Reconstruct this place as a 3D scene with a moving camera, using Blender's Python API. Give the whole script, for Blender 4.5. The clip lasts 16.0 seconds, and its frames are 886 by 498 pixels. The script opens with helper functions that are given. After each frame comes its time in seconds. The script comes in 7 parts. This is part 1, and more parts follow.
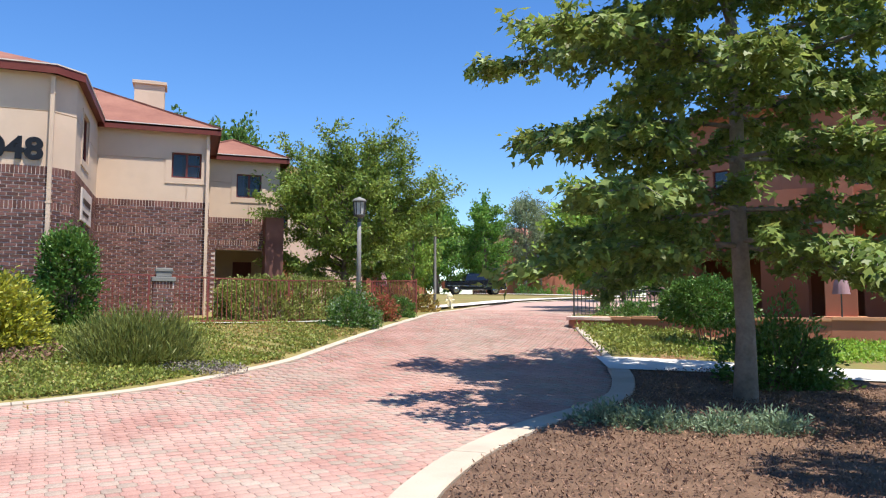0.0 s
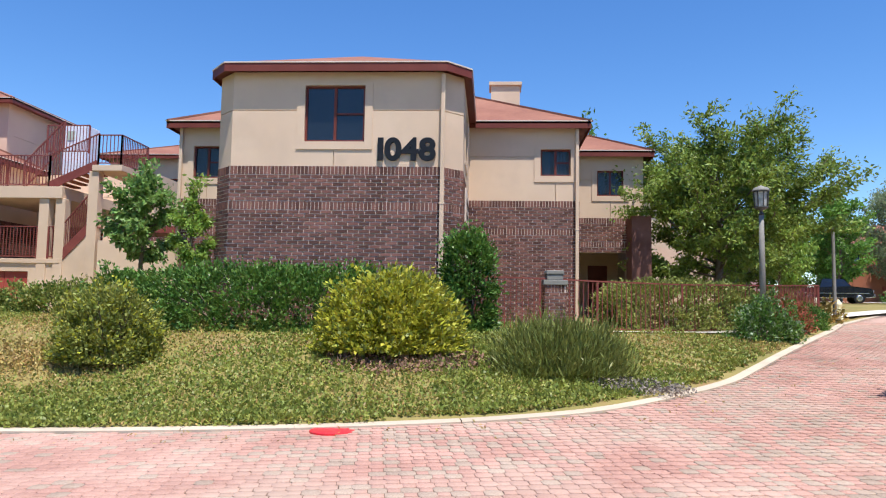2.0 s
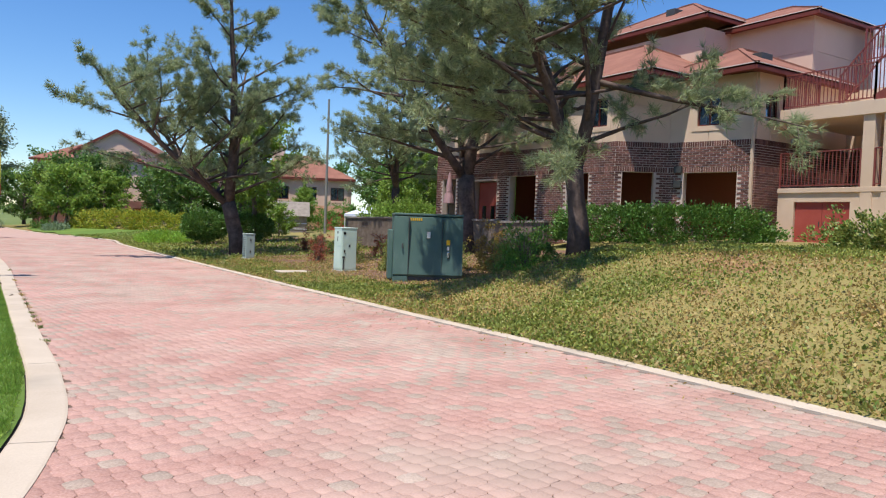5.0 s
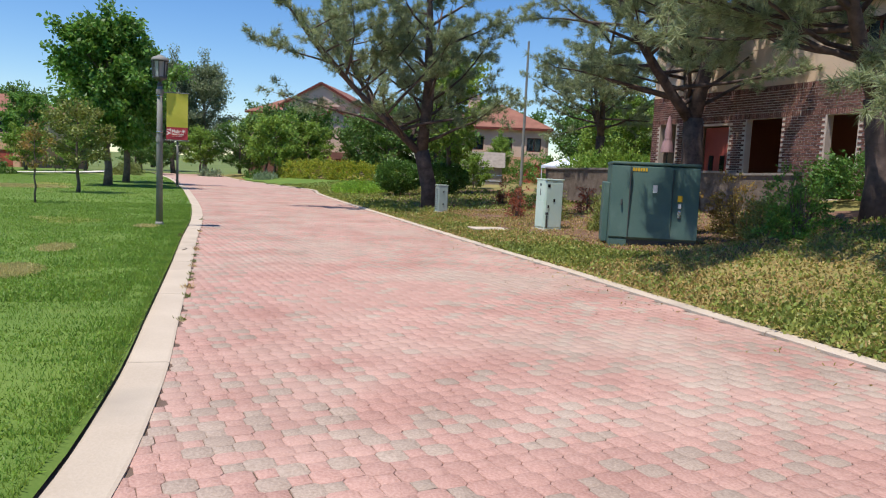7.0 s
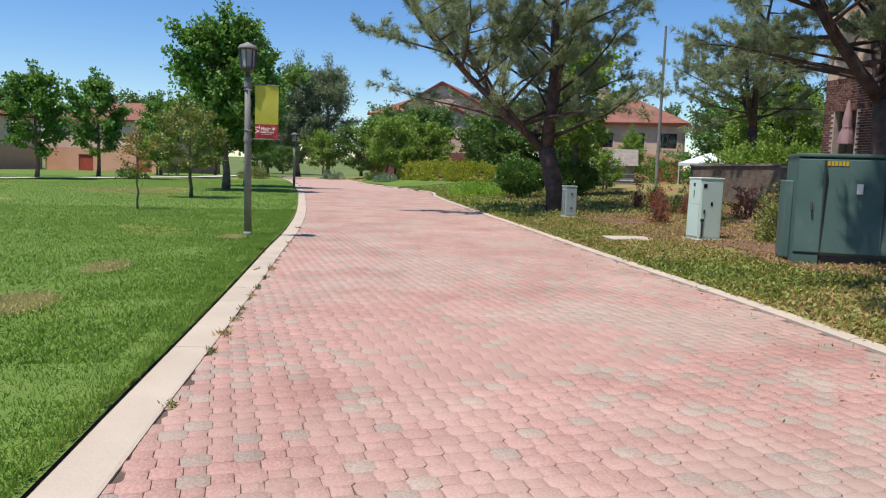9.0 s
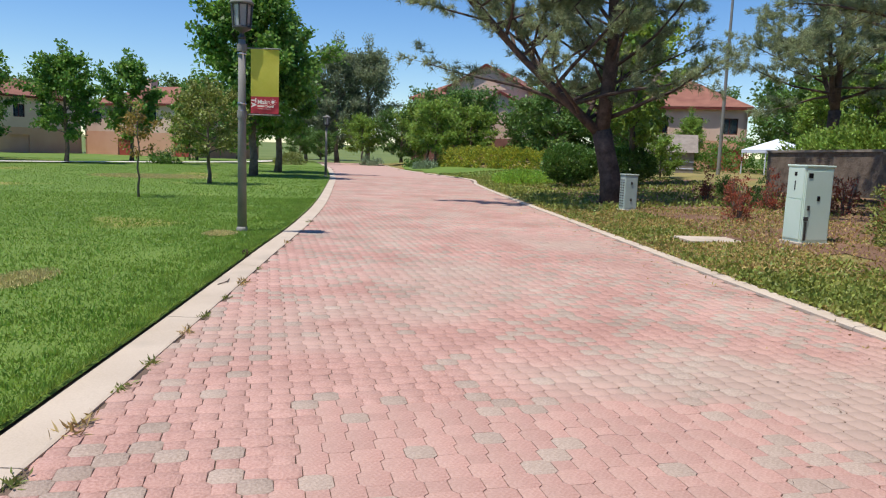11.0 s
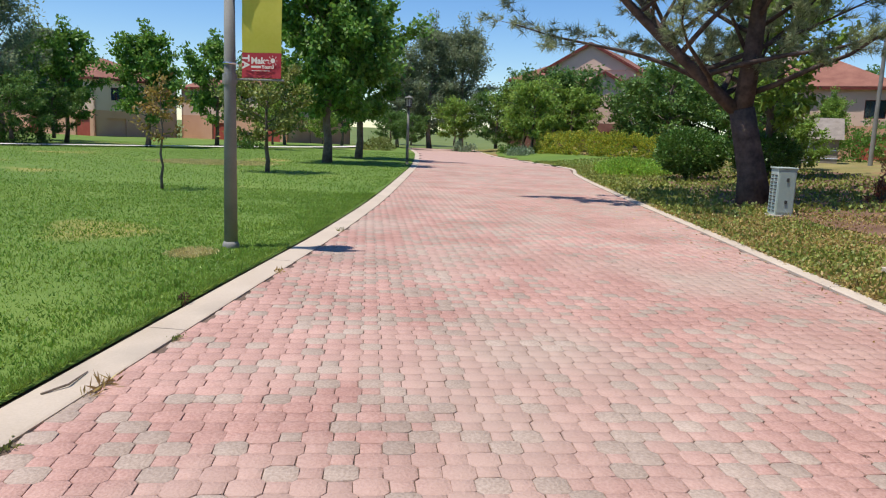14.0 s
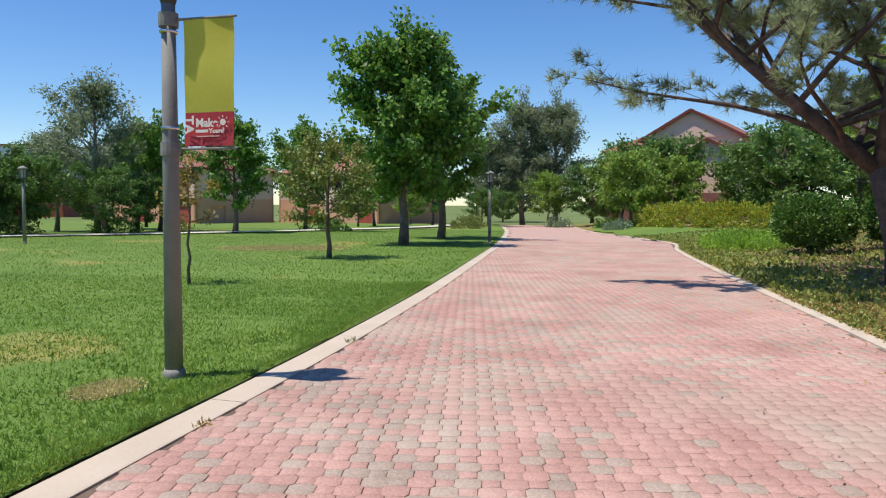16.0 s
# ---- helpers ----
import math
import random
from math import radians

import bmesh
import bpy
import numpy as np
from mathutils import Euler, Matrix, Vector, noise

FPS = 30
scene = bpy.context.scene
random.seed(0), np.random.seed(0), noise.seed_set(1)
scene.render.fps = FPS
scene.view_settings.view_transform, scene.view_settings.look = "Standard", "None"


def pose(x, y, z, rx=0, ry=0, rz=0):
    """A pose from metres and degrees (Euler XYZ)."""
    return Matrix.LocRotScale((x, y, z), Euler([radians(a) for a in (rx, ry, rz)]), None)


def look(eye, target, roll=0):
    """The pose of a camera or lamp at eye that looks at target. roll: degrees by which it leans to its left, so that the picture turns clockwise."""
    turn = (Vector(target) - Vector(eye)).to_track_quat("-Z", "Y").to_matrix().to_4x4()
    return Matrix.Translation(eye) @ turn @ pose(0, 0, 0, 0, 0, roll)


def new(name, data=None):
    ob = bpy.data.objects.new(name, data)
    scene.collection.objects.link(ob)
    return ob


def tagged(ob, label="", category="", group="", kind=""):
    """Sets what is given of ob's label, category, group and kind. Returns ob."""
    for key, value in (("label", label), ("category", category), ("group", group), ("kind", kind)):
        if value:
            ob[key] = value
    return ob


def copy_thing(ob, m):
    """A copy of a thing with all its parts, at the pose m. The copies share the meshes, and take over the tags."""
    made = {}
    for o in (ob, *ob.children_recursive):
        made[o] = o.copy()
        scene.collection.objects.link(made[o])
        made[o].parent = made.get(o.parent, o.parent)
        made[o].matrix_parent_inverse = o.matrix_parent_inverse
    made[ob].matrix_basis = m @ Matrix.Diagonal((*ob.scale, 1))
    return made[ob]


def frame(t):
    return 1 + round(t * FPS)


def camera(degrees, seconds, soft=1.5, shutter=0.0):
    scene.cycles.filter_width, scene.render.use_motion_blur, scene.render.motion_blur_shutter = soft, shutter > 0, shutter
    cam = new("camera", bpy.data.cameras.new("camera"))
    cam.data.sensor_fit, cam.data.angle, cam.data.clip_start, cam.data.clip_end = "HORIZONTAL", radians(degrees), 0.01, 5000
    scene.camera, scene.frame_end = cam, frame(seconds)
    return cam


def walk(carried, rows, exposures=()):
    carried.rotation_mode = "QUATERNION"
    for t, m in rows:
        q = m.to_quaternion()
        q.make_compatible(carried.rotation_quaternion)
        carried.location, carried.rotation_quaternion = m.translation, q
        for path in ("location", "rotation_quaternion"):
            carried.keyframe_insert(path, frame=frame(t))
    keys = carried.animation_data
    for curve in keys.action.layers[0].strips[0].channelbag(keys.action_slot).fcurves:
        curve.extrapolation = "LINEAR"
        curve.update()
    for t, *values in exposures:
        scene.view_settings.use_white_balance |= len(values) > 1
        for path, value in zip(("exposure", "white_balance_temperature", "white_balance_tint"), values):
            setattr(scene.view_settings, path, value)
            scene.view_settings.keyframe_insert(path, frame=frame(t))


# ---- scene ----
cam = camera(62.5, 16.0, 1.15)
METRES, EYE, TILT, LEAN, TURN = 23.8, 1.5, 0.0, 0.0, -19.5
ROWS = [
    (0.0, 0.0, 0.0, 0.0, -0.01, 4.48, -0.09),
    (0.5, -0.0232, 0.017, -0.0005, -5.98, 3.55, 0.14),
    (1.0, -0.0485, 0.0391, -0.0011, -0.62, 1.27, 0.84),
    (1.5, -0.077, 0.0568, -0.0013, 12.71, 2.06, 0.33),
    (2.0, -0.1044, 0.0712, -0.0003, 23.21, 4.77, -1.01),
    (2.5, -0.1334, 0.0823, 0.0009, 30.44, 5.66, -1.4),
    (3.0, -0.1654, 0.0908, 0.0001, 41.27, 3.33, -0.5),
    (3.5, -0.1969, 0.0937, 0.0006, 53.19, 2.39, -0.29),
    (4.0, -0.2288, 0.0967, -0.0004, 61.84, 0.68, -1.26),
    (4.5, -0.2606, 0.1015, -0.0012, 70.28, -0.79, -1.79),
    (7.0, -0.4239, 0.1036, -0.0054, 92.07, -6.24, -2.6),
    (7.5, -0.4552, 0.1019, -0.0062, 95.42, -7.14, -2.26),
    (8.0, -0.4866, 0.1005, -0.0065, 98.39, -6.68, -2.04),
    (10.5, -0.6368, 0.08, -0.0088, 104.0, -7.48, -1.78),
    (11.0, -0.6676, 0.0753, -0.01, 105.13, -7.67, -2.03),
    (11.5, -0.6966, 0.0694, -0.0108, 106.51, -7.97, -2.02),
    (12.0, -0.7282, 0.064, -0.0108, 107.37, -7.46, -2.64),
    (12.5, -0.7583, 0.0565, -0.0111, 109.3, -8.19, -2.96),
    (13.0, -0.7853, 0.0508, -0.011, 109.51, -8.59, -2.76),
    (13.5, -0.8168, 0.0431, -0.0113, 111.43, -9.26, -2.91),
    (14.0, -0.8455, 0.0376, -0.0113, 112.88, -9.05, -2.24),
    (14.5, -0.878, 0.0329, -0.0099, 115.24, -5.72, -0.64),
    (15.0, -0.9054, 0.0292, -0.0108, 115.93, -4.17, -0.82),
    (15.5, -0.9392, 0.0233, -0.0099, 120.36, -3.78, -0.25),
    (16.0, -0.9651, 0.0191, -0.0102, 120.71, -3.23, -0.24),
]
walk(cam, [(t, pose(0, 0, EYE, TILT, LEAN, TURN) @ pose(METRES * x, METRES * y, METRES * z, 90 + pitch, roll, yaw)) for t, x, y, z, yaw, pitch, roll in ROWS],
     [(0.0, 0.62), (1.5, 0.56), (3.5, 0.45), (4.7, 0.31), (7.0, 0.14), (13.0, 0.08), (16.0, 0.13)])

# ---- world and sun ----
SUN_FROM = Vector((0.15, -0.29, 0.945)).normalized()
world = bpy.data.worlds.new("sky")
scene.world = world
world.use_nodes = True
wn = world.node_tree
wn.nodes.clear()
sky = wn.nodes.new("ShaderNodeTexSky")
sky.sky_type = 'NISHITA'
sky.sun_disc = False
sky.sun_elevation = math.asin(SUN_FROM.z)
sky.sun_rotation = math.atan2(SUN_FROM.x, SUN_FROM.y)
sky.air_density = 1.0
sky.dust_density = 0.0
sky.ozone_density = 5.0
back = wn.nodes.new("ShaderNodeBackground")
back.inputs["Strength"].default_value = 0.132
wout = wn.nodes.new("ShaderNodeOutputWorld")
deeper = wn.nodes.new("ShaderNodeHueSaturation")
deeper.inputs["Saturation"].default_value = 1.22
deeper.inputs["Hue"].default_value = 0.507
wn.links.new(sky.outputs[0], deeper.inputs["Color"])
wn.links.new(deeper.outputs[0], back.inputs[0])
wn.links.new(back.outputs[0], wout.inputs[0])
sun = new("sun", bpy.data.lights.new("sun", 'SUN'))
sun.data.energy = 5.0
sun.data.angle = radians(0.53)
sun.data.color = (1.0, 0.935, 0.86)
sun.matrix_world = look(SUN_FROM * 60, (0, 0, 0))

# ---- materials ----
MATS = {}


def surface(name, a, b, scale=6.0, rough=0.8, bump=0.2, fine=60.0, metal=0.0, island=0.0, objvar=0.0, spots=None, spec=0.3, hue=0.0, grain=0.45):
    """Two tones mixed by coarse and fine noise, with fine relief; island and objvar vary the value piece by piece."""
    m = bpy.data.materials.new(name)
    m.use_nodes = True
    t = m.node_tree
    n, l = t.nodes, t.links
    p = n["Principled BSDF"]
    co = n.new("ShaderNodeTexCoord")
    src = co.outputs["Object"]
    n1 = n.new("ShaderNodeTexNoise")
    n1.inputs["Scale"].default_value, n1.inputs["Detail"].default_value = scale, 5
    n2 = n.new("ShaderNodeTexNoise")
    n2.inputs["Scale"].default_value, n2.inputs["Detail"].default_value = fine, 3
    l.new(src, n1.inputs["Vector"])
    l.new(src, n2.inputs["Vector"])
    add = n.new("ShaderNodeMath")
    add.operation = 'MULTIPLY_ADD'
    l.new(n2.outputs["Fac"], add.inputs[0])
    add.inputs[1].default_value = grain
    l.new(n1.outputs["Fac"], add.inputs[2])
    ramp = n.new("ShaderNodeMapRange")
    ramp.inputs["From Min"].default_value, ramp.inputs["From Max"].default_value = 0.22 + 0.5 * grain, 0.78 + 0.5 * grain
    l.new(add.outputs[0], ramp.inputs["Value"])
    mix = n.new("ShaderNodeMix")
    mix.data_type = 'RGBA'
    l.new(ramp.outputs[0], mix.inputs["Factor"])
    mix.inputs["A"].default_value = (*a, 1)
    mix.inputs["B"].default_value = (*b, 1)
    col = mix.outputs["Result"]
    if spots:
        sc, tone, low, high = spots
        n3 = n.new("ShaderNodeTexNoise")
        n3.inputs["Scale"].default_value, n3.inputs["Detail"].default_value = sc, 4
        l.new(src, n3.inputs["Vector"])
        r3 = n.new("ShaderNodeMapRange")
        r3.inputs["From Min"].default_value, r3.inputs["From Max"].default_value = low, high
        l.new(n3.outputs["Fac"], r3.inputs["Value"])
        mx = n.new("ShaderNodeMix")
        mx.data_type = 'RGBA'
        l.new(r3.outputs[0], mx.inputs["Factor"])
        l.new(col, mx.inputs["A"])
        mx.inputs["B"].default_value = (*tone, 1)
        col = mx.outputs["Result"]
    for amount, node, out in ((island, "ShaderNodeNewGeometry", "Random Per Island"), (objvar, "ShaderNodeObjectInfo", "Random")):
        if amount:
            g = n.new(node)
            r = n.new("ShaderNodeMapRange")
            r.inputs["To Min"].default_value, r.inputs["To Max"].default_value = 1 - amount, 1 + amount
            l.new(g.outputs[out], r.inputs["Value"])
            hs = n.new("ShaderNodeHueSaturation")
            l.new(r.outputs[0], hs.inputs["Value"])
            if hue:
                r2 = n.new("ShaderNodeMapRange")
                r2.inputs["To Min"].default_value, r2.inputs["To Max"].default_value = 0.5 - hue, 0.5 + hue
                w = n.new("ShaderNodeMath")
                w.operation = 'PINGPONG'
                w.inputs[1].default_value = 0.13
                l.new(g.outputs[out], w.inputs[0])
                r2.inputs["From Max"].default_value = 0.13
                l.new(w.outputs[0], r2.inputs["Value"])
                l.new(r2.outputs[0], hs.inputs["Hue"])
            l.new(col, hs.inputs["Color"])
            col = hs.outputs[0]
    l.new(col, p.inputs["Base Color"])
    p.inputs["Roughness"].default_value = rough
    p.inputs["Metallic"].default_value = metal
    p.inputs["Specular IOR Level"].default_value = spec
    if bump:
        bp = n.new("ShaderNodeBump")
        bp.inputs["Strength"].default_value, bp.inputs["Distance"].default_value = bump, 0.02
        l.new(add.outputs[0], bp.inputs["Height"])
        l.new(bp.outputs[0], p.inputs["Normal"])
    MATS[name] = m
    return m


def leaf(name, a, b, through_light=0.35, rough=0.5):
    """Leaf: two greens by leaf, partly see-through to light."""
    m = surface(name, a, b, 3.0, rough, 0, 30.0, island=0.32, spec=0.35, hue=0.018)
    t = m.node_tree
    n, l = t.nodes, t.links
    p = n["Principled BSDF"]
    col = p.inputs["Base Color"].links[0].from_socket
    tr = n.new("ShaderNodeBsdfTranslucent")
    hs = n.new("ShaderNodeHueSaturation")
    hs.inputs["Value"].default_value = 1.5
    hs.inputs["Hue"].default_value = 0.485
    l.new(col, hs.inputs["Color"])
    l.new(hs.outputs[0], tr.inputs["Color"])
    mx = n.new("ShaderNodeMixShader")
    mx.inputs[0].default_value = through_light
    l.new(p.outputs[0], mx.inputs[1])
    l.new(tr.outputs[0], mx.inputs[2])
    l.new(mx.outputs[0], n["Material Output"].inputs["Surface"])
    return m


def glass(name, tint=(0.03, 0.04, 0.05), see=0.35):
    """Tinted window glass: a glossy coat over partly clear glass."""
    m = bpy.data.materials.new(name)
    m.use_nodes = True
    n, l = m.node_tree.nodes, m.node_tree.links
    p = n["Principled BSDF"]
    p.inputs["Base Color"].default_value = (*tint, 1)
    p.inputs["Roughness"].default_value = 0.04
    p.inputs["Specular IOR Level"].default_value = 0.8
    tr = n.new("ShaderNodeBsdfTransparent")
    tr.inputs[0].default_value = (0.75, 0.82, 0.85, 1)
    mx = n.new("ShaderNodeMixShader")
    mx.inputs[0].default_value = see
    l.new(p.outputs[0], mx.inputs[1])
    l.new(tr.outputs[0], mx.inputs[2])
    l.new(mx.outputs[0], n["Material Output"].inputs["Surface"])
    MATS[name] = m
    return m


surface("stucco", (0.64, 0.478, 0.345), (0.73, 0.565, 0.42), 0.7, 0.9, 0.5, 70.0, spots=(0.9, (0.60, 0.455, 0.335), 0.52, 0.75))
surface("stucco_pink", (0.66, 0.46, 0.35), (0.74, 0.54, 0.42), 0.7, 0.9, 0.35, 90.0)
surface("stucco_peach", (0.62, 0.335, 0.215), (0.69, 0.40, 0.27), 0.7, 0.9, 0.35, 90.0)
# terracotta toned down to carry the shade on the eastern house's front
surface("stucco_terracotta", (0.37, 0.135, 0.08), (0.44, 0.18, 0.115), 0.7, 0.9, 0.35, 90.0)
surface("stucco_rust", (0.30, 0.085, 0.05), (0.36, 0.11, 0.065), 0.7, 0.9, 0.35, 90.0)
surface("stucco_orange", (0.56, 0.27, 0.14), (0.62, 0.32, 0.18), 0.7, 0.9, 0.35, 90.0)
surface("mortar", (0.52, 0.42, 0.36), (0.66, 0.54, 0.47), 3.0, 0.95, 0.3, 80.0)
surface("brick", (0.118, 0.052, 0.042), (0.205, 0.097, 0.078), 2.0, 0.85, 0.3, 70.0, island=0.42, objvar=0.0)
surface("brick_piece", (0.118, 0.052, 0.042), (0.205, 0.097, 0.078), 2.0, 0.85, 0.3, 70.0, objvar=0.42)
surface("brick_red", (0.22, 0.08, 0.06), (0.32, 0.14, 0.10), 2.0, 0.85, 0.3, 70.0, island=0.3)
surface("roof", (0.20, 0.082, 0.058), (0.31, 0.145, 0.10), 1.2, 0.9, 0.6, 14.0)
surface("trim_red", (0.13, 0.026, 0.018), (0.19, 0.045, 0.032), 2.0, 0.55, 0.1, 40.0)
surface("rail_red", (0.17, 0.035, 0.03), (0.25, 0.07, 0.055), 4.0, 0.45, 0.1, 60.0, spec=0.4)
surface("door_red", (0.33, 0.06, 0.045), (0.42, 0.095, 0.07), 2.0, 0.5, 0.1, 40.0)
surface("gutter", (0.62, 0.52, 0.46), (0.75, 0.66, 0.58), 3.0, 0.5, 0.05, 40.0)
surface("dark_void", (0.015, 0.012, 0.012), (0.03, 0.025, 0.022), 2.0, 0.9, 0.1)
surface("number_black", (0.006, 0.006, 0.008), (0.014, 0.014, 0.016), 4.0, 0.4, 0.05)
surface("blind", (0.45, 0.50, 0.56), (0.62, 0.66, 0.70), 4.0, 0.7, 0.05)
surface("concrete", (0.44, 0.365, 0.28), (0.56, 0.475, 0.375), 1.3, 0.9, 0.3, 55.0, spots=(0.9, (0.40, 0.34, 0.27), 0.56, 0.72))
surface("sidewalk", (0.58, 0.54, 0.47), (0.70, 0.66, 0.58), 1.0, 0.9, 0.25, 50.0)
surface("road_bed", (0.09, 0.062, 0.046), (0.20, 0.14, 0.105), 3.0, 0.95, 0.4, 50.0)
surface("road_far", (0.40, 0.27, 0.22), (0.49, 0.325, 0.27), 2.0, 0.9, 0.3, 20.0)
surface("soil", (0.115, 0.062, 0.038), (0.22, 0.13, 0.085), 2.0, 0.95, 0.8, 40.0)
surface("mulch", (0.085, 0.05, 0.031), (0.21, 0.13, 0.083), 2.5, 0.95, 1.0, 45.0)
surface("chip", (0.13, 0.07, 0.045), (0.33, 0.20, 0.13), 4.0, 0.9, 0.2, 40.0, island=0.5)
surface("lawn_ground", (0.09, 0.162, 0.025), (0.15, 0.222, 0.04), 0.35, 0.95, 0.6, 30.0, spots=(0.22, (0.36, 0.28, 0.09), 0.62, 0.74))
surface("bank_ground", (0.16, 0.155, 0.045), (0.29, 0.23, 0.085), 0.5, 0.95, 0.8, 24.0, spots=(0.42, (0.26, 0.15, 0.075), 0.56, 0.68))
surface("far_ground", (0.09, 0.14, 0.03), (0.17, 0.20, 0.06), 0.06, 0.95, 0.3, 3.0)
surface("hill", (0.10, 0.10, 0.05), (0.17, 0.16, 0.08), 0.02, 0.95, 0.3, 0.2)
surface("paver", (0.365, 0.200, 0.160), (0.54, 0.342, 0.282), 0.9, 0.9, 0.4, 62.0, island=0.075, spots=(0.45, (0.43, 0.315, 0.253), 0.47, 0.70), grain=1.0)
surface("paver_grey", (0.295, 0.222, 0.173), (0.48, 0.378, 0.305), 0.9, 0.9, 0.4, 62.0, island=0.075, grain=1.0)
surface("paver_piece", (0.365, 0.200, 0.160), (0.54, 0.342, 0.282), 0.9, 0.9, 0.4, 62.0, objvar=0.075, spots=(0.45, (0.43, 0.315, 0.253), 0.47, 0.70), grain=1.0)
surface("paver_grey_piece", (0.295, 0.222, 0.173), (0.48, 0.378, 0.305), 0.9, 0.9, 0.4, 62.0, objvar=0.075, grain=1.0)
surface("bark", (0.10, 0.075, 0.055), (0.24, 0.19, 0.15), 5.0, 0.95, 1.0, 22.0)
surface("bark_pine", (0.045, 0.032, 0.028), (0.16, 0.115, 0.095), 4.0, 0.95, 1.0, 14.0)
surface("bark_grey", (0.17, 0.14, 0.115), (0.33, 0.285, 0.24), 4.0, 0.95, 0.8, 22.0)
surface("lamp_post", (0.18, 0.177, 0.16), (0.29, 0.284, 0.257), 3.0, 0.7, 0.4, 70.0)
surface("lamp_dark", (0.06, 0.062, 0.06), (0.11, 0.11, 0.105), 5.0, 0.45, 0.1, 60.0, metal=0.3)
surface("lamp_glass", (0.35, 0.36, 0.36), (0.5, 0.51, 0.5), 6.0, 0.2, 0.0, 40.0, spec=0.6)

surface("banner_red", (0.40, 0.035, 0.045), (0.50, 0.06, 0.07), 1.5, 0.6, 0.15, 25.0)
surface("banner_white", (0.8, 0.76, 0.66), (0.85, 0.8, 0.72), 1.5, 0.6, 0.0, 25.0)
surface("cabinet_green", (0.075, 0.14, 0.12), (0.12, 0.195, 0.165), 1.2, 0.5, 0.08, 50.0, spots=(1.1, (0.18, 0.25, 0.22), 0.58, 0.75))
surface("cabinet_pale", (0.56, 0.70, 0.585), (0.66, 0.78, 0.67), 1.5, 0.5, 0.08, 50.0)
surface("cabinet_grey", (0.34, 0.42, 0.38), (0.45, 0.52, 0.47), 2.0, 0.5, 0.08, 50.0)
surface("label_yellow", (0.70, 0.42, 0.02), (0.80, 0.50, 0.04), 6.0, 0.5, 0.0)
surface("label_white", (0.72, 0.72, 0.70), (0.8, 0.8, 0.78), 6.0, 0.5, 0.0)
surface("marker_red", (0.60, 0.02, 0.035), (0.70, 0.04, 0.05), 3.0, 0.5, 0.1)
surface("car_black", (0.006, 0.008, 0.014), (0.012, 0.014, 0.022), 3.0, 0.2, 0.0, spec=0.7)
surface("rubber", (0.01, 0.01, 0.01), (0.02, 0.02, 0.02), 6.0, 0.8, 0.1)
surface("chrome", (0.55, 0.56, 0.58), (0.65, 0.66, 0.68), 6.0, 0.25, 0.0, metal=1.0)
surface("umbrella_mauve", (0.34, 0.20, 0.22), (0.46, 0.30, 0.31), 3.0, 0.85, 0.3)
surface("canopy_white", (0.62, 0.67, 0.80), (0.74, 0.78, 0.88), 2.0, 0.8, 0.1)
surface("hydrant_yellow", (0.75, 0.68, 0.42), (0.82, 0.76, 0.52), 4.0, 0.5, 0.1)
surface("bin_teal", (0.03, 0.15, 0.22), (0.05, 0.2, 0.28), 3.0, 0.6, 0.1)
surface("wood_grey", (0.20, 0.17, 0.14), (0.32, 0.28, 0.24), 4.0, 0.9, 0.4, 30.0)
surface("cone_brown", (0.06, 0.035, 0.02), (0.16, 0.10, 0.06), 30.0, 0.9, 0.2, island=0.4)
glass("window_glass", (0.03, 0.04, 0.05), 0.6)
glass("window_glass_dark", (0.012, 0.016, 0.022), 0.12)
leaf("banner_lime", (0.72, 0.71, 0.11), (0.82, 0.80, 0.17), 0.35, 0.7)
leaf("leaf_sycamore", (0.092, 0.160, 0.034), (0.270, 0.335, 0.080), 0.34)
leaf("leaf_bright", (0.115, 0.225, 0.032), (0.285, 0.40, 0.075), 0.32)
leaf("leaf_camphor", (0.078, 0.150, 0.024), (0.275, 0.355, 0.065), 0.24)
leaf("straw", (0.40, 0.35, 0.13), (0.56, 0.49, 0.20), 0.2)
leaf("leaf_mid", (0.062, 0.160, 0.028), (0.19, 0.345, 0.060), 0.34)
leaf("leaf_deep", (0.050, 0.125, 0.026), (0.15, 0.26, 0.055), 0.28)
leaf("leaf_magnolia", (0.091, 0.203, 0.051), (0.264, 0.405, 0.121), 0.25, 0.35)
leaf("leaf_yellow", (0.242, 0.270, 0.025), (0.510, 0.496, 0.057), 0.25)
leaf("leaf_olive", (0.145, 0.196, 0.043), (0.290, 0.306, 0.077), 0.2)
leaf("leaf_hedge", (0.040, 0.110, 0.020), (0.135, 0.250, 0.045), 0.18, 0.42)
leaf("leaf_rosemary", (0.12, 0.155, 0.035), (0.23, 0.26, 0.07), 0.25)
leaf("leaf_silver", (0.150, 0.218, 0.127), (0.275, 0.356, 0.218), 0.25)
leaf("leaf_eucalypt", (0.125, 0.175, 0.092), (0.27, 0.32, 0.18), 0.4)
leaf("leaf_autumn", (0.176, 0.176, 0.041), (0.365, 0.230, 0.061), 0.4)
leaf("leaf_red", (0.216, 0.081, 0.041), (0.432, 0.149, 0.081), 0.35)
leaf("needle", (0.165, 0.215, 0.105), (0.37, 0.42, 0.225), 0.34)
leaf("grass_blade", (0.118, 0.232, 0.028), (0.235, 0.35, 0.055), 0.3)
leaf("cover_leaf", (0.135, 0.190, 0.034), (0.300, 0.320, 0.070), 0.22)
leaf("cover_dry", (0.297, 0.230, 0.074), (0.459, 0.324, 0.121), 0.2)
leaf("cover_fresh", (0.162, 0.324, 0.034), (0.297, 0.446, 0.061), 0.35)

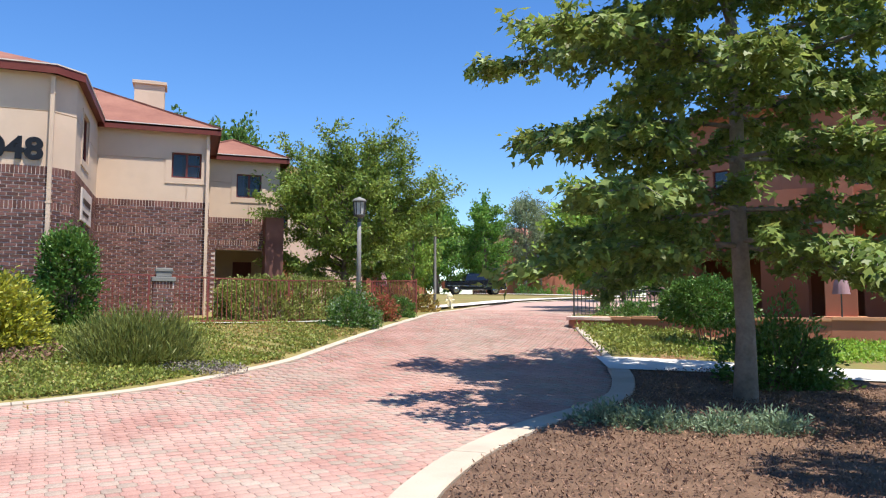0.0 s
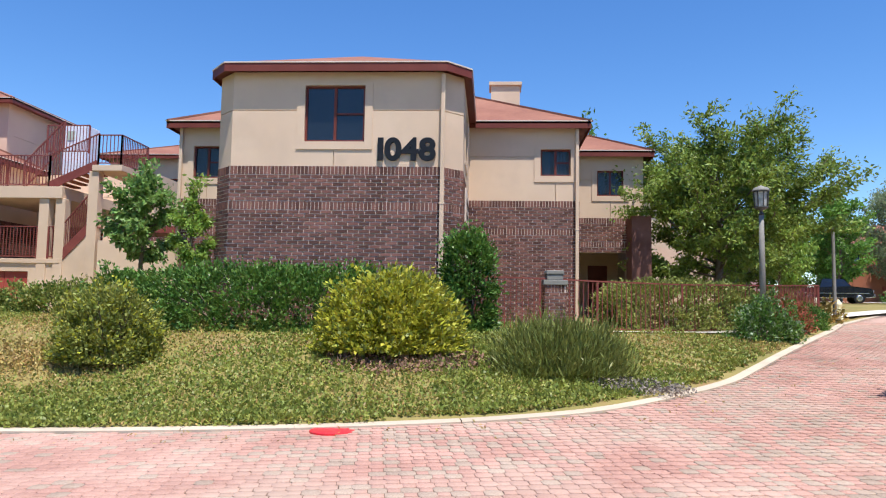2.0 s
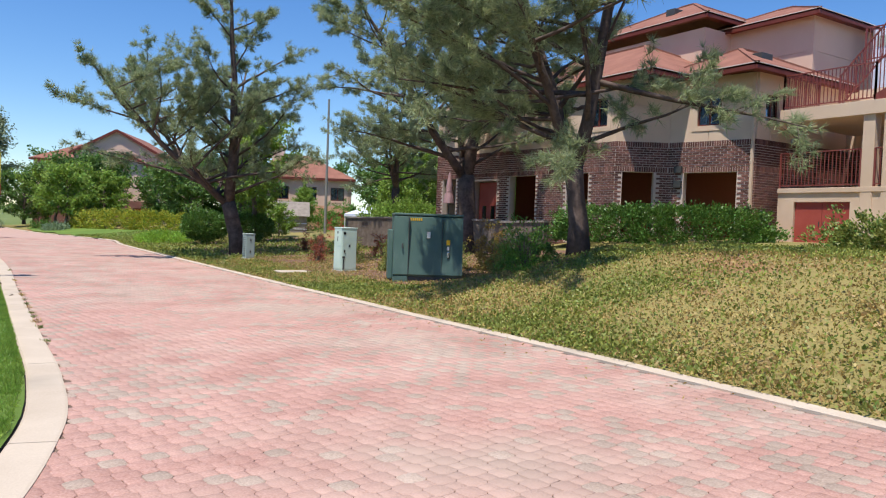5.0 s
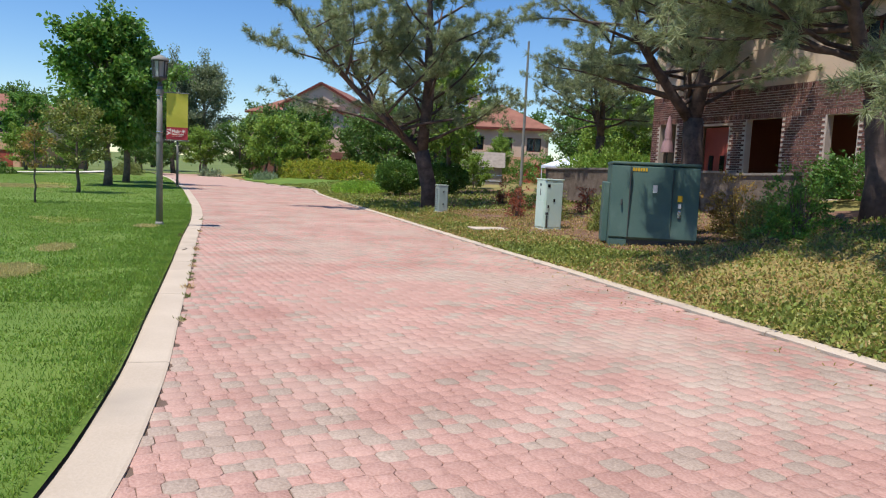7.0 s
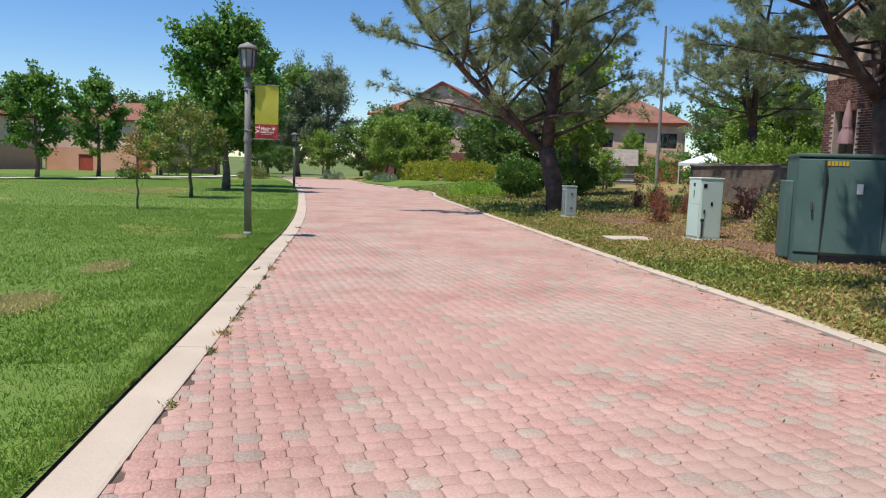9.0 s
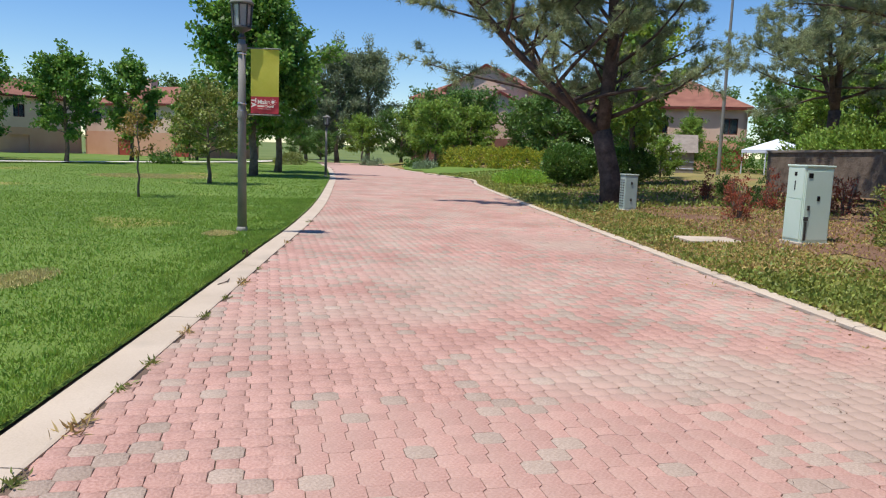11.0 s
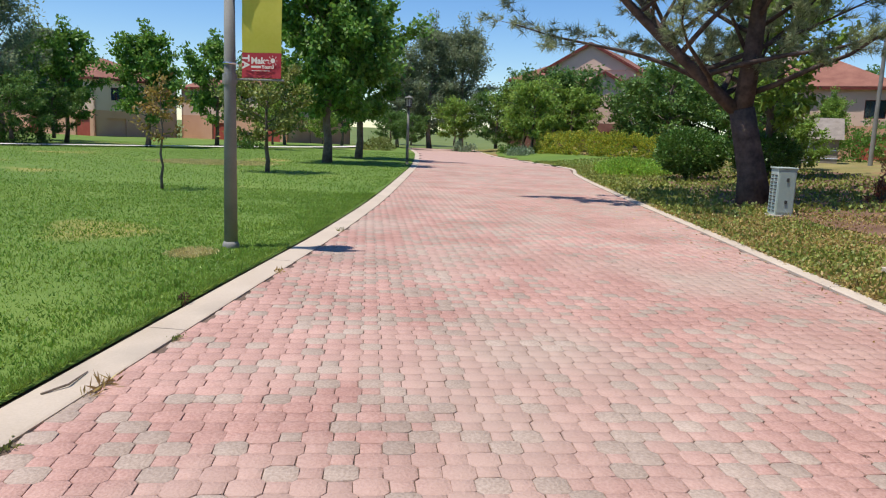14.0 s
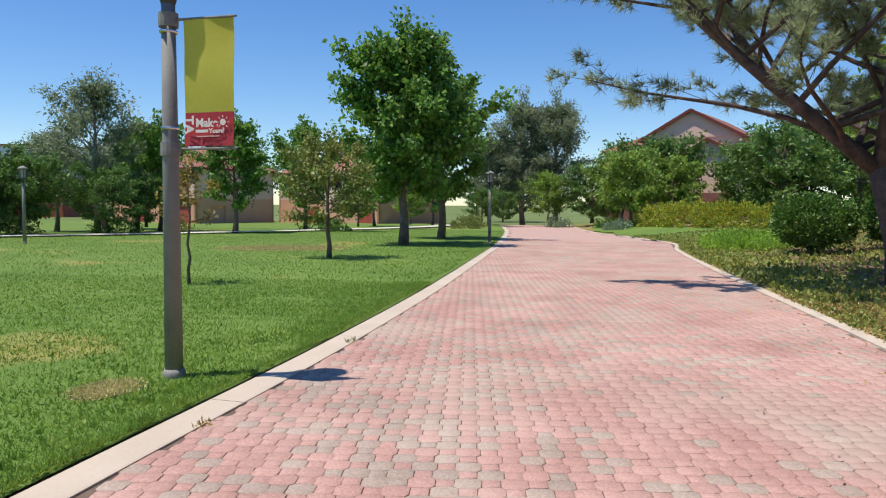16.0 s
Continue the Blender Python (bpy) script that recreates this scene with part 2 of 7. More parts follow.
# ---- mesh helpers ----
class Buf:
    """Points and faces of one mesh in the making."""

    def __init__(self):
        self.v, self.f = [], []

    def add(self, pts, faces):
        k = len(self.v)
        self.v.extend([tuple(p) for p in pts])
        self.f.extend([tuple(i + k for i in f) for f in faces])
        return self

    def box(self, x0, y0, z0, x1, y1, z1):
        p = [(x0, y0, z0), (x1, y0, z0), (x1, y1, z0), (x0, y1, z0), (x0, y0, z1), (x1, y0, z1), (x1, y1, z1), (x0, y1, z1)]
        return self.add(p, [(3, 2, 1, 0), (4, 5, 6, 7), (0, 1, 5, 4), (1, 2, 6, 5), (2, 3, 7, 6), (3, 0, 4, 7)])

    def chamfer(self, x0, y0, z0, x1, y1, z1, c=0.01):
        """A box with bevelled edges."""
        bm = bmesh.new()
        bmesh.ops.create_cube(bm, size=1)
        for v in bm.verts:
            v.co = Vector(((x0 + x1) / 2 + v.co.x * (x1 - x0), (y0 + y1) / 2 + v.co.y * (y1 - y0), (z0 + z1) / 2 + v.co.z * (z1 - z0)))
        bmesh.ops.bevel(bm, geom=list(bm.edges), offset=c, segments=2, affect='EDGES', profile=0.6)
        bm.verts.index_update()
        self.add([v.co[:] for v in bm.verts], [[v.index for v in f.verts] for f in bm.faces])
        bm.free()
        return self

    def turn(self, m):
        self.v = [tuple(m @ Vector(p)) for p in self.v]
        return self

    def beam(self, a, b, w, h=None):
        """A square bar from a to b."""
        h = h or w
        a, b = Vector(a), Vector(b)
        d = (b - a).normalized()
        s = d.cross(Vector((0, 0, 1)))
        s = s.normalized() if s.length > 1e-4 else Vector((1, 0, 0))
        u = s.cross(d)
        p = [q + s * i * w / 2 + u * j * h / 2 for q in (a, b) for i, j in ((-1, -1), (1, -1), (1, 1), (-1, 1))]
        return self.add(p, [(0, 1, 2, 3), (7, 6, 5, 4), (0, 4, 5, 1), (1, 5, 6, 2), (2, 6, 7, 3), (3, 7, 4, 0)])

    def tube(self, pts, radii, n=8, cap=True, wob=0.0, rng=None):
        pts = [Vector(p) for p in pts]
        k = len(self.v)
        s = None
        for i, p in enumerate(pts):
            d = (pts[min(i + 1, len(pts) - 1)] - pts[max(i - 1, 0)]).normalized()
            if s is None:
                s = d.orthogonal().normalized()
            s = (s - d * s.dot(d)).normalized()
            u = d.cross(s)
            for j in range(n):
                a = 2 * math.pi * j / n
                r = radii[i] * (1 + (rng.uniform(-wob, wob) if wob else 0))
                self.v.append(tuple(p + (s * math.cos(a) + u * math.sin(a)) * r))
        for i in range(len(pts) - 1):
            for j in range(n):
                a, b = k + i * n + j, k + i * n + (j + 1) % n
                self.f.append((a, b, b + n, a + n))
        if cap:
            self.f.append(tuple(k + j for j in reversed(range(n))))
            self.f.append(tuple(k + (len(pts) - 1) * n + j for j in range(n)))
        return self

    def lathe(self, x, y, prof, n=16):
        """Turned about an upright axis; prof: (radius, z) from below."""
        k = len(self.v)
        for r, z in prof:
            for j in range(n):
                a = 2 * math.pi * j / n
                self.v.append((x + r * math.cos(a), y + r * math.sin(a), z))
        for i in range(len(prof) - 1):
            for j in range(n):
                a, b = k + i * n + j, k + i * n + (j + 1) % n
                self.f.append((a, b, b + n, a + n))
        self.f.append(tuple(k + j for j in reversed(range(n))))
        self.f.append(tuple(k + (len(prof) - 1) * n + j for j in range(n)))
        return self

    def wall(self, p0, p1, z0, z1, thick, holes=(), ends=True):
        """Upright wall whose outside is to the right of p0 > p1; holes (u0, u1, z0, z1[, depth]) go through, or stop at a depth."""
        p0, p1 = Vector((*p0, 0)), Vector((*p1, 0))
        L = (p1 - p0).length
        d = (p1 - p0) / L
        o = Vector((d.y, -d.x, 0))

        def at(u, z, w):
            return p0 + d * u - o * w + Vector((0, 0, z))
        us = sorted({0.0, L, *[min(L, max(0, h[i])) for h in holes for i in (0, 1)]})
        zs = sorted({z0, z1, *[min(z1, max(z0, h[i])) for h in holes for i in (2, 3)]})
        for ua, ub in zip(us, us[1:]):
            for za, zb in zip(zs, zs[1:]):
                cu, cz = (ua + ub) / 2, (za + zb) / 2
                hs = [h for h in holes if h[0] < cu < h[1] and h[2] < cz < h[3]]
                if not hs:
                    self.add([at(ua, za, 0), at(ub, za, 0), at(ub, zb, 0), at(ua, zb, 0)], [(0, 1, 2, 3)])
                if not hs or all(len(h) > 4 for h in hs):
                    self.add([at(ua, za, thick), at(ub, za, thick), at(ub, zb, thick), at(ua, zb, thick)], [(3, 2, 1, 0)])
        for h in holes:
            u0, u1, a, b = h[:4]
            t = h[4] if len(h) > 4 else thick
            q = [(u0, a), (u1, a), (u1, b), (u0, b)]
            pts = [at(u, z, 0) for u, z in q] + [at(u, z, t) for u, z in q]
            self.add(pts, [(0, 4, 5, 1), (1, 5, 6, 2), (2, 6, 7, 3), (3, 7, 4, 0)] + ([(4, 7, 6, 5)] if len(h) > 4 else []))
        if ends:
            self.add([at(0, z0, 0), at(0, z1, 0), at(0, z1, thick), at(0, z0, thick)], [(0, 1, 2, 3)])
            self.add([at(L, z0, 0), at(L, z1, 0), at(L, z1, thick), at(L, z0, thick)], [(3, 2, 1, 0)])
        self.add([at(0, z1, 0), at(L, z1, 0), at(L, z1, thick), at(0, z1, thick)], [(0, 1, 2, 3)])
        return self


def mesh_of(name, buf, material, smooth=False):
    me = bpy.data.meshes.new(name)
    me.from_pydata(buf.v, [], buf.f)
    me.update()
    if name == "wall":
        bm = bmesh.new()
        bm.from_mesh(me)
        bmesh.ops.remove_doubles(bm, verts=bm.verts, dist=0.0005)
        bm.to_mesh(me)
        bm.free()
    me.materials.append(MATS[material] if isinstance(material, str) else material)
    if smooth:
        me.shade_smooth()
    return me


def part(name, buf, material, parent, label="", smooth=False, kind=""):
    ob = new(name, mesh_of(name, buf, material, smooth))
    ob.parent = parent
    if label or kind:
        tagged(ob, label, kind=kind)
    return ob


def thing(name, label, category, at=(0, 0, 0), group="", kind="", rz=0.0):
    ob = new(name)
    ob.empty_display_size = 0.2
    ob.matrix_basis = pose(*at, 0, 0, rz)
    return tagged(ob, label, category, group, kind)


def solid(name, buf, material, label, category, group="", kind="", smooth=False):
    return tagged(new(name, mesh_of(name, buf, material, smooth)), label, category, group, kind)


def sprinkle(rs, pos, up, length, width, fold=0.25, flat=0.5, level=0.0, form="blade"):
    """Leaves as folded blades at the points pos, growing along the ways up. Arrays in, points and faces out."""
    n = len(pos)
    d = up + rs.normal(0, flat, (n, 3))
    d /= np.linalg.norm(d, axis=1, keepdims=True) + 1e-9
    s = np.cross(d, rs.normal(0, 1, (n, 3)) + np.array([[0, 0, level]]))
    s /= np.linalg.norm(s, axis=1, keepdims=True) + 1e-9
    u = np.cross(s, d)
    L = length * rs.uniform(0.6, 1.25, (n, 1))
    W = width * rs.uniform(0.6, 1.25, (n, 1))
    if form == "tip":
        v = np.stack([pos - s * W * 0.5, pos + s * W * 0.5, pos + d * L], axis=1)
        return v.reshape(-1, 3), np.arange(3 * n).reshape(n, 3)
    if form == "lobed":
        outline = ((0, 0, 0), (0.45, 0.52, 0.8), (0.55, 0.18, 0.2), (1.0, 0.0, -0.2), (0.55, -0.18, 0.2), (0.45, -0.52, 0.8))
        v = np.stack([pos + d * L * a + s * W * 1.3 * c + u * W * fold * e for a, c, e in outline], axis=1)
        return v.reshape(-1, 3), np.arange(6 * n).reshape(n, 6)
    v = np.empty((n, 4, 3))
    v[:, 0] = pos
    v[:, 1] = pos + d * L * 0.5 + s * W * 0.5 + u * W * fold
    v[:, 2] = pos + d * L
    v[:, 3] = pos + d * L * 0.5 - s * W * 0.5 + u * W * fold
    return v.reshape(-1, 3), np.arange(4 * n).reshape(n, 4)


def array_mesh(name, v, f, material):
    me = bpy.data.meshes.new(name)
    k = f.shape[1]
    me.vertices.add(len(v))
    me.vertices.foreach_set("co", np.asarray(v, dtype=np.float32).ravel())
    me.loops.add(f.size)
    me.loops.foreach_set("vertex_index", f.astype(np.int32).ravel())
    me.polygons.add(len(f))
    me.polygons.foreach_set("loop_start", np.arange(0, f.size, k, dtype=np.int32))
    me.update(calc_edges=True)
    me.validate()
    me.materials.append(MATS[material])
    return me

# ---- the lie of the land ----
def sm(a, b, v):
    v = min(1.0, max(0.0, (v - a) / (b - a)))
    return v * v * (3 - 2 * v)


# road edges, west to east (the north-west edge ends up the north branch)
EDGE_N = [(-96, 6.2), (-75, 8.3), (-66, 10.4), (-58, 12.0), (-51.4, 11.5), (-41.6, 11.28), (-30, 11.35), (-24.5, 11.4), (-20, 11.38), (-17, 11.24), (-14, 11.14), (-9.6, 10.92),
          (-6.4, 10.80), (-4, 10.80), (-2.4, 10.98), (-1.5, 11.2), (-0.4, 11.68), (0.78, 12.68), (1.9, 13.85), (2.71, 15.05), (3.75, 16.66), (5.1, 18.7), (6.8, 21.35), (9.5, 26.3),
          (14, 34), (19, 41), (30, 49), (50, 56)]
EDGE_S = [(-96, -0.5), (-77, 2.2), (-66, 3.3), (-54, 4.3), (-46, 4.78), (-35.3, 5.33), (-29.3, 5.46), (-24.8, 5.41), (-20, 5.41), (-16.3, 5.40), (-13.6, 5.38),
          (-11.5, 5.2), (-9.2, 4.5), (-7.2, 2.8), (-6.0, 0), (-5.6, -4), (-5.5, -30)]
EDGE_E = [(0.8, -30), (0.8, -4), (0.8, 1.5), (0.95, 4.1), (1.42, 5.37), (2.03, 6.33), (2.76, 7.2), (3.86, 8.18), (5.15, 9.02), (6.15, 9.85), (7.05, 11.1), (7.65, 12.2)]
EDGE_E2 = [(8.1, 13.0), (8.68, 14.2), (9.5, 16.2), (10.35, 18.1), (11.7, 20.8)]


def rise(y):
    return 1.25 * sm(6, 25, y) + 1.5 * sm(22, 75, y)


def road_z(x, y):
    return -0.3 * sm(0, 26, -x) - 0.15 * sm(30, 70, -x) + rise(y) * sm(-9, 0, x)


def from_edge(edge, x, y):
    """Signed distance to a line of points, above zero to its left."""
    best, side = 1e9, 1
    for (ax, ay), (bx, by) in zip(edge, edge[1:]):
        ux, uy = bx - ax, by - ay
        k = min(1.0, max(0.0, ((x - ax) * ux + (y - ay) * uy) / (ux * ux + uy * uy)))
        dx, dy = x - ax - k * ux, y - ay - k * uy
        d = dx * dx + dy * dy
        if d < best - 1e-9:
            best, side = d, (1 if ux * dy - uy * dx >= 0 else -1)
    return side * best ** 0.5


def land(x, y):
    """Height of the ground beside the road."""
    z = road_z(x, y) + 0.03
    d = from_edge(EDGE_N, x, y)
    if d > 0:
        near = -0.02 + 1.12 * sm(-22.2, -17, x)
        far = 0.5 + 0.8 * sm(-32, -22, x)
        top = near + (far - near) * sm(5, 13, d) if far > near else near
        top = max(top, z) if x > 0 else top
        z += (top - z) * sm(-0.3, 5.2 + 0.8 * sm(9, 20, -x), d)
    return z


def smooth_line(pts, step=0.4):
    """The line of points, rounded and cut into short steps."""
    out = []
    n = len(pts)
    for i in range(n - 1):
        p0, p1, p2, p3 = (Vector(pts[max(0, min(n - 1, k))]) for k in (i - 1, i, i + 1, i + 2))
        L = (p2 - p1).length
        m1, m2 = (p2 - p0) / max(0.01, (p2 - p0).length) * L, (p3 - p1) / max(0.01, (p3 - p1).length) * L
        k = max(2, int(L / step))
        for j in range(k):
            t = j / k
            out.append((2 * t ** 3 - 3 * t ** 2 + 1) * p1 + (t ** 3 - 2 * t ** 2 + t) * m1 + (-2 * t ** 3 + 3 * t ** 2) * p2 + (t ** 3 - t ** 2) * m2)
    out.append(Vector(pts[-1]))
    return out


def sideways(line):
    """Unit ways to the left of a line at each of its points."""
    out = []
    for i in range(len(line)):
        d = (line[min(i + 1, len(line) - 1)] - line[max(i - 1, 0)]).normalized()
        out.append(Vector((-d.y, d.x)))
    return out


def kerb(name, line, left, width, high, label, joint=3.0):
    """Concrete edging in cast lengths along a line, on its left or right side."""
    edge = smooth_line(line, 0.25)
    side = [s * (1 if left else -1) for s in sideways(edge)]
    b = Buf()
    run, start = 0.0, 0
    for i in range(1, len(edge)):
        run += (edge[i] - edge[i - 1]).length
        if run >= joint or i == len(edge) - 1:
            seg = list(range(start, i + 1))
            rows = []
            for q, k in enumerate(seg):
                e, s = edge[k].copy(), side[k]
                if q == 0 and len(seg) > 1:
                    e = e + (edge[k + 1] - e).normalized() * 0.006
                if q == len(seg) - 1:
                    e = e + (edge[k - 1] - e).normalized() * 0.006
                z = road_z(e.x, e.y)
                prof = ((0.0, -0.10), (0.0, high * 0.6), (0.02, high), (width - 0.02, high + 0.006), (width, high - 0.01), (width, -0.10))
                rows.append([(e.x + s.x * w, e.y + s.y * w, z + h) for w, h in prof])
            n = 6
            pts = [p for r in rows for p in r]
            faces = []
            for r in range(len(rows) - 1):
                for c in range(n - 1):
                    f = (r * n + c, r * n + c + 1, (r + 1) * n + c + 1, (r + 1) * n + c)
                    faces.append(f if not left else tuple(reversed(f)))
            faces.append(tuple(range(n)))
            faces.append(tuple(reversed(range((len(rows) - 1) * n, len(rows) * n))))
            b.add(pts, faces)
            run, start = 0.0, i
    return solid(name, b, "concrete", label, "kerb", kind="structure")


def sheet(name, xs, ys, height, material, label, keep=None):
    b = Buf()
    idx = {}
    for i, x in enumerate(xs):
        for j, y in enumerate(ys):
            idx[i, j] = len(b.v)
            b.v.append((x, y, height(x, y)))
    for i in range(len(xs) - 1):
        for j in range(len(ys) - 1):
            if keep is None or keep((xs[i] + xs[i + 1]) / 2, (ys[j] + ys[j + 1]) / 2):
                b.f.append((idx[i, j], idx[i + 1, j], idx[i + 1, j + 1], idx[i, j + 1]))
    return solid(name, b, material, label, "ground", kind="structure", smooth=True)


def loft(name, line, left, gap, reach, rows, material, label, lift=0.0, rough=0.02):
    """Ground from the outer side of an edging outwards, over the land."""
    edge = smooth_line(line, 0.5)
    side = [s * (1 if left else -1) for s in sideways(edge)]
    b = Buf()
    n = len(rows)
    for e, s in zip(edge, side):
        for r in rows:
            p = e + s * (gap + r * reach)
            h = land(p.x, p.y) + lift + (noise.noise((p.x * 0.9, p.y * 0.9, 0)) * rough if r > 0 else -0.025)
            b.v.append((p.x, p.y, h))
    for i in range(len(edge) - 1):
        for j in range(n - 1):
            f = (i * n + j, i * n + j + 1, (i + 1) * n + j + 1, (i + 1) * n + j)
            b.f.append(tuple(reversed(f)) if left else f)
    return solid(name, b, material, label, "ground", kind="structure", smooth=True)


def spread(a, b, fine, coarse, lo, hi):
    """Cuts from lo to hi, fine between a and b."""
    out, x = [], a
    while x < b:
        out.append(x)
        x += fine
    step = fine
    while x < hi:
        out.append(x)
        step = min(step * 1.35, coarse)
        x += step
    out.append(hi)
    x, step = a, fine
    while x > lo:
        step = min(step * 1.35, coarse)
        x -= step
        out.insert(0, max(x, lo))
    return out


def on_road(x, y):
    if x < 0.8 and from_edge(EDGE_N, x, y) < 0 and from_edge(EDGE_S, x, y) > 0:
        return True
    return x >= -5.6 and from_edge(EDGE_N, x, y) < 0 and from_edge(EDGE_E_ALL, x, y) > 0


EDGE_E_ALL = EDGE_E + EDGE_E2 + [(14.0, 24.5), (20, 31), (30, 39), (50, 46)]


def all_land(x, y):
    r = math.hypot(x + 10, y)
    return land(max(-96, min(60, x)), max(-60, min(90, y))) - 0.14 + 0.004 * max(0, r - 130)


ground = sheet("ground", spread(-40, 24, 1.6, 400, -2500, 2500), spread(-12, 40, 1.6, 400, -2500, 2500), all_land, "far_ground", "dry green open ground reaching the horizon")
bed = sheet("road", spread(-62, 12, 0.8, 8, -96, 50), spread(-8, 32, 0.8, 8, -30, 58), lambda x, y: road_z(x, y) - 0.008, "road_bed", "sandy bed of the brick-paved road",
            keep=lambda x, y: from_edge(EDGE_N, x, y) < 0.8 and (from_edge(EDGE_S, x, y) > -0.8 if x < -5 else from_edge(EDGE_E_ALL, x, y) > -0.8))
far_w = sheet("road_west", spread(-96, -60, 1.5, 8, -96, -60), spread(0, 13, 0.5, 8, -2, 14), lambda x, y: road_z(x, y) - 0.002, "road_far", "far stretch of pink paved road",
              keep=lambda x, y: x < -60 and on_road(x, y))
far_n = sheet("road_north", spread(7, 50, 0.6, 8, 7, 50), spread(27, 56, 0.6, 8, 26.4, 58), lambda x, y: road_z(x, y) - 0.002, "road_far", "far stretch of pink paved road uphill",
              keep=lambda x, y: y > 27 and on_road(x, y))
kerb("kerb_north", EDGE_N, True, 0.17, 0.035, "pale narrow concrete edging below the planted bank")
kerb("kerb_south", EDGE_S, False, 0.305, 0.012, "broad flat pale concrete edging along the lawn")
kerb("kerb_east", EDGE_E, False, 0.38, 0.05, "broad curved pale concrete kerb round the mulch bed")
kerb("kerb_gate", EDGE_E2, False, 0.18, 0.05, "narrow pale concrete kerb beside groundcover")
loft("bank", EDGE_N, True, 0.16, 4.2, [0, .02, .05, .1, .16, .22, .3, .38, .46, .55, .64, .74, .85, 1], "bank_ground",
     "sloping bank with low groundcover and bare patches", 0.0, 0.05)
sheet("bank_field", spread(-60, 8, 0.7, 5, -96, 50), spread(13, 34, 0.7, 5, 10, 90), lambda x, y: land(x, y) - 0.006 + noise.noise((x * 0.9, y * 0.9, 0)) * 0.05, "bank_ground", "planted ground round the houses",
      keep=lambda x, y: from_edge(EDGE_N, x, y) > 3.5)
sheet("soil_bed", spread(-56, -17, 0.45, 2, -57, -17), spread(13, 21, 0.45, 2, 12.6, 21), lambda x, y: land(x, y) + 0.014 + noise.noise((x * 0.9, y * 0.9, 0)) * 0.05, "soil", "bare brown soil under the pines",
      keep=lambda x, y: from_edge(EDGE_N, x, y) > 2.3 + 0.9 * noise.noise((x * 0.6, y * 0.6, 2.0)) and not (-18.2 < x and y < 15))
loft("lawn", EDGE_S, False, 0.316, 2.4, [0, .03, .1, .2, .35, .5, .7, .9, 1], "lawn_ground", "mown green lawn with dry patches", 0.015, 0.02)
sheet("lawn_field", spread(-60, -4, 0.8, 6, -96, -3), spread(-12, 6, 0.8, 6, -60, 8), lambda x, y: land(x, y) + 0.009 + noise.noise((x * 0.9, y * 0.9, 0)) * 0.02, "lawn_ground", "wide mown lawn with dry patches",
      keep=lambda x, y: from_edge(EDGE_S, x, y) < -1.9)
sheet("road_south", spread(-6, 1, 0.8, 2, -6.4, 1.6), spread(-30, -4, 1.5, 3, -30, -3.6), lambda x, y: road_z(x, y) - 0.003, "road_far", "paved road behind", keep=lambda x, y: -5.5 < x < 0.7)
loft("mulch_bed", EDGE_E, False, 0.39, 12.0, [0, .004, .02, .05, .08, .12, .17, .23, .3, .4, .5, .65, .8, 1], "mulch", "brown bark mulch bed under the tree", 0.02, 0.06)
loft("planting_bed", EDGE_E2, False, 0.17, 12.0, [0, .02, .05, .08, .12, .17, .23, .3, .4, .5, .65, .8, 1], "bank_ground", "green groundcover bed before a low wall", 0.012, 0.04)

# green verge between the road and the yellow hedge
sheet("verge_lawn", spread(-84, -61, 0.8, 2, -84.5, -60.5), spread(9, 20, 0.8, 2, 8.5, 20.5), lambda x, y: land(x, y) + 0.045, "lawn_ground", "small green lawn before a yellow hedge",
      keep=lambda x, y: from_edge(EDGE_N, x, y) > 0.35 and y < 15.3 + 0.51 * (x + 72.2))

# pale footpath across the mulch bed
b = Buf()
path_line = smooth_line([(7.75, 12.55), (9.4, 11.85), (11.8, 10.4), (14.5, 9.2), (20, 7)], 0.5)
for e, s in zip(path_line, sideways(path_line)):
    for w in (-0.75, 0.75):
        p = e + s * w
        b.v.append((p.x, p.y, land(p.x, p.y) + 0.045))
for i in range(len(path_line) - 1):
    b.f.append((2 * i, 2 * i + 2, 2 * i + 3, 2 * i + 1))
solid("pavement", b, "sidewalk", "pale concrete footpath through the bed", "pavement", kind="structure")

# thin lines of footpath across the far lawns
for nm, line, w, lab in (("pavement_north", [(9.8, 28.5), (15, 35.8), (21, 43), (32, 51), (50, 58.5)], 1.3, "pale concrete footpath along the uphill lawn"),
                         ("pavement_drive", [(24, 66), (30, 60), (35, 54.5), (38, 50)], 2.6, "pale concrete drive on the uphill lawn"),
                         ("pavement_west", [(-40, -33), (-52, -22), (-64, -13.5), (-80, -5), (-96, -3)], 1.6, "pale footpath along the far side of the lawn"),
                         ("pavement_branch", [(-97, 14.5), (-90, 12.5), (-85, 10.8)], 1.6, "pale footpath beside a grass wedge")):
    b = Buf()
    pl = smooth_line(line, 1.0)
    for e, s in zip(pl, sideways(pl)):
        for q in (w, 0.0):
            p = e + s * q
            b.v.append((p.x, p.y, land(p.x, p.y) + 0.10))
    for i in range(len(pl) - 1):
        b.f.append((2 * i + 1, 2 * i + 3, 2 * i + 2, 2 * i))
    solid(nm, b, "sidewalk", lab, "pavement", kind="structure")

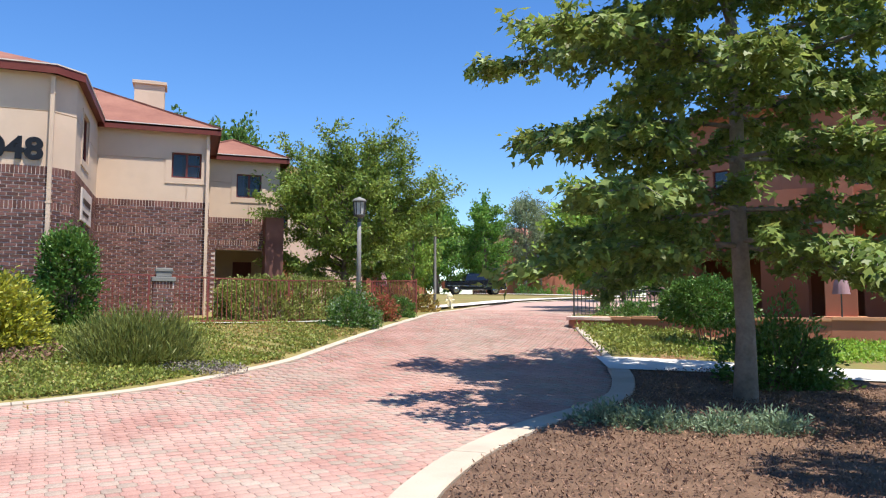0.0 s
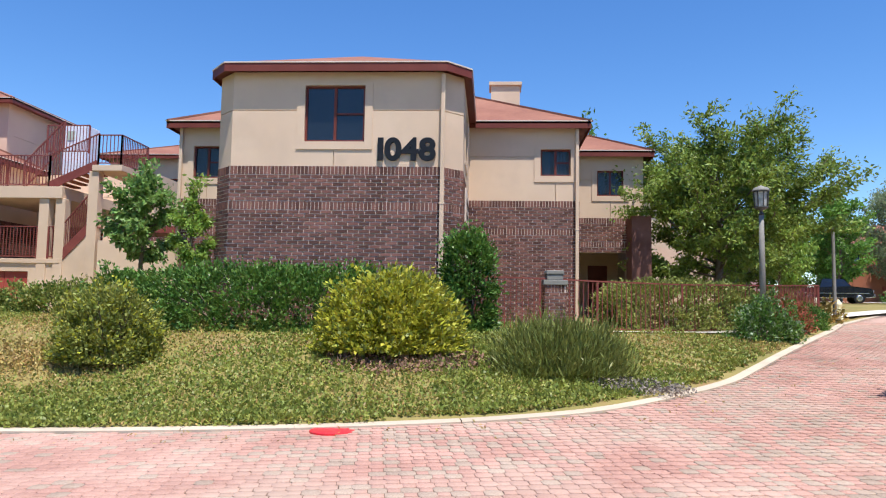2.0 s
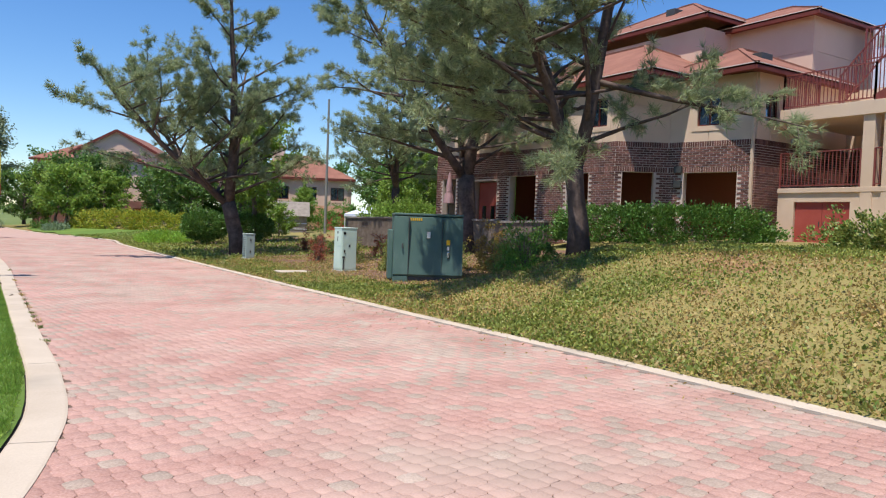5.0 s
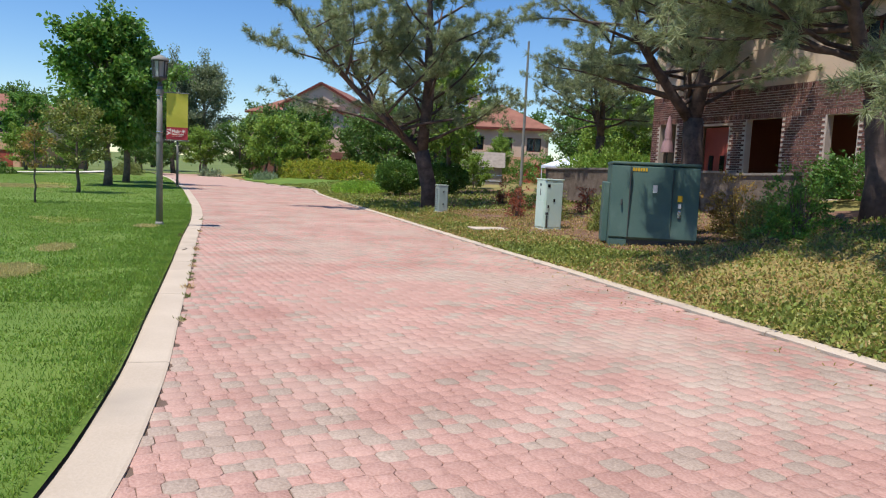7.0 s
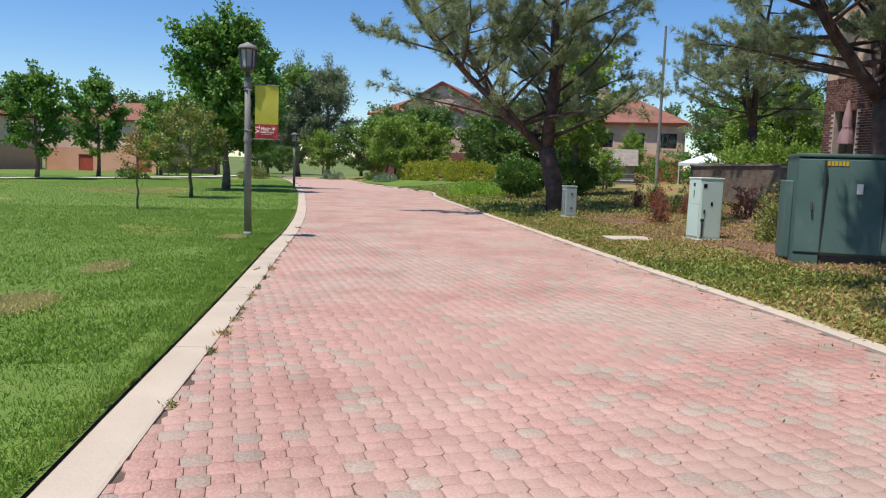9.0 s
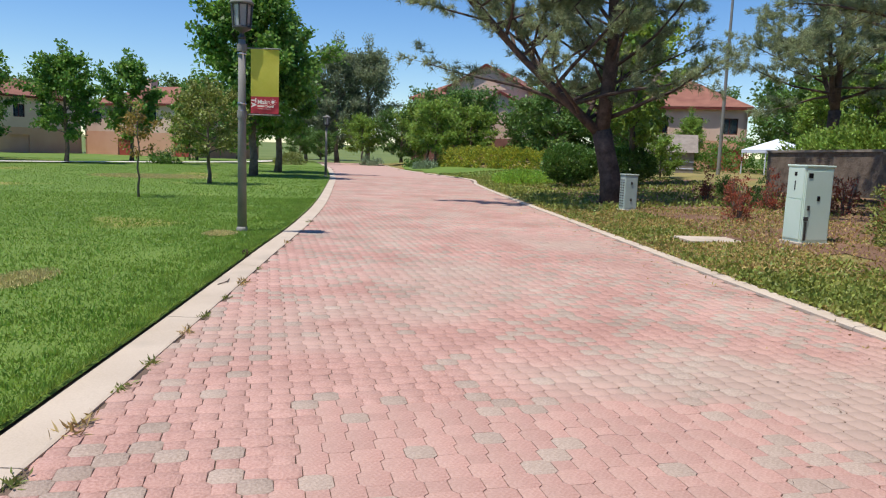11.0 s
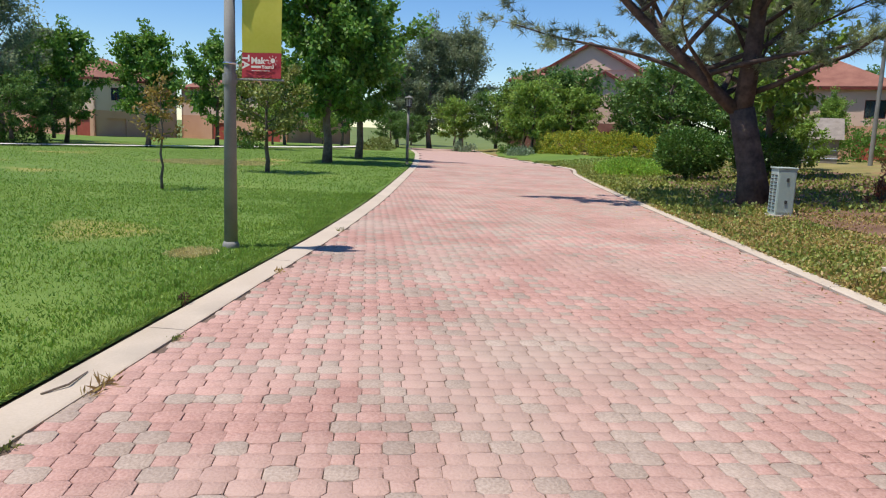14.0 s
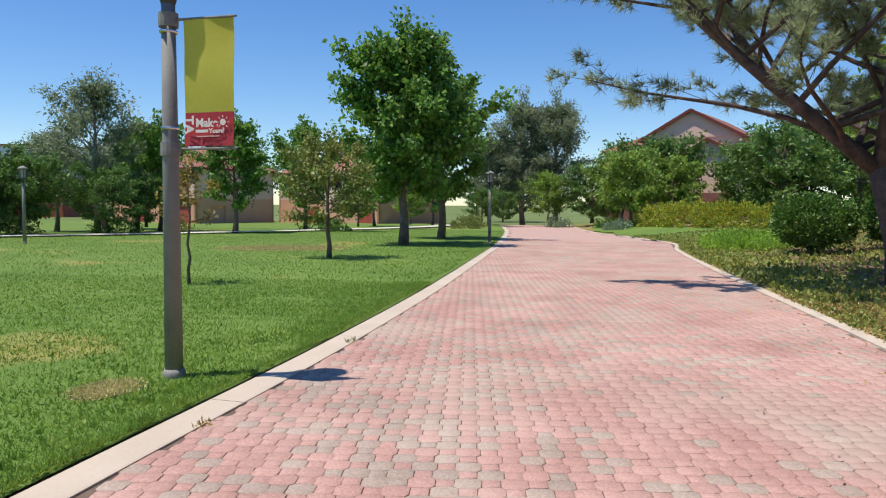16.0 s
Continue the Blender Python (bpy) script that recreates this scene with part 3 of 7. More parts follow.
# ---- buildings ----
def brickwork(house, p0, p1, z0, z1, holes=(), soldiers=(), pieces=0, red=False):
    """Bricks proud of a mortar wall in running bond, with upright courses at the heights given. The first ones may be parts of their own."""
    p0, p1 = Vector((*p0, 0)), Vector((*p1, 0))
    L = (p1 - p0).length
    d = (p1 - p0) / L
    o = Vector((d.y, -d.x, 0))
    course, long, joint = 0.082, 0.222, 0.016
    b = Buf()
    rng = random.Random(int(abs(p0.x) * 100 + L * 7))

    def brick(u0, u1, a, c):
        nonlocal pieces
        if any(u1 > h[0] and u0 < h[1] and c > h[2] and a < h[3] for h in holes):
            return
        t = 0.011 + rng.uniform(-0.002, 0.003)
        e = 0.003
        q = [(u0, a), (u1, a), (u1, c), (u0, c)]
        qi = [(u0 + e, a + e), (u1 - e, a + e), (u1 - e, c - e), (u0 + e, c - e)]
        pts = [p0 + d * u + o * -0.004 + Vector((0, 0, z)) for u, z in q] + [p0 + d * u + o * t + Vector((0, 0, z)) for u, z in qi]
        faces = [(4, 5, 6, 7), (0, 1, 5, 4), (1, 2, 6, 5), (2, 3, 7, 6), (3, 0, 4, 7)]
        if pieces > 0:
            pieces -= 1
            part("brick", Buf().add(pts, faces), "brick_piece", house)
        else:
            b.add(pts, faces)
    z, k = z1, 0
    while z - course > z0:
        s = [h for h in soldiers if abs(z - h) < course * 0.5]
        if s:
            h = 0.195
            u = 0.0
            while u + 0.05 < L:
                brick(u, min(L, u + 0.069), z - h + joint, z)
                u += 0.082
            z -= h
        else:
            u = -0.117 if k % 2 else 0.0
            while u < L:
                if min(L, u + long) - max(0, u) > 0.03:
                    brick(max(0, u), min(L, u + long), z - course + joint, z)
                u += long + joint
            z -= course
        k += 1
    return part("brickwork", b, "brick_red" if red else "brick", house, "dark red-brown brick courses", kind="stuff")


def window(house, p0, p1, u0, u1, z0, z1, style="slider", blind=True, trim="stucco"):
    """Window in a wall p0 > p1 between u0..u1 and z0..z1: red frame, panes, sill, raised surround and blind."""
    p0, p1 = Vector((*p0, 0)), Vector((*p1, 0))
    d = (p1 - p0).normalized()
    o = Vector((d.y, -d.x, 0))
    m = Matrix(((d.x, -o.x, 0, p0.x), (d.y, -o.y, 0, p0.y), (0, 0, 1, 0), (0, 0, 0, 1)))
    f = Buf()
    t = 0.045
    f.box(u0, 0.05, z0, u0 + t, 0.12, z1).box(u1 - t, 0.05, z0, u1, 0.12, z1)
    f.box(u0 + t, 0.052, z0, u1 - t, 0.118, z0 + t).box(u0 + t, 0.052, z1 - t, u1 - t, 0.118, z1)
    mid = (u0 + u1) / 2
    f.box(mid - 0.028, 0.048, z0 + t, mid + 0.028, 0.116, z1 - t)
    if style == "split":
        f.box(mid + 0.03, 0.055, (z0 + z1) / 2 - 0.015, u1 - t, 0.11, (z0 + z1) / 2 + 0.02)
    w = part("window", f.turn(m), "trim_red", house, "window with a dark red frame")
    for a, c in ((u0 + t, mid - 0.028), (mid + 0.028, u1 - t)):
        g = Buf().box(a - 0.005, 0.085, z0 + t - 0.005, c + 0.005, 0.091, z1 - t + 0.005).turn(m)
        pane = part("pane", g, "window_glass" if blind else "window_glass_dark", w, "dark reflecting glass")
        pane.visible_shadow = False
    s = Buf()
    k = 0.17
    for a in ((u0 - k, z0 - k, u1 + k, z0), (u0 - k, z1, u1 + k, z1 + 0.06), (u0 - k, z0, u0, z1), (u1, z0, u1 + k, z1)):
        s.box(a[0], -0.022, a[1], a[2], 0.01, a[3])
    part("surround", s.turn(m), trim, w, "raised stucco surround")
    if blind:
        bl = Buf()
        n = int((u1 - u0) / 0.09)
        for i in range(n):
            a = u0 + 0.03 + i * (u1 - u0 - 0.05) / n
            if i % 5 == 3:
                continue
            bl.add([(a, 0.20, z0 + 0.03), (a + 0.075, 0.23, z0 + 0.03), (a + 0.075, 0.23, z1), (a, 0.20, z1)], [(0, 1, 2, 3)])
            bl.add([(a, 0.203, z0 + 0.03), (a + 0.075, 0.233, z0 + 0.03), (a + 0.075, 0.233, z1), (a, 0.203, z1)], [(3, 2, 1, 0)])
        part("blind", bl.turn(m), "blind", w, "pale upright slat blind")
    return w


def hip_roof(x0, y0, x1, y1, z, pitch=0.5, over=0.3, thick=0.07):
    """Hipped roof slab over a rectangle; the ridge runs the longer way."""
    x0, y0, x1, y1 = x0 - over, y0 - over, x1 + over, y1 + over
    w, h = x1 - x0, y1 - y0
    r = min(w, h) / 2
    zt = z + r * pitch
    a, c = ((x0 + r, (y0 + y1) / 2), (x1 - r, (y0 + y1) / 2)) if w >= h else (((x0 + x1) / 2, y0 + r), ((x0 + x1) / 2, y1 - r))
    b = Buf()
    for dz, flip in ((thick, False), (0.0, True)):
        p = [(x0, y0, z + dz), (x1, y0, z + dz), (x1, y1, z + dz), (x0, y1, z + dz), (*a, zt + dz), (*c, zt + dz)]
        f = [(0, 1, 5, 4), (1, 2, 5), (2, 3, 4, 5), (3, 0, 4)] if w >= h else [(0, 1, 4), (1, 2, 5, 4), (2, 3, 5), (3, 0, 4, 5)]
        b.add(p, [tuple(reversed(q)) for q in f] if flip else f)
    b.add([(x0, y0, z), (x1, y0, z), (x1, y1, z), (x0, y1, z), (x0, y0, z + thick), (x1, y0, z + thick), (x1, y1, z + thick), (x0, y1, z + thick)],
          [(0, 1, 5, 4), (1, 2, 6, 5), (2, 3, 7, 6), (3, 0, 4, 7)])
    return b


def ridge_tiles(x0, y0, x1, y1, z, pitch=0.5, over=0.3):
    """Capping along hips and ridge."""
    x0, y0, x1, y1 = x0 - over, y0 - over, x1 + over, y1 + over
    w, h = x1 - x0, y1 - y0
    r = min(w, h) / 2
    zt = z + r * pitch + 0.075
    a, c = ((x0 + r, (y0 + y1) / 2, zt), (x1 - r, (y0 + y1) / 2, zt)) if w >= h else (((x0 + x1) / 2, y0 + r, zt), ((x0 + x1) / 2, y1 - r, zt))
    b = Buf()
    ends = [((x0, y0), a), ((x1, y0), c if w >= h else a), ((x1, y1), c), ((x0, y1), a if w >= h else c)]
    for (px_, py_), top in ends:
        b.beam((px_, py_, z + 0.08), top, 0.16, 0.05)
    b.beam(a, c, 0.16, 0.05)
    return b


def ring(poly, prof):
    """A closed moulding round a polygon (counter-clockwise); prof: (outwards, z), itself a closed outline."""
    n, k = len(poly), len(prof)
    b = Buf()
    for i in range(n):
        p, q, r = Vector(poly[i - 1]), Vector(poly[i]), Vector(poly[(i + 1) % n])
        d1, d2 = (q - p).normalized(), (r - q).normalized()
        n1, n2 = Vector((d1.y, -d1.x)), Vector((d2.y, -d2.x))
        m = (n1 + n2).normalized()
        m = m / max(0.3, m.dot(n1))
        b.v.extend([(q.x + m.x * o, q.y + m.y * o, z) for o, z in prof])
    for i in range(n):
        j = (i + 1) % n
        b.f.extend([(i * k + c, j * k + c, j * k + (c + 1) % k, i * k + (c + 1) % k) for c in range(k)])
    return b


def box_poly(x0, y0, x1, y1):
    return [(x0, y0), (x1, y0), (x1, y1), (x0, y1)]


def storey_walls(house, pts, z_ground, z_brick, z_top, holes_low=(), holes_up=(), joints=True, skip_bricks=(), red=False, pieces_on=None, stucco="stucco", soldiers=()):
    """Walls along a line of corners, brick below and stucco above; holes are listed by the number of the side."""
    for i, (a, c) in enumerate(zip(pts, pts[1:])):
        L = math.dist(a, c)
        hl = [h[1:] for h in holes_low if h[0] == i]
        hu = [h[1:] for h in holes_up if h[0] == i]
        cuts = list(hu)
        if joints and L > 0.3:
            zj = z_brick + 1.22
            edges = sorted([(h[0] - 0.18, h[1] + 0.18) for h in hu if h[2] - 0.2 < zj < h[3] + 0.1])
            u = 0.0
            for e0, e1 in edges + [(L, L)]:
                if e0 - u > 0.05:
                    cuts.append((u + 0.002, e0 - 0.002, zj, zj + 0.022, 0.03))
                u = e1
            for h in hu:
                cuts.append(((h[0] + h[1]) / 2 - 0.009, (h[0] + h[1]) / 2 + 0.009, z_brick + 0.02, h[2] - 0.175, 0.03))
        part("wall", Buf().wall(a, c, z_ground, z_brick, 0.25, hl, False), "mortar", house, "mortar face of the brick storey")
        part("wall", Buf().wall(a, c, z_brick + 0.001, z_top, 0.25, cuts, False), stucco, house, "tan stucco upper storey with score joints")
        if i not in skip_bricks:
            brickwork(house, a, c, z_ground, z_brick, hl, soldiers, 300 if pieces_on == i else 0, red)


def edging(house, poly, z, over):
    """Soffit, fascia and gutter round the foot of a roof."""
    part("soffit", ring(poly, [(-over - 0.1, z - 0.05), (-0.02, z - 0.05), (-0.02, z - 0.006), (-over - 0.1, z - 0.006)]), "trim_red", house, "dark red boxed soffit")
    part("fascia", ring(poly, [(-0.018, z - 0.13), (0.0, z - 0.13), (0.0, z + 0.072), (-0.018, z + 0.072)]), "trim_red", house, "dark red fascia board")
    part("gutter", ring(poly, [(0.002, z + 0.052), (0.014, z + 0.056), (0.014, z + 0.082), (0.002, z + 0.082)]), "gutter", house, "pale gutter edge")


def roofed(house, rect, z, pitch=0.5, over=0.3):
    part("roof", hip_roof(*rect, z, pitch, over), "roof", house, "red-brown hipped roof")
    part("ridge", ridge_tiles(*rect, z, pitch, over), "roof", house)
    edging(house, box_poly(rect[0] - over, rect[1] - over, rect[2] + over, rect[3] + over), z, over)


def downspout(house, x, y, z0, z1):
    b = Buf().chamfer(x - 0.045, y - 0.045, z0, x + 0.045, y + 0.045, z1, 0.012)
    for z in (z0 + 0.5, (z0 + z1) / 2, z1 - 0.4):
        b.box(x - 0.06, y - 0.05, z, x + 0.06, y + 0.04, z + 0.03)
    part("downspout", b, "stucco", house, "tan painted downspout")


# apartment block 1048
H1 = thing("apartment_house", "two-storey apartment house, dark brick below tan stucco, red roof", "building", (0, 0, 0))
SOLD = (4.54, 3.80)
P1 = [(-10.75, 30.0), (-10.75, 22.6), (-7.9, 22.6), (-7.9, 18.22), (-7.46, 17.78), (-2.88, 17.80), (-2.42, 18.26), (-2.42, 22.56), (0.62, 22.56), (0.62, 26.12), (3.1, 26.14), (3.1, 31.0)]
storey_walls(H1, P1, 0.6, 4.54, 6.62,
             holes_low=[(9, 0.35, 1.95, 0.7, 3.42), (9, 0, 0, 0, 0)][:1],
             holes_up=[(1, 0.42, 1.26, 5.14, 6.06), (4, 1.60, 2.92, 5.08, 6.32), (6, 1.1, 2.2, 5.05, 6.2), (7, 1.98, 2.81, 5.24, 5.99), (9, 1.0, 1.85, 5.26, 6.09)],
             soldiers=SOLD, pieces_on=4)
for i, u0, u1, z0, z1, st, bl in ((1, 0.42, 1.26, 5.14, 6.06, "split", True), (4, 1.60, 2.92, 5.08, 6.32, "split", False), (6, 1.1, 2.2, 5.05, 6.2, "slider", False),
                                  (7, 1.98, 2.81, 5.24, 5.99, "split", True), (9, 1.0, 1.85, 5.26, 6.09, "slider", True)):
    window(H1, P1[i], P1[i + 1], u0, u1, z0, z1, st, bl)
# rooms behind the glass, and the covered way under the far wing
part("floor", Buf().box(-10.4, 22.95, 4.2, 0.3, 29.8, 4.4).box(0.9, 26.5, 4.2, 2.8, 29.3, 4.4).box(-7.5, 18.4, 4.2, -2.75, 22.9, 4.4), "wood_grey", H1)
part("wall", Buf().box(-7.5, 20.6, 4.42, -2.8, 20.7, 6.6).box(-10.4, 25.0, 4.42, 0.3, 25.1, 6.6).box(0.9, 29, 4.42, 2.85, 29.1, 6.6), "stucco", H1, "pale inner wall")
part("wall", Buf().box(0.9, 29.4, 0.6, 2.84, 29.6, 3.9).box(0.9, 26.5, 0.6, 0.96, 29.3, 3.9), "stucco", H1, "tan wall of the covered way")
part("door", Buf().chamfer(1.75, 29.36, 1.2, 2.45, 29.4, 3.2, 0.008), "trim_red", H1, "dark red door in the covered way")
for rect, z in (((-10.75, 22.6, 0.62, 31.5), 6.66), ((0.0, 26.14, 3.1, 32.0), 6.63)):
    roofed(H1, rect, z)
EA = [(-8.08, 27.0), (-8.08, 18.1), (-7.6, 17.54), (-2.76, 17.56), (-2.24, 18.1), (-2.24, 27.0)]
b = Buf()
for dz, flip in ((0.07, False), (0.0, True)):
    f = [(1, 2, 6), (2, 3, 6), (3, 4, 6), (4, 5, 7, 6), (0, 1, 6, 7)]
    b.add([(x, y, 6.70 + dz) for x, y in EA] + [(-5.16, 20.6, 7.90 + dz), (-5.16, 27.0, 7.90 + dz)], [tuple(reversed(q)) for q in f] if flip else f)
part("roof", b, "roof", H1, "red-brown hipped roof of the front bay")
edging(H1, EA, 6.70, 0.28)
part("chimney", Buf().box(-1.85, 27.5, 7.0, -0.85, 28.3, 9.36).chamfer(-1.92, 27.43, 9.36, -0.78, 28.37, 9.48, 0.01).box(-1.55, 27.75, 9.48, -1.15, 28.05, 9.58), "stucco", H1, "tan stucco chimney with a flat cap")
downspout(H1, -2.84, 17.74, 0.9, 6.55)
downspout(H1, 0.56, 22.48, 0.9, 6.55)
downspout(H1, -10.68, 22.52, 0.9, 6.55)
part("wall", Buf().box(2.55, 25.2, 0.6, 3.15, 26.12, 4.5), "brick", H1, "dark brick pier")
part("sign_plate", Buf().chamfer(-2.41, 19.3, 3.55, -2.37, 21.2, 4.35, 0.008), "gutter", H1, "pale wall plaque")
part("sign_bar", Buf().box(-2.366, 19.5, 3.98, -2.36, 20.9, 4.12).box(-2.366, 19.5, 3.72, -2.36, 20.6, 3.8), "number_black", H1, "dark lettering bars")


def letters(name, text, size, depth, m, material, parent, label, align='LEFT'):
    """Raised lettering made into a mesh."""
    cu = bpy.data.curves.new(name, 'FONT')
    cu.body, cu.size, cu.extrude, cu.align_x = text, size, depth, align
    cu.offset = size * 0.035
    tmp = bpy.data.objects.new("lettering", cu)
    me = bpy.data.meshes.new_from_object(tmp)
    bpy.data.objects.remove(tmp)
    bpy.data.curves.remove(cu)
    me.materials.clear()
    me.materials.append(MATS[material])
    for v in me.vertices:
        v.co = m @ v.co
    ob = new(name, me)
    ob.parent = parent
    return tagged(ob, label)


for i, ch in enumerate("1048"):
    letters("numeral", ch, 0.66, 0.022, pose(-4.36 + (0.0, 0.27, 0.64, 1.01)[i], 17.768, 4.69, 90, 0, 0) @ Matrix.Diagonal((1.1, 1, 1, 1)), "number_black", H1, "black raised house numeral")

# stair block to the west
H2 = thing("stair_house", "three-storey apartment house with open stairs, brick below tan stucco", "building", (0, 0, 0))
P2 = [(-34.6, 27.0), (-34.6, 22.6), (-32.4, 22.7), (-27.3, 23.1), (-23.95, 23.2), (-22.95, 24.75), (-20.12, 25.5), (-20.1, 30.6), (-15.0, 30.6), (-15.0, 35)]
low_holes = [(1, 0.5, 1.5, 1.0, 3.5), (2, 0.6, 2.1, 0.5, 3.35), (2, 2.9, 4.4, 1.0, 3.5), (3, 1.0, 2.1, 1.0, 3.5), (4, 0.25, 1.35, 1.0, 3.5), (5, 0.55, 2.35, 1.0, 3.5)]
storey_walls(H2, P2, 0.3, 4.54, 6.66, holes_low=low_holes, holes_up=[(3, 2.0, 2.9, 5.1, 6.1), (5, 0.95, 1.75, 5.05, 6.1), (6, 0.35, 1.05, 5.15, 6.0)], soldiers=(4.54, 3.72))
for i, u0, u1, z0, z1 in ((3, 2.0, 2.9, 5.1, 6.1), (5, 0.95, 1.75, 5.05, 6.1), (6, 0.35, 1.05, 5.15, 6.0)):
    window(H2, P2[i], P2[i + 1], u0, u1, z0, z1, "slider", True)
part("floor", Buf().box(-34.3, 25.8, 4.25, -20.45, 32.5, 4.5), "wood_grey", H2)
part("floor", Buf().box(-34.3, 25.8, 0.3, -20.45, 32.5, 0.5), "wood_grey", H2)
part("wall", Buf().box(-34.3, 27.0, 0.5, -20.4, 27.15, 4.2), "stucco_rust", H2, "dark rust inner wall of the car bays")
part("door", Buf().chamfer(-31.8, 23.05, 0.5, -30.35, 23.12, 3.3, 0.01), "door_red", H2, "dark red panelled entrance door")
for x in (-31.5, -30.9):
    part("door_light", Buf().box(x, 23.03, 1.7, x + 0.25, 23.06, 2.3), "window_glass_dark", H2, "small dark door light")
roofed(H2, (-23.9, 25.1, -20.1, 30.0), 6.70, 0.5, 0.45)
roofed(H2, (-34.6, 23.2, -22.5, 31.0), 6.68, 0.5, 0.35)
# third storey behind
up = Buf()
T2 = [(-31.0, 33), (-31.0, 28.0), (-24.3, 28.0), (-24.3, 29.6), (-20.9, 29.6), (-20.9, 34)]
for i, (a, c) in enumerate(zip(T2, T2[1:])):
    up.wall(a, c, 6.3, 9.35, 0.25, [(0.3, math.dist(a, c) - 0.3, 8.1, 8.12, 0.03)], False)
part("wall", up, "stucco_pink", H2, "pinkish stucco third storey")
roofed(H2, (-31.0, 28.0, -24.3, 34.0), 9.75, 0.5, 0.35)
roofed(H2, (-26.0, 29.6, -20.9, 34.0), 9.4, 0.42, 0.4)
for x, y, z in ((-22.9, 26.2, 7.5), (-21.3, 26.6, 7.3), (-27.3, 29.2, 10.6)):
    part("vent", Buf().chamfer(x, y, z, x + 0.45, y + 0.6, z + 0.28, 0.02), "lamp_dark", H2, "dark roof vent")
for z in (3.0, 3.5):
    part("wall_vent", Buf().box(-22.72, 24.74, z, -22.42, 24.83, z + 0.22), "lamp_dark", H2, "slatted wall vent")
downspout(H2, -20.2, 25.42, 1.0, 6.6)

# open stairs
ST = thing("stair_tower", "open outside stairs with stucco posts and red railings", "stairs", (0, 0, 0))
b = Buf().wall((-19.75, 26.2), (-16.4, 26.2), 0.9, 2.95, 0.3, [(0.55, 2.3, 1.25, 2.55, 0.12)])
b.add([(-16.4, 26.2, 0.9), (-15.2, 26.2, 0.9), (-15.2, 26.2, 4.25), (-16.4, 26.2, 2.95), (-16.4, 26.5, 0.9), (-15.2, 26.5, 0.9), (-15.2, 26.5, 4.25), (-16.4, 26.5, 2.95)],
      [(0, 1, 2, 3), (7, 6, 5, 4), (3, 2, 6, 7), (1, 5, 6, 2), (0, 3, 7, 4)])
part("base_wall", b, "stucco", ST, "tan stucco base wall under the stairs")
for i, x in enumerate((-19.19, -18.315)):
    d = part("door", Buf().chamfer(x + 0.005, 26.27, 1.26, x + 0.865, 26.31, 2.54, 0.008), "door_red", ST, "dull red storage door")
    part("handle", Buf().box(x + (0.78 if i == 0 else 0.05), 26.25, 1.8, x + (0.81 if i == 0 else 0.08), 26.268, 1.95), "lamp_dark", d)
part("landing", Buf().chamfer(-19.75, 26.15, 2.83, -16.35, 30.5, 2.98, 0.01), "stucco", ST, "lower landing slab")
part("landing", Buf().chamfer(-19.75, 26.1, 5.05, -16.35, 30.5, 5.45, 0.01), "stucco", ST, "upper landing slab")
part("landing", Buf().chamfer(-15.35, 26.1, 6.0, -14.3, 28.15, 6.2, 0.01), "stucco", ST, "top landing slab")
for x, z1 in ((-17.0, 5.05), (-16.42, 5.05), (-15.3, 6.0)):
    part("post", Buf().chamfer(x - 0.17, 26.16, 0.9, x + 0.17, 26.5, z1, 0.015), "stucco", ST, "square stucco post")


def railing(parent, a, c, high=1.05, gap=0.115, bar=0.022, rail=0.05, name="railing", foot=0.08, mat="rail_red", first=True):
    """Upright bars between a top and a foot rail, sloping with a > c."""
    a, c = Vector(a), Vector(c)
    n = max(2, int((c - a).length / gap))
    up_ = Vector((0, 0, 1))
    r = part(name, Buf().beam(a + up_ * high, c + up_ * high, rail, rail * 0.7), mat, parent, "dark red painted steel railing")
    part("foot_rail", Buf().beam(a + up_ * foot, c + up_ * foot, rail * 0.8, rail * 0.7), mat, r)
    for i in range(0 if first else 1, n + 1):
        p = a.lerp(c, i / n)
        post = i in (0, n)
        part("post" if post else "bar", Buf().beam(p + up_ * (0.0 if post else foot), p + up_ * high, rail if post else bar), mat, r)
    return r


for a, c, h in (((-19.7, 26.2, 2.98), (-17.2, 26.2, 2.98), 1.1), ((-16.8, 26.2, 2.98), (-16.5, 26.2, 2.98), 1.1), ((-16.35, 26.2, 3.0), (-15.45, 26.2, 4.1), 1.1),
                ((-19.7, 26.2, 5.45), (-16.9, 26.2, 5.45), 1.08), ((-19.7, 26.2, 5.45), (-19.7, 28.1, 5.45), 1.08), ((-16.9, 26.2, 5.45), (-15.2, 26.2, 6.2), 1.1),
                ((-18.6, 27.4, 5.5), (-17.2, 27.4, 7.0), 1.05), ((-15.2, 26.2, 6.2), (-14.4, 26.2, 6.2), 1.05), ((-14.4, 26.2, 6.2), (-14.4, 28.1, 6.2), 1.05), ((-18.2, 28.0, 7.0), (-16.6, 28.0, 7.0), 1.05)):
    railing(ST, a, c, h)
for z0, x0, x1, dz in ((5.45, -16.9, -15.2, 0.75), (2.98, -16.4, -15.2, 1.25)):
    n = 7
    tr = Buf()
    for i in range(n):
        x = x0 + (x1 - x0) * i / n
        z = z0 + dz * i / n
        tr.chamfer(x, 26.25, z, x + 0.26, 27.3, z + 0.06, 0.006)
    part("tread", tr, "stucco_terracotta", ST, "precast stair treads", kind="stuff")
    part("stringer", Buf().beam((x0, 26.2, z0 + 0.02), (x1, 26.2, z0 + dz + 0.05), 0.05, 0.28), "rail_red", ST, "red steel stringer")
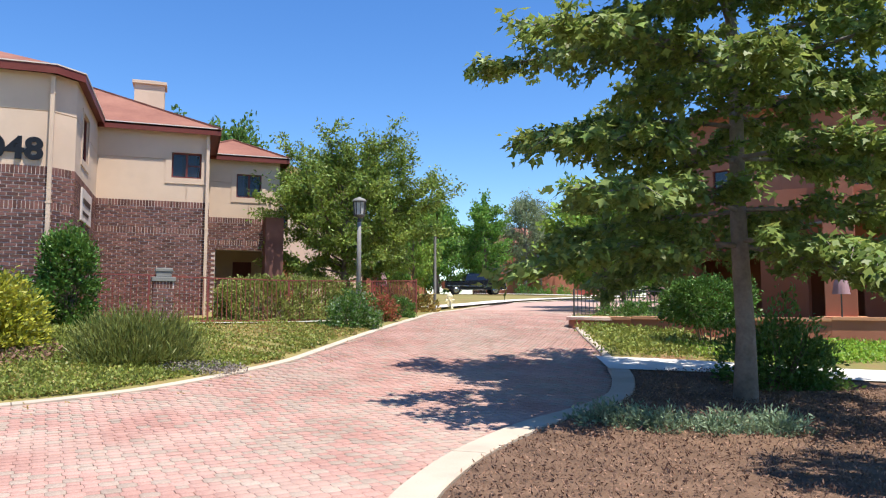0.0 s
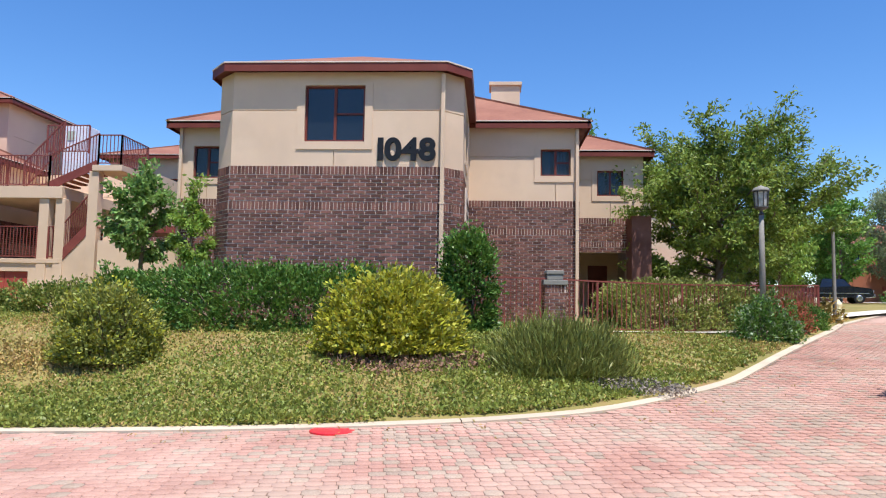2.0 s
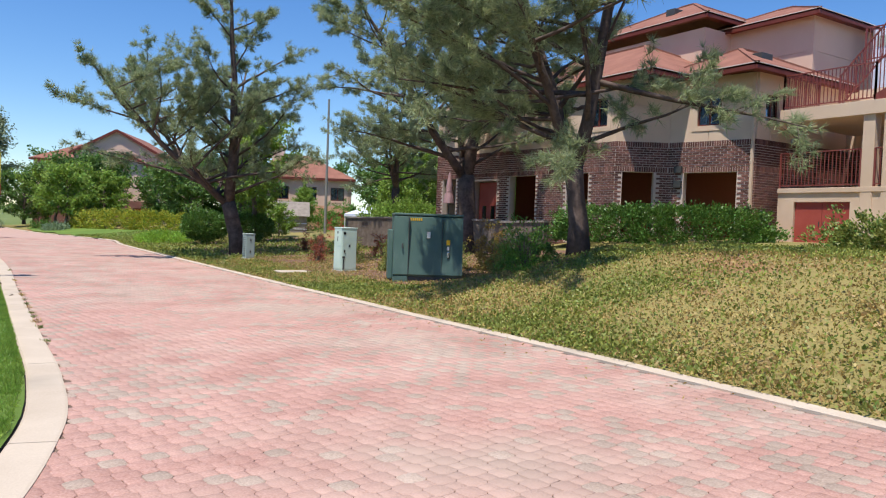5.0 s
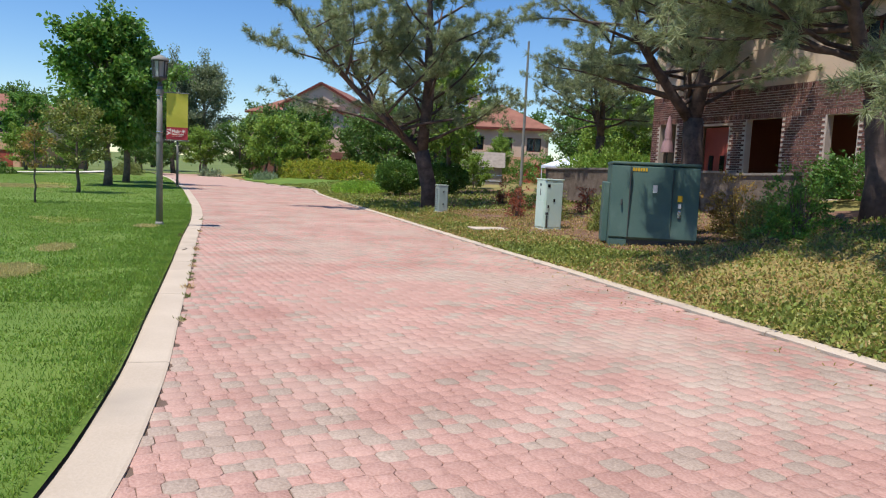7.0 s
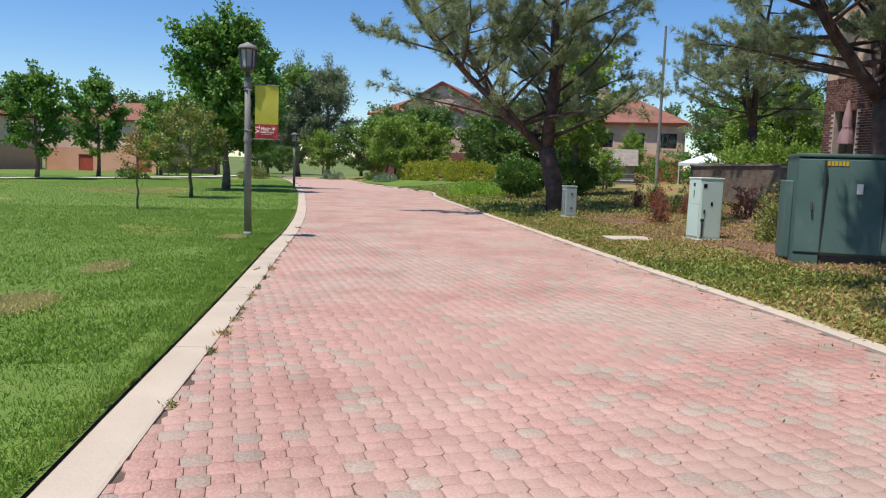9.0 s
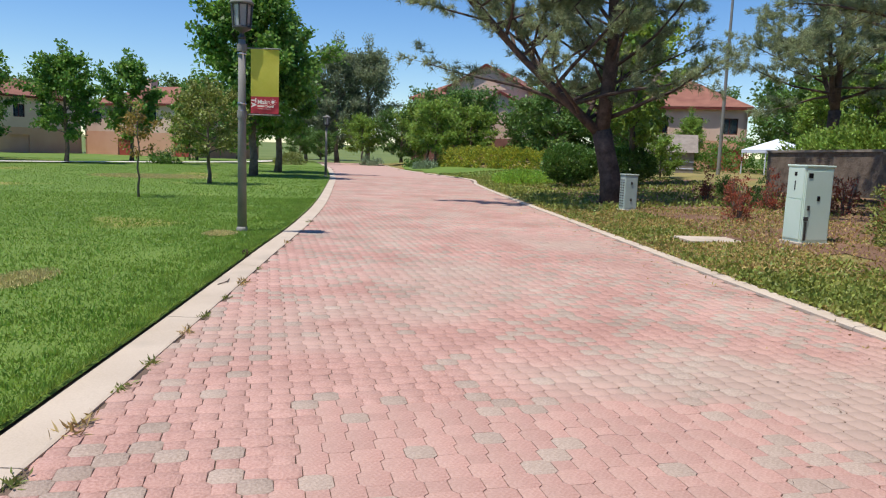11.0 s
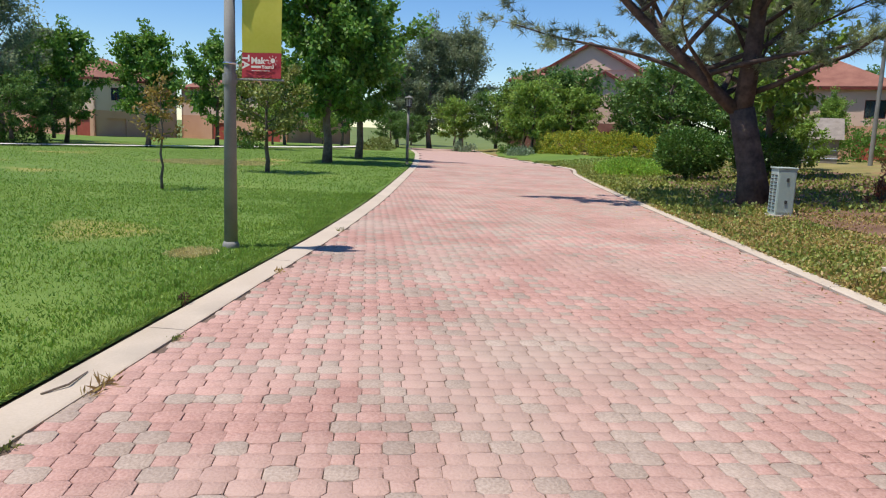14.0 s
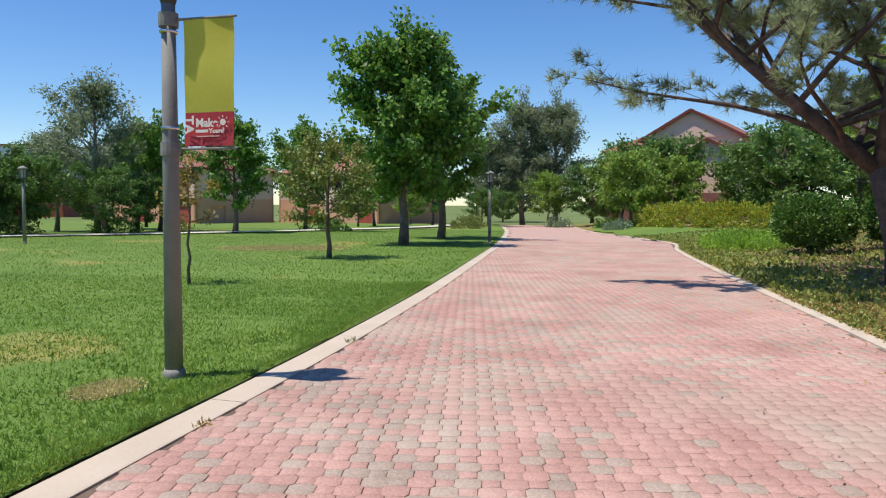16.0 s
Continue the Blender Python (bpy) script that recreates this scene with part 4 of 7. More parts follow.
part("wall", Buf().wall((-15.0, 26.1), (-11.9, 26.1), 0.9, 3.62, 0.25).box(-15.0, 26.4, 0.9, -14.7, 28, 4.4), "stucco", ST, "low tan stucco wall")
part("bridge", Buf().chamfer(-15.0, 26.7, 3.95, -11.0, 28.1, 4.2, 0.02), "rail_red", ST, "red landing edge")
part("wall_lamp", Buf().lathe(-19.4, 26.35, [(0.05, 4.35), (0.09, 4.4), (0.09, 4.5), (0.04, 4.56)], 10), "lamp_dark", ST, "small wall lamp")

# wing behind
H3 = thing("rear_house", "tan stucco wing with a red hipped roof", "building", (0, 0, 0))
w3 = Buf()
T3 = [(-22, 44), (-20.4, 36.5), (-12.2, 36.5), (-12.2, 44)]
for a, c in zip(T3, T3[1:]):
    w3.wall(a, c, 1.0, 8.6, 0.3, [(2.5, 3.6, 6.2, 7.6)] if a[1] == c[1] else [], False)
part("wall", w3, "stucco", H3, "tan stucco wall")
window(H3, T3[1], T3[2], 2.5, 3.6, 6.2, 7.6, "slider", True)
roofed(H3, (-20.4, 36.5, -12.2, 44), 8.65, 0.38, 0.4)
sb = thing("service_box", "white louvred plant housing on a roof", "vent", (0, 0, 0))
part("body", Buf().chamfer(-20.25, 32.3, 7.0, -19.2, 33.3, 9.15, 0.02), "canopy_white", sb, "white metal body")
part("louvre", Buf().box(-20.1, 32.28, 8.5, -19.75, 32.3, 8.9), "cabinet_grey", sb)


def far_house(name, label, x, y, z, rz, w, d, h, wall_a, wall_b, split, gable=False, windows=3, chimney=True, pitch=0.5, storeys=2):
    """A house seen from afar: walls in two colours, openings with frames, roof."""
    H = thing(name, label, "building", (x, y, z), rz=rz)
    cols = [(-w / 2 + w * (i + 0.5) / windows) for i in range(windows)]
    lowc, upc = Buf(), Buf()
    C = [(-w / 2, d / 2), (-w / 2, -d / 2), (w / 2, -d / 2), (w / 2, d / 2), (-w / 2, d / 2)]
    for i, (a, c) in enumerate(zip(C, C[1:])):
        L = math.dist(a, c)
        n = windows if i == 1 else 2
        hu = [(L * (k + 0.5) / n - 0.65, L * (k + 0.5) / n + 0.65, h - 2.0, h - 0.75) for k in range(n)]
        hl = [(L * (k + 0.5) / n - 1.1, L * (k + 0.5) / n + 1.1, 0.0, 2.15, 0.5) for k in range(n) if (k + i) % 2 == 0]
        hl = [(*q[:4], 0.18) for q in hl]
        lowc.wall(a, c, -1.0, split, 0.25, hl)
        upc.wall(a, c, split + 0.001, h, 0.25, hu)
        if i in (0, 1, 2):
            for q in hu:
                window(H, a, c, q[0], q[1], q[2], q[3], "slider", True, wall_b)
        if i == 1:
            for q in hl:
                part("door", Buf().chamfer(a[0] + q[0] + 0.1, a[1] + 0.12, 0.0, a[0] + q[1] - 0.1, a[1] + 0.17, 2.1, 0.01), "door_red", H, "dull red garage door")
    part("wall", lowc, wall_a, H)
    part("wall", upc, wall_b, H)
    part("floor", Buf().box(-w / 2 + 0.3, -d / 2 + 0.3, split - 0.2, w / 2 - 0.3, d / 2 - 0.3, split - 0.05), "wood_grey", H)
    if gable:
        o, r = 0.4, (w / 2 + 0.4)
        zt = h + w / 2 * pitch
        g = Buf()
        for s in (-1, 1):
            g.add([(s * r, -d / 2 - o, h - o * pitch), (0, -d / 2 - o, zt), (0, d / 2 + o, zt), (s * r, d / 2 + o, h - o * pitch),
                   (s * r, -d / 2 - o, h - o * pitch + 0.16), (0, -d / 2 - o, zt + 0.16), (0, d / 2 + o, zt + 0.16), (s * r, d / 2 + o, h - o * pitch + 0.16)],
                  [(0, 1, 2, 3), (7, 6, 5, 4), (0, 4, 5, 1), (3, 2, 6, 7), (0, 3, 7, 4)])
        part("roof", g, "roof", H, "red-brown gabled roof")
        for y0 in (-d / 2, d / 2):
            t = Buf().add([(-w / 2, y0 - 0.1, h), (w / 2, y0 - 0.1, h), (0, y0 - 0.1, zt), (-w / 2, y0 + 0.1, h), (w / 2, y0 + 0.1, h), (0, y0 + 0.1, zt)], [(0, 1, 2), (5, 4, 3), (0, 3, 4, 1), (1, 4, 5, 2), (2, 5, 3, 0)])
            part("gable", t, wall_b, H)
        e = Buf()
        for s in (-1, 1):
            e.beam((s * r, -d / 2 - o - 0.03, h - o * pitch + 0.06), (0, -d / 2 - o - 0.03, zt + 0.06), 0.05, 0.26)
        part("bargeboard", e, "trim_red", H)
    else:
        part("roof", hip_roof(-w / 2, -d / 2, w / 2, d / 2, h + 0.05, pitch, 0.4), "roof", H, "red-brown hipped roof")
        part("fascia", ring(box_poly(-w / 2 - 0.4, -d / 2 - 0.4, w / 2 + 0.4, d / 2 + 0.4), [(-0.45, h - 0.02), (0, h - 0.1), (0, h + 0.12), (-0.02, h + 0.12)]), "trim_red", H)
    if chimney:
        part("chimney", Buf().box(-w * 0.2 - 0.6, -0.5, h, -w * 0.2 + 0.6, 0.5, h + d * 0.25 * pitch * 2 + 1.0).chamfer(-w * 0.2 - 0.7, -0.6, h + d * 0.25 * pitch * 2 + 1.0, -w * 0.2 + 0.7, 0.6, h + d * 0.25 * pitch * 2 + 1.15, 0.02), wall_b, H, "stucco chimney")
    return H

# ---- plants ----
def tree(name, label, at, seed, height, crown_base, radius, material, bark="bark", trunk_r=0.12, leaves=9000, leaf_len=0.13, leaf_wid=0.08, limbs=16,
         shape="round", lean=(0, 0), droop=0.0, category="tree", subs=6, scatter=0.3, rise_=0.55, group=""):
    """Tapered trunk with limbs and twigs, and a crown of many leaves set about the twigs."""
    rng, rs = random.Random(seed), np.random.RandomState(seed)
    T = thing(name, label, category, at, group)
    wood = Buf()
    k = 9
    trunk = [Vector((lean[0] * (i / k) ** 1.4 + rng.uniform(-1, 1) * 0.012 * height * (0 < i), lean[1] * (i / k) ** 1.4 + rng.uniform(-1, 1) * 0.012 * height * (0 < i), height * 0.93 * i / k)) for i in range(k + 1)]
    trunk[0].z = -0.12
    rad = [trunk_r * (1.28 if i == 0 else 1.0) * (1 - 0.9 * (i / k) ** 1.1) + 0.006 for i in range(k + 1)]
    wood.tube(trunk, rad, 9, True, 0.07, rng)

    def on_trunk(z):
        f = max(0, min(k - 1e-3, z / (height * 0.93) * k))
        i = int(f)
        return trunk[i].lerp(trunk[i + 1], f - i), rad[i] + (rad[i + 1] - rad[i]) * (f - i)

    def reach(h):
        """Crown half width at a share h of its height."""
        if shape == "cone":
            return (1 - h) ** 0.75 * min(1, 0.45 + h * 4)
        if shape == "oval":
            return math.sin(math.pi * min(1, max(0, 0.12 + 0.86 * h))) ** 0.7
        if shape == "spread":
            return 1.0 if h < 0.55 else max(0.15, 1.0 - (h - 0.55) * 1.7)
        return max(0.2, math.sqrt(max(0, 1 - (2 * h - 0.9) ** 2 / 1.25)))
    spots, ways = [], []
    for i in range(limbs):
        h = (i + rng.random()) / limbs
        z = crown_base + (height * 0.92 - crown_base) * h * 0.93
        p, r0 = on_trunk(z * (0.92 if shape != "cone" else 0.97))
        az = i * 2.4 + rng.uniform(-0.4, 0.4)
        L = radius * reach(h) * rng.uniform(0.78, 1.12)
        el = rise_ * (0.4 + 0.9 * h) - droop
        q = [p]
        d = Vector((math.cos(az) * math.cos(el), math.sin(az) * math.cos(el), math.sin(el)))
        for s in range(5):
            d = (d + Vector((rng.uniform(-1, 1), rng.uniform(-1, 1), rng.uniform(-0.6, 0.8) - droop * 0.5)) * 0.16).normalized()
            q.append(q[-1] + d * L / 5)
        r1 = max(0.008, min(r0 * 0.5, 0.012 * L + 0.008))
        wood.tube(q, [r1 * (1 - 0.16 * s) for s in range(6)], 6, False)
        for j in range(subs):
            f = 0.25 + 0.75 * (j + rng.random()) / subs
            a = min(4, int(f * 5))
            c = q[a].lerp(q[a + 1], f * 5 - a)
            e = (d + Vector((rng.gauss(0, 0.8), rng.gauss(0, 0.8), rng.gauss(0.15 - droop * 0.5, 0.5)))).normalized()
            sl = L * 0.32 * rng.uniform(0.6, 1.2)
            tip = c + e * sl
            wood.tube([c, c.lerp(tip, 0.5) + Vector((0, 0, 0.03 * sl)), tip], [r1 * 0.4, r1 * 0.28, 0.004], 4, False)
            spots.append((c, tip))
        spots.append((q[3], q[5]))
    spots.append((trunk[-2], trunk[-1] + Vector((0, 0, height * 0.05))))
    spots.append((trunk[-2], trunk[-1] + Vector((0.1, 0.1, height * 0.06))))
    part("trunk", wood, bark, T, "", True)
    A = np.array([s[0][:] for s in spots])
    B = np.array([s[1][:] for s in spots])
    w = np.linalg.norm(B - A, axis=1) + 0.15
    pick = rs.choice(len(spots), leaves, p=w / w.sum())
    f = rs.uniform(0.15, 1.08, (leaves, 1))
    pos = A[pick] + (B - A)[pick] * f + np.clip(rs.normal(0, 1, (leaves, 3)), -1.5, 1.5) * np.array([1, 1, 0.7]) * scatter * (0.3 + 0.5 * f)
    out = pos - np.array([[0, 0, (height + crown_base) * 0.5]])
    out = out / (np.linalg.norm(out, axis=1, keepdims=True) + 1e-6) * 0.5 + np.array([[0, 0, -0.15 - droop]])
    v, fc = sprinkle(rs, pos, out, leaf_len, leaf_wid, 0.2, 0.7)
    ob = new("crown", array_mesh("crown", v, fc, material))
    ob.parent = T
    return T


def tiered_tree(name, label, at, seed, height, crown_base, radius, material, bark, trunk_r, limbs, leaves, leaf_len):
    """Upright trunk with level limbs in tiers, gaps of air between them, and lobed leaves spread flat along the twigs."""
    rng, rs = random.Random(seed), np.random.RandomState(seed)
    T = thing(name, label, "tree", at)
    wood = Buf()
    k = 10
    trunk = [Vector((rng.uniform(-0.05, 0.05) * (i > 0), rng.uniform(-0.05, 0.05) * (i > 0), height * 0.95 * i / k)) for i in range(k + 1)]
    trunk[0].z = -0.12
    rad = [trunk_r * (1.3 if i == 0 else 1.0) * (1 - 0.8 * (i / k)) + 0.01 for i in range(k + 1)]
    wood.tube(trunk, rad, 10, True, 0.06, rng)
    twigs = []
    for i in range(limbs):
        tier = i // 4
        tiers = (limbs + 3) // 4
        h = tier / (tiers - 1)
        z = crown_base + (height * 0.9 - crown_base) * h + rng.uniform(-0.14, 0.14)
        f = z / (height * 0.95) * k
        p = trunk[int(f)].lerp(trunk[min(k, int(f) + 1)], f - int(f))
        az = (i % 4) * 1.571 + tier * 0.83 + rng.uniform(-0.25, 0.25)
        L = radius * (1.0 if h < 0.55 else 1.0 - (h - 0.55) * 1.5) * rng.uniform(0.78, 1.1)
        el = 0.02 + 0.42 * h + rng.uniform(-0.08, 0.1)
        q = [p]
        for sg in range(7):
            el -= 0.045
            az += rng.uniform(-0.14, 0.14)
            q.append(q[-1] + Vector((math.cos(az) * math.cos(el), math.sin(az) * math.cos(el), math.sin(el))) * L / 7)
        r1 = 0.009 * L + 0.006
        wood.tube(q, [r1 * (1 - 0.125 * sg) for sg in range(8)], 6, False)
        n = 17
        for j in range(n):
            g = 0.14 + 0.86 * (j + rng.random()) / n
            a = min(6, int(g * 7))
            c = q[a].lerp(q[a + 1], g * 7 - a)
            aa = az + (1 if j % 2 else -1) * rng.uniform(0.35, 1.25)
            sl = L * 0.34 * (1.12 - 0.72 * g) * rng.uniform(0.6, 1.25)
            m = c + Vector((math.cos(aa), math.sin(aa), rng.uniform(-0.05, 0.22))) * sl * 0.5
            tip = c + Vector((math.cos(aa), math.sin(aa), rng.uniform(-0.28, 0.12))) * sl
            wood.tube([c, m, tip], [r1 * 0.36, r1 * 0.24, 0.003], 4, False)
            twigs.append((c, m))
            twigs.append((m, tip))
        twigs.append((q[5], q[7] + (q[7] - q[6]) * 0.25))
    part("trunk", wood, bark, T, "", True)
    A, B = np.array([t[0][:] for t in twigs]), np.array([t[1][:] for t in twigs])
    w = np.linalg.norm(B - A, axis=1) + 0.05
    pick = rs.choice(len(twigs), leaves, p=w / w.sum())
    f = rs.uniform(0.0, 1.05, (leaves, 1))
    pos = A[pick] + (B - A)[pick] * f + np.clip(rs.normal(0, 1, (leaves, 3)), -1.6, 1.6) * np.array([0.085, 0.085, 0.07]) + np.array([[0, 0, -0.03]])
    way = (B - A)[pick]
    way = way / (np.linalg.norm(way, axis=1, keepdims=True) + 1e-6) + np.array([[0, 0, -0.45]])
    v, fc = sprinkle(rs, pos, way, leaf_len, leaf_len * 0.72, 0.12, 0.5, 1.6, "lobed")
    ob = new("crown", array_mesh("crown", v, fc, material))
    ob.parent = T
    return T


def pine(name, label, at, seed, height, fork, radius, trunk_r, limbs, tufts, lean=(0, 0), needle=0.24, stems=3, low=0.35, side=None, wide=0.0):
    """Open pine: dark forking trunk, bent limbs and brushes of long needles at the twig ends."""
    rng, rs = random.Random(seed), np.random.RandomState(seed)
    T = thing(name, label, "tree", at)
    wood = Buf()
    base = [Vector((0, 0, -0.15)), Vector((lean[0] * 0.1, lean[1] * 0.1, fork * 0.35)), Vector((lean[0] * 0.3, lean[1] * 0.3, fork * 0.7)), Vector((lean[0] * 0.45, lean[1] * 0.45, fork))]
    wood.tube(base, [trunk_r * 1.35, trunk_r * 1.05, trunk_r * 0.95, trunk_r * 0.92], 11, True, 0.10, rng)
    tips = []
    for s in range(stems):
        az = s * 6.28 / stems + rng.uniform(-0.5, 0.5) + 0.6
        tilt = (0.10 if s == 0 else 0.42 + wide) + rng.uniform(0, 0.12)
        n = 7
        L = (height - fork) * (1.0 if s == 0 else rng.uniform(0.7, 0.92))
        q, d = [base[-1] - Vector((0, 0, 0.15))], Vector((math.cos(az) * math.sin(tilt) + lean[0] * 0.05, math.sin(az) * math.sin(tilt) + lean[1] * 0.05, math.cos(tilt))).normalized()
        for i in range(n):
            d = (d + Vector((rng.uniform(-1, 1), rng.uniform(-1, 1), 0.45)) * 0.13).normalized()
            q.append(q[-1] + d * L / n)
        R = [trunk_r * (0.72 if s == 0 else 0.5) * (1 - 0.88 * i / n) + 0.012 for i in range(n + 1)]
        wood.tube(q, R, 8, True, 0.06, rng)
        m = limbs // stems
        for j in range(m):
            f = (low if s == 0 else 0.12) * 0.6 + (1 - low * 0.6) * (j + rng.random()) / m
            f = min(f, 0.98)
            a = int(f * n)
            c = q[a].lerp(q[min(a + 1, n)], f * n - a)
            aa = j * 2.4 + rng.uniform(-0.5, 0.5) + s
            el = rng.uniform(-0.15, 0.5) + wide
            e = Vector((math.cos(aa) * math.cos(el), math.sin(aa) * math.cos(el), math.sin(el)))
            if side:
                e = (e + Vector((*side, 0))).normalized()
            BL = radius * (1.0 - 0.62 * f) * rng.uniform(0.7, 1.1)
            pl = [c]
            for i in range(5):
                e = (e + Vector((rng.uniform(-1, 1), rng.uniform(-1, 1), rng.uniform(-0.4, 0.75))) * 0.22).normalized()
                pl.append(pl[-1] + e * BL / 5)
            r1 = max(0.012, min(R[a] * 0.5, 0.016 * BL + 0.01))
            wood.tube(pl, [r1 * (1 - 0.17 * i) for i in range(6)], 6, False)
            for i in range(9):
                g = 0.3 + 0.7 * (i + rng.random()) / 9
                b_ = min(4, int(g * 5))
                s0 = pl[b_].lerp(pl[b_ + 1], g * 5 - b_)
                w = (e + Vector((rng.gauss(0, 0.75), rng.gauss(0, 0.75), rng.gauss(0.1, 0.45)))).normalized()
                t1 = s0 + w * BL * 0.24 * rng.uniform(0.5, 1.3)
                wood.tube([s0, t1], [0.009, 0.004], 3, False)
                tips.append((s0, t1))
            tips.append((pl[3], pl[5]))
    part("trunk", wood, "bark_pine", T, "", True)
    A = np.array([t[0][:] for t in tips])
    B = np.array([t[1][:] for t in tips])
    pick = rs.randint(0, len(tips), tufts)
    f = rs.uniform(0.35, 1.05, (tufts, 1))
    pos = A[pick] + (B - A)[pick] * f + rs.normal(0, 0.07, (tufts, 3))
    way = (B - A)[pick]
    way /= np.linalg.norm(way, axis=1, keepdims=True) + 1e-6
    way = way + np.array([[0, 0, 0.15]])
    per = 20
    P = np.repeat(pos, per, axis=0)
    D = np.repeat(way, per, axis=0) * 0.75 + rs.normal(0, 0.62, (tufts * per, 3)) + np.array([[0, 0, -0.08]])
    D /= np.linalg.norm(D, axis=1, keepdims=True)
    S = np.cross(D, rs.normal(0, 1, D.shape))
    S /= np.linalg.norm(S, axis=1, keepdims=True) + 1e-6
    L = needle * rs.uniform(0.7, 1.15, (len(P), 1))
    v = np.empty((len(P), 3, 3))
    v[:, 0] = P - S * 0.0085
    v[:, 1] = P + S * 0.0085
    v[:, 2] = P + D * L
    ob = new("needles", array_mesh("needles", v.reshape(-1, 3), np.arange(3 * len(P)).reshape(-1, 3), "needle"))
    ob.parent = T
    return T


def shrub(name, label, at, seed, size, material, leaves=5000, leaf_len=0.06, leaf_wid=0.035, box=2.0, rough=0.18, stems=10, rz=0.0, category="shrub", lift=0.0, upright=0.0, core=0.2, group="", second=None):
    """Bush: stems from the ground and leaves in a lumpy body; box over 2 squares it off."""
    rng, rs = random.Random(seed), np.random.RandomState(seed)
    T = thing(name, label, category, at, group, rz=rz)
    sx, sy, sz = size
    wood = Buf()
    for i in range(stems):
        a = rng.uniform(0, 6.28)
        e = Vector((math.cos(a) * sx * rng.uniform(0.2, 0.8), math.sin(a) * sy * rng.uniform(0.2, 0.8), lift + (sz - lift) * rng.uniform(0.55, 0.85)))
        s0 = Vector((math.cos(a) * 0.12 * min(sx, 0.8), math.sin(a) * 0.12 * min(sy, 0.8), -0.08)) + Vector((rng.uniform(-0.5, 0.5) * sx if sx > 1.5 else 0, 0, 0))
        e.x += s0.x if sx > 1.5 else 0
        e.x = max(-sx * 0.9, min(sx * 0.9, e.x))
        wood.tube([s0, s0.lerp(e, 0.5) + Vector((0, 0, 0.08 * sz)), e], [0.016, 0.011, 0.004], 5, False)
    part("stem_wood", wood, "bark", T, "", True, "stuff")
    clumps = max(30, leaves // 28)
    g = rs.normal(0, 1, (clumps, 3))
    if lift < 0.02:
        g[:, 2] = np.where(rs.uniform(0, 1, clumps) < 0.8, np.abs(g[:, 2]), g[:, 2] * 0.8)
    u = g / (np.abs(g) ** box).sum(axis=1, keepdims=True) ** (1 / box)
    lump = 1 + rough * rs.normal(0, 0.7, (clumps, 1))
    deep = np.where(rs.uniform(0, 1, (clumps, 1)) < core, rs.uniform(0.5, 0.85, (clumps, 1)), rs.uniform(0.86, 1.0, (clumps, 1)))
    half = (sz - lift) / 2 if lift >= 0.02 else sz
    mid = lift + half if lift >= 0.02 else 0.0
    cen = u * lump * deep * np.array([[sx, sy, half]]) + np.array([[0, 0, mid]])
    pick = rs.randint(0, clumps, leaves)
    pos = cen[pick] + rs.normal(0, leaf_len * 0.75, (leaves, 3))
    pos[:, 2] = np.maximum(pos[:, 2], 0.03)
    u = u[pick]
    out = u * 0.8 + np.array([[0, 0, 0.25 + upright]])
    v, f = sprinkle(rs, pos, out, leaf_len, leaf_wid, 0.2, 0.55)
    ob = new("foliage", array_mesh("foliage", v, f, material))
    ob.parent = T
    if second:
        n2 = leaves // 4
        i2 = rs.choice(leaves, n2)
        v, f = sprinkle(rs, pos[i2] * 1.02, out[i2], leaf_len, leaf_wid, 0.2, 0.55)
        ob = new("new_growth", array_mesh("new_growth", v, f, second))
        ob.parent = T
        tagged(ob, kind="stuff")
    return T


def strew(name, label, material, n, seed, place, length, width, up=0.6, flat=0.7, category="groundcover", form="blade"):
    """Many small leaves or blades on the ground; place gives a point or None."""
    rng, rs = random.Random(seed), np.random.RandomState(seed)
    pts = []
    while len(pts) < n:
        p = place(rng)
        if p:
            pts.append(p)
    pos = np.array(pts)
    v, f = sprinkle(rs, pos, np.tile(np.array([[0, 0, up]]), (len(pos), 1)), length, width, 0.15, flat, 0.0, form)
    return tagged(new(name, array_mesh(name, v, f, material)), label, category, kind="stuff")


# -- trees
G = land
SYC = tiered_tree("sycamore_tree", "broad sycamore with level tiers of leaves and pale grey trunk", (7.9, 8.85, G(7.9, 8.85)), 11, 10.5, 2.3, 3.85, "leaf_sycamore", "bark_grey", 0.145, 48, 60000, 0.15)
tree("camphor_tree", "rounded light green tree behind the fence", (5.6, 26.4, 1.4), 12, 5.6, 1.0, 3.8, "leaf_camphor", "bark", 0.17, 64000, 0.15, 0.065, 44, "round", (0, 0), subs=10, scatter=0.2)
tree("magnolia_tree", "young upright tree with glossy leaves", (-11.4, 22.0, 1.3), 13, 4.2, 1.5, 1.15, "leaf_magnolia", "bark", 0.075, 5200, 0.17, 0.095, 20, "oval", subs=5, scatter=0.16)
tree("laurel_tree", "slim light green upright shrub by the wall", (-8.35, 18.0, 1.2), 14, 3.1, 0.3, 0.62, "leaf_bright", "bark", 0.05, 5000, 0.10, 0.05, 16, "oval", subs=4, scatter=0.12)
pine("pine_tree", "large open pine with a dark forking trunk", (-17.7, 15.85, G(-17.7, 15.85)), 21, 10.5, 1.9, 5.2, 0.22, 78, 11000, (-0.4, -0.2), stems=3, low=0.2, side=(-0.55, -0.36))
pine("pine_tree", "tall pine with a thick dark trunk", (-29.0, 20.6, G(-29.0, 20.6)), 22, 12.0, 3.0, 5.2, 0.34, 69, 9000, (-0.6, 0.0), stems=3, wide=0.25)
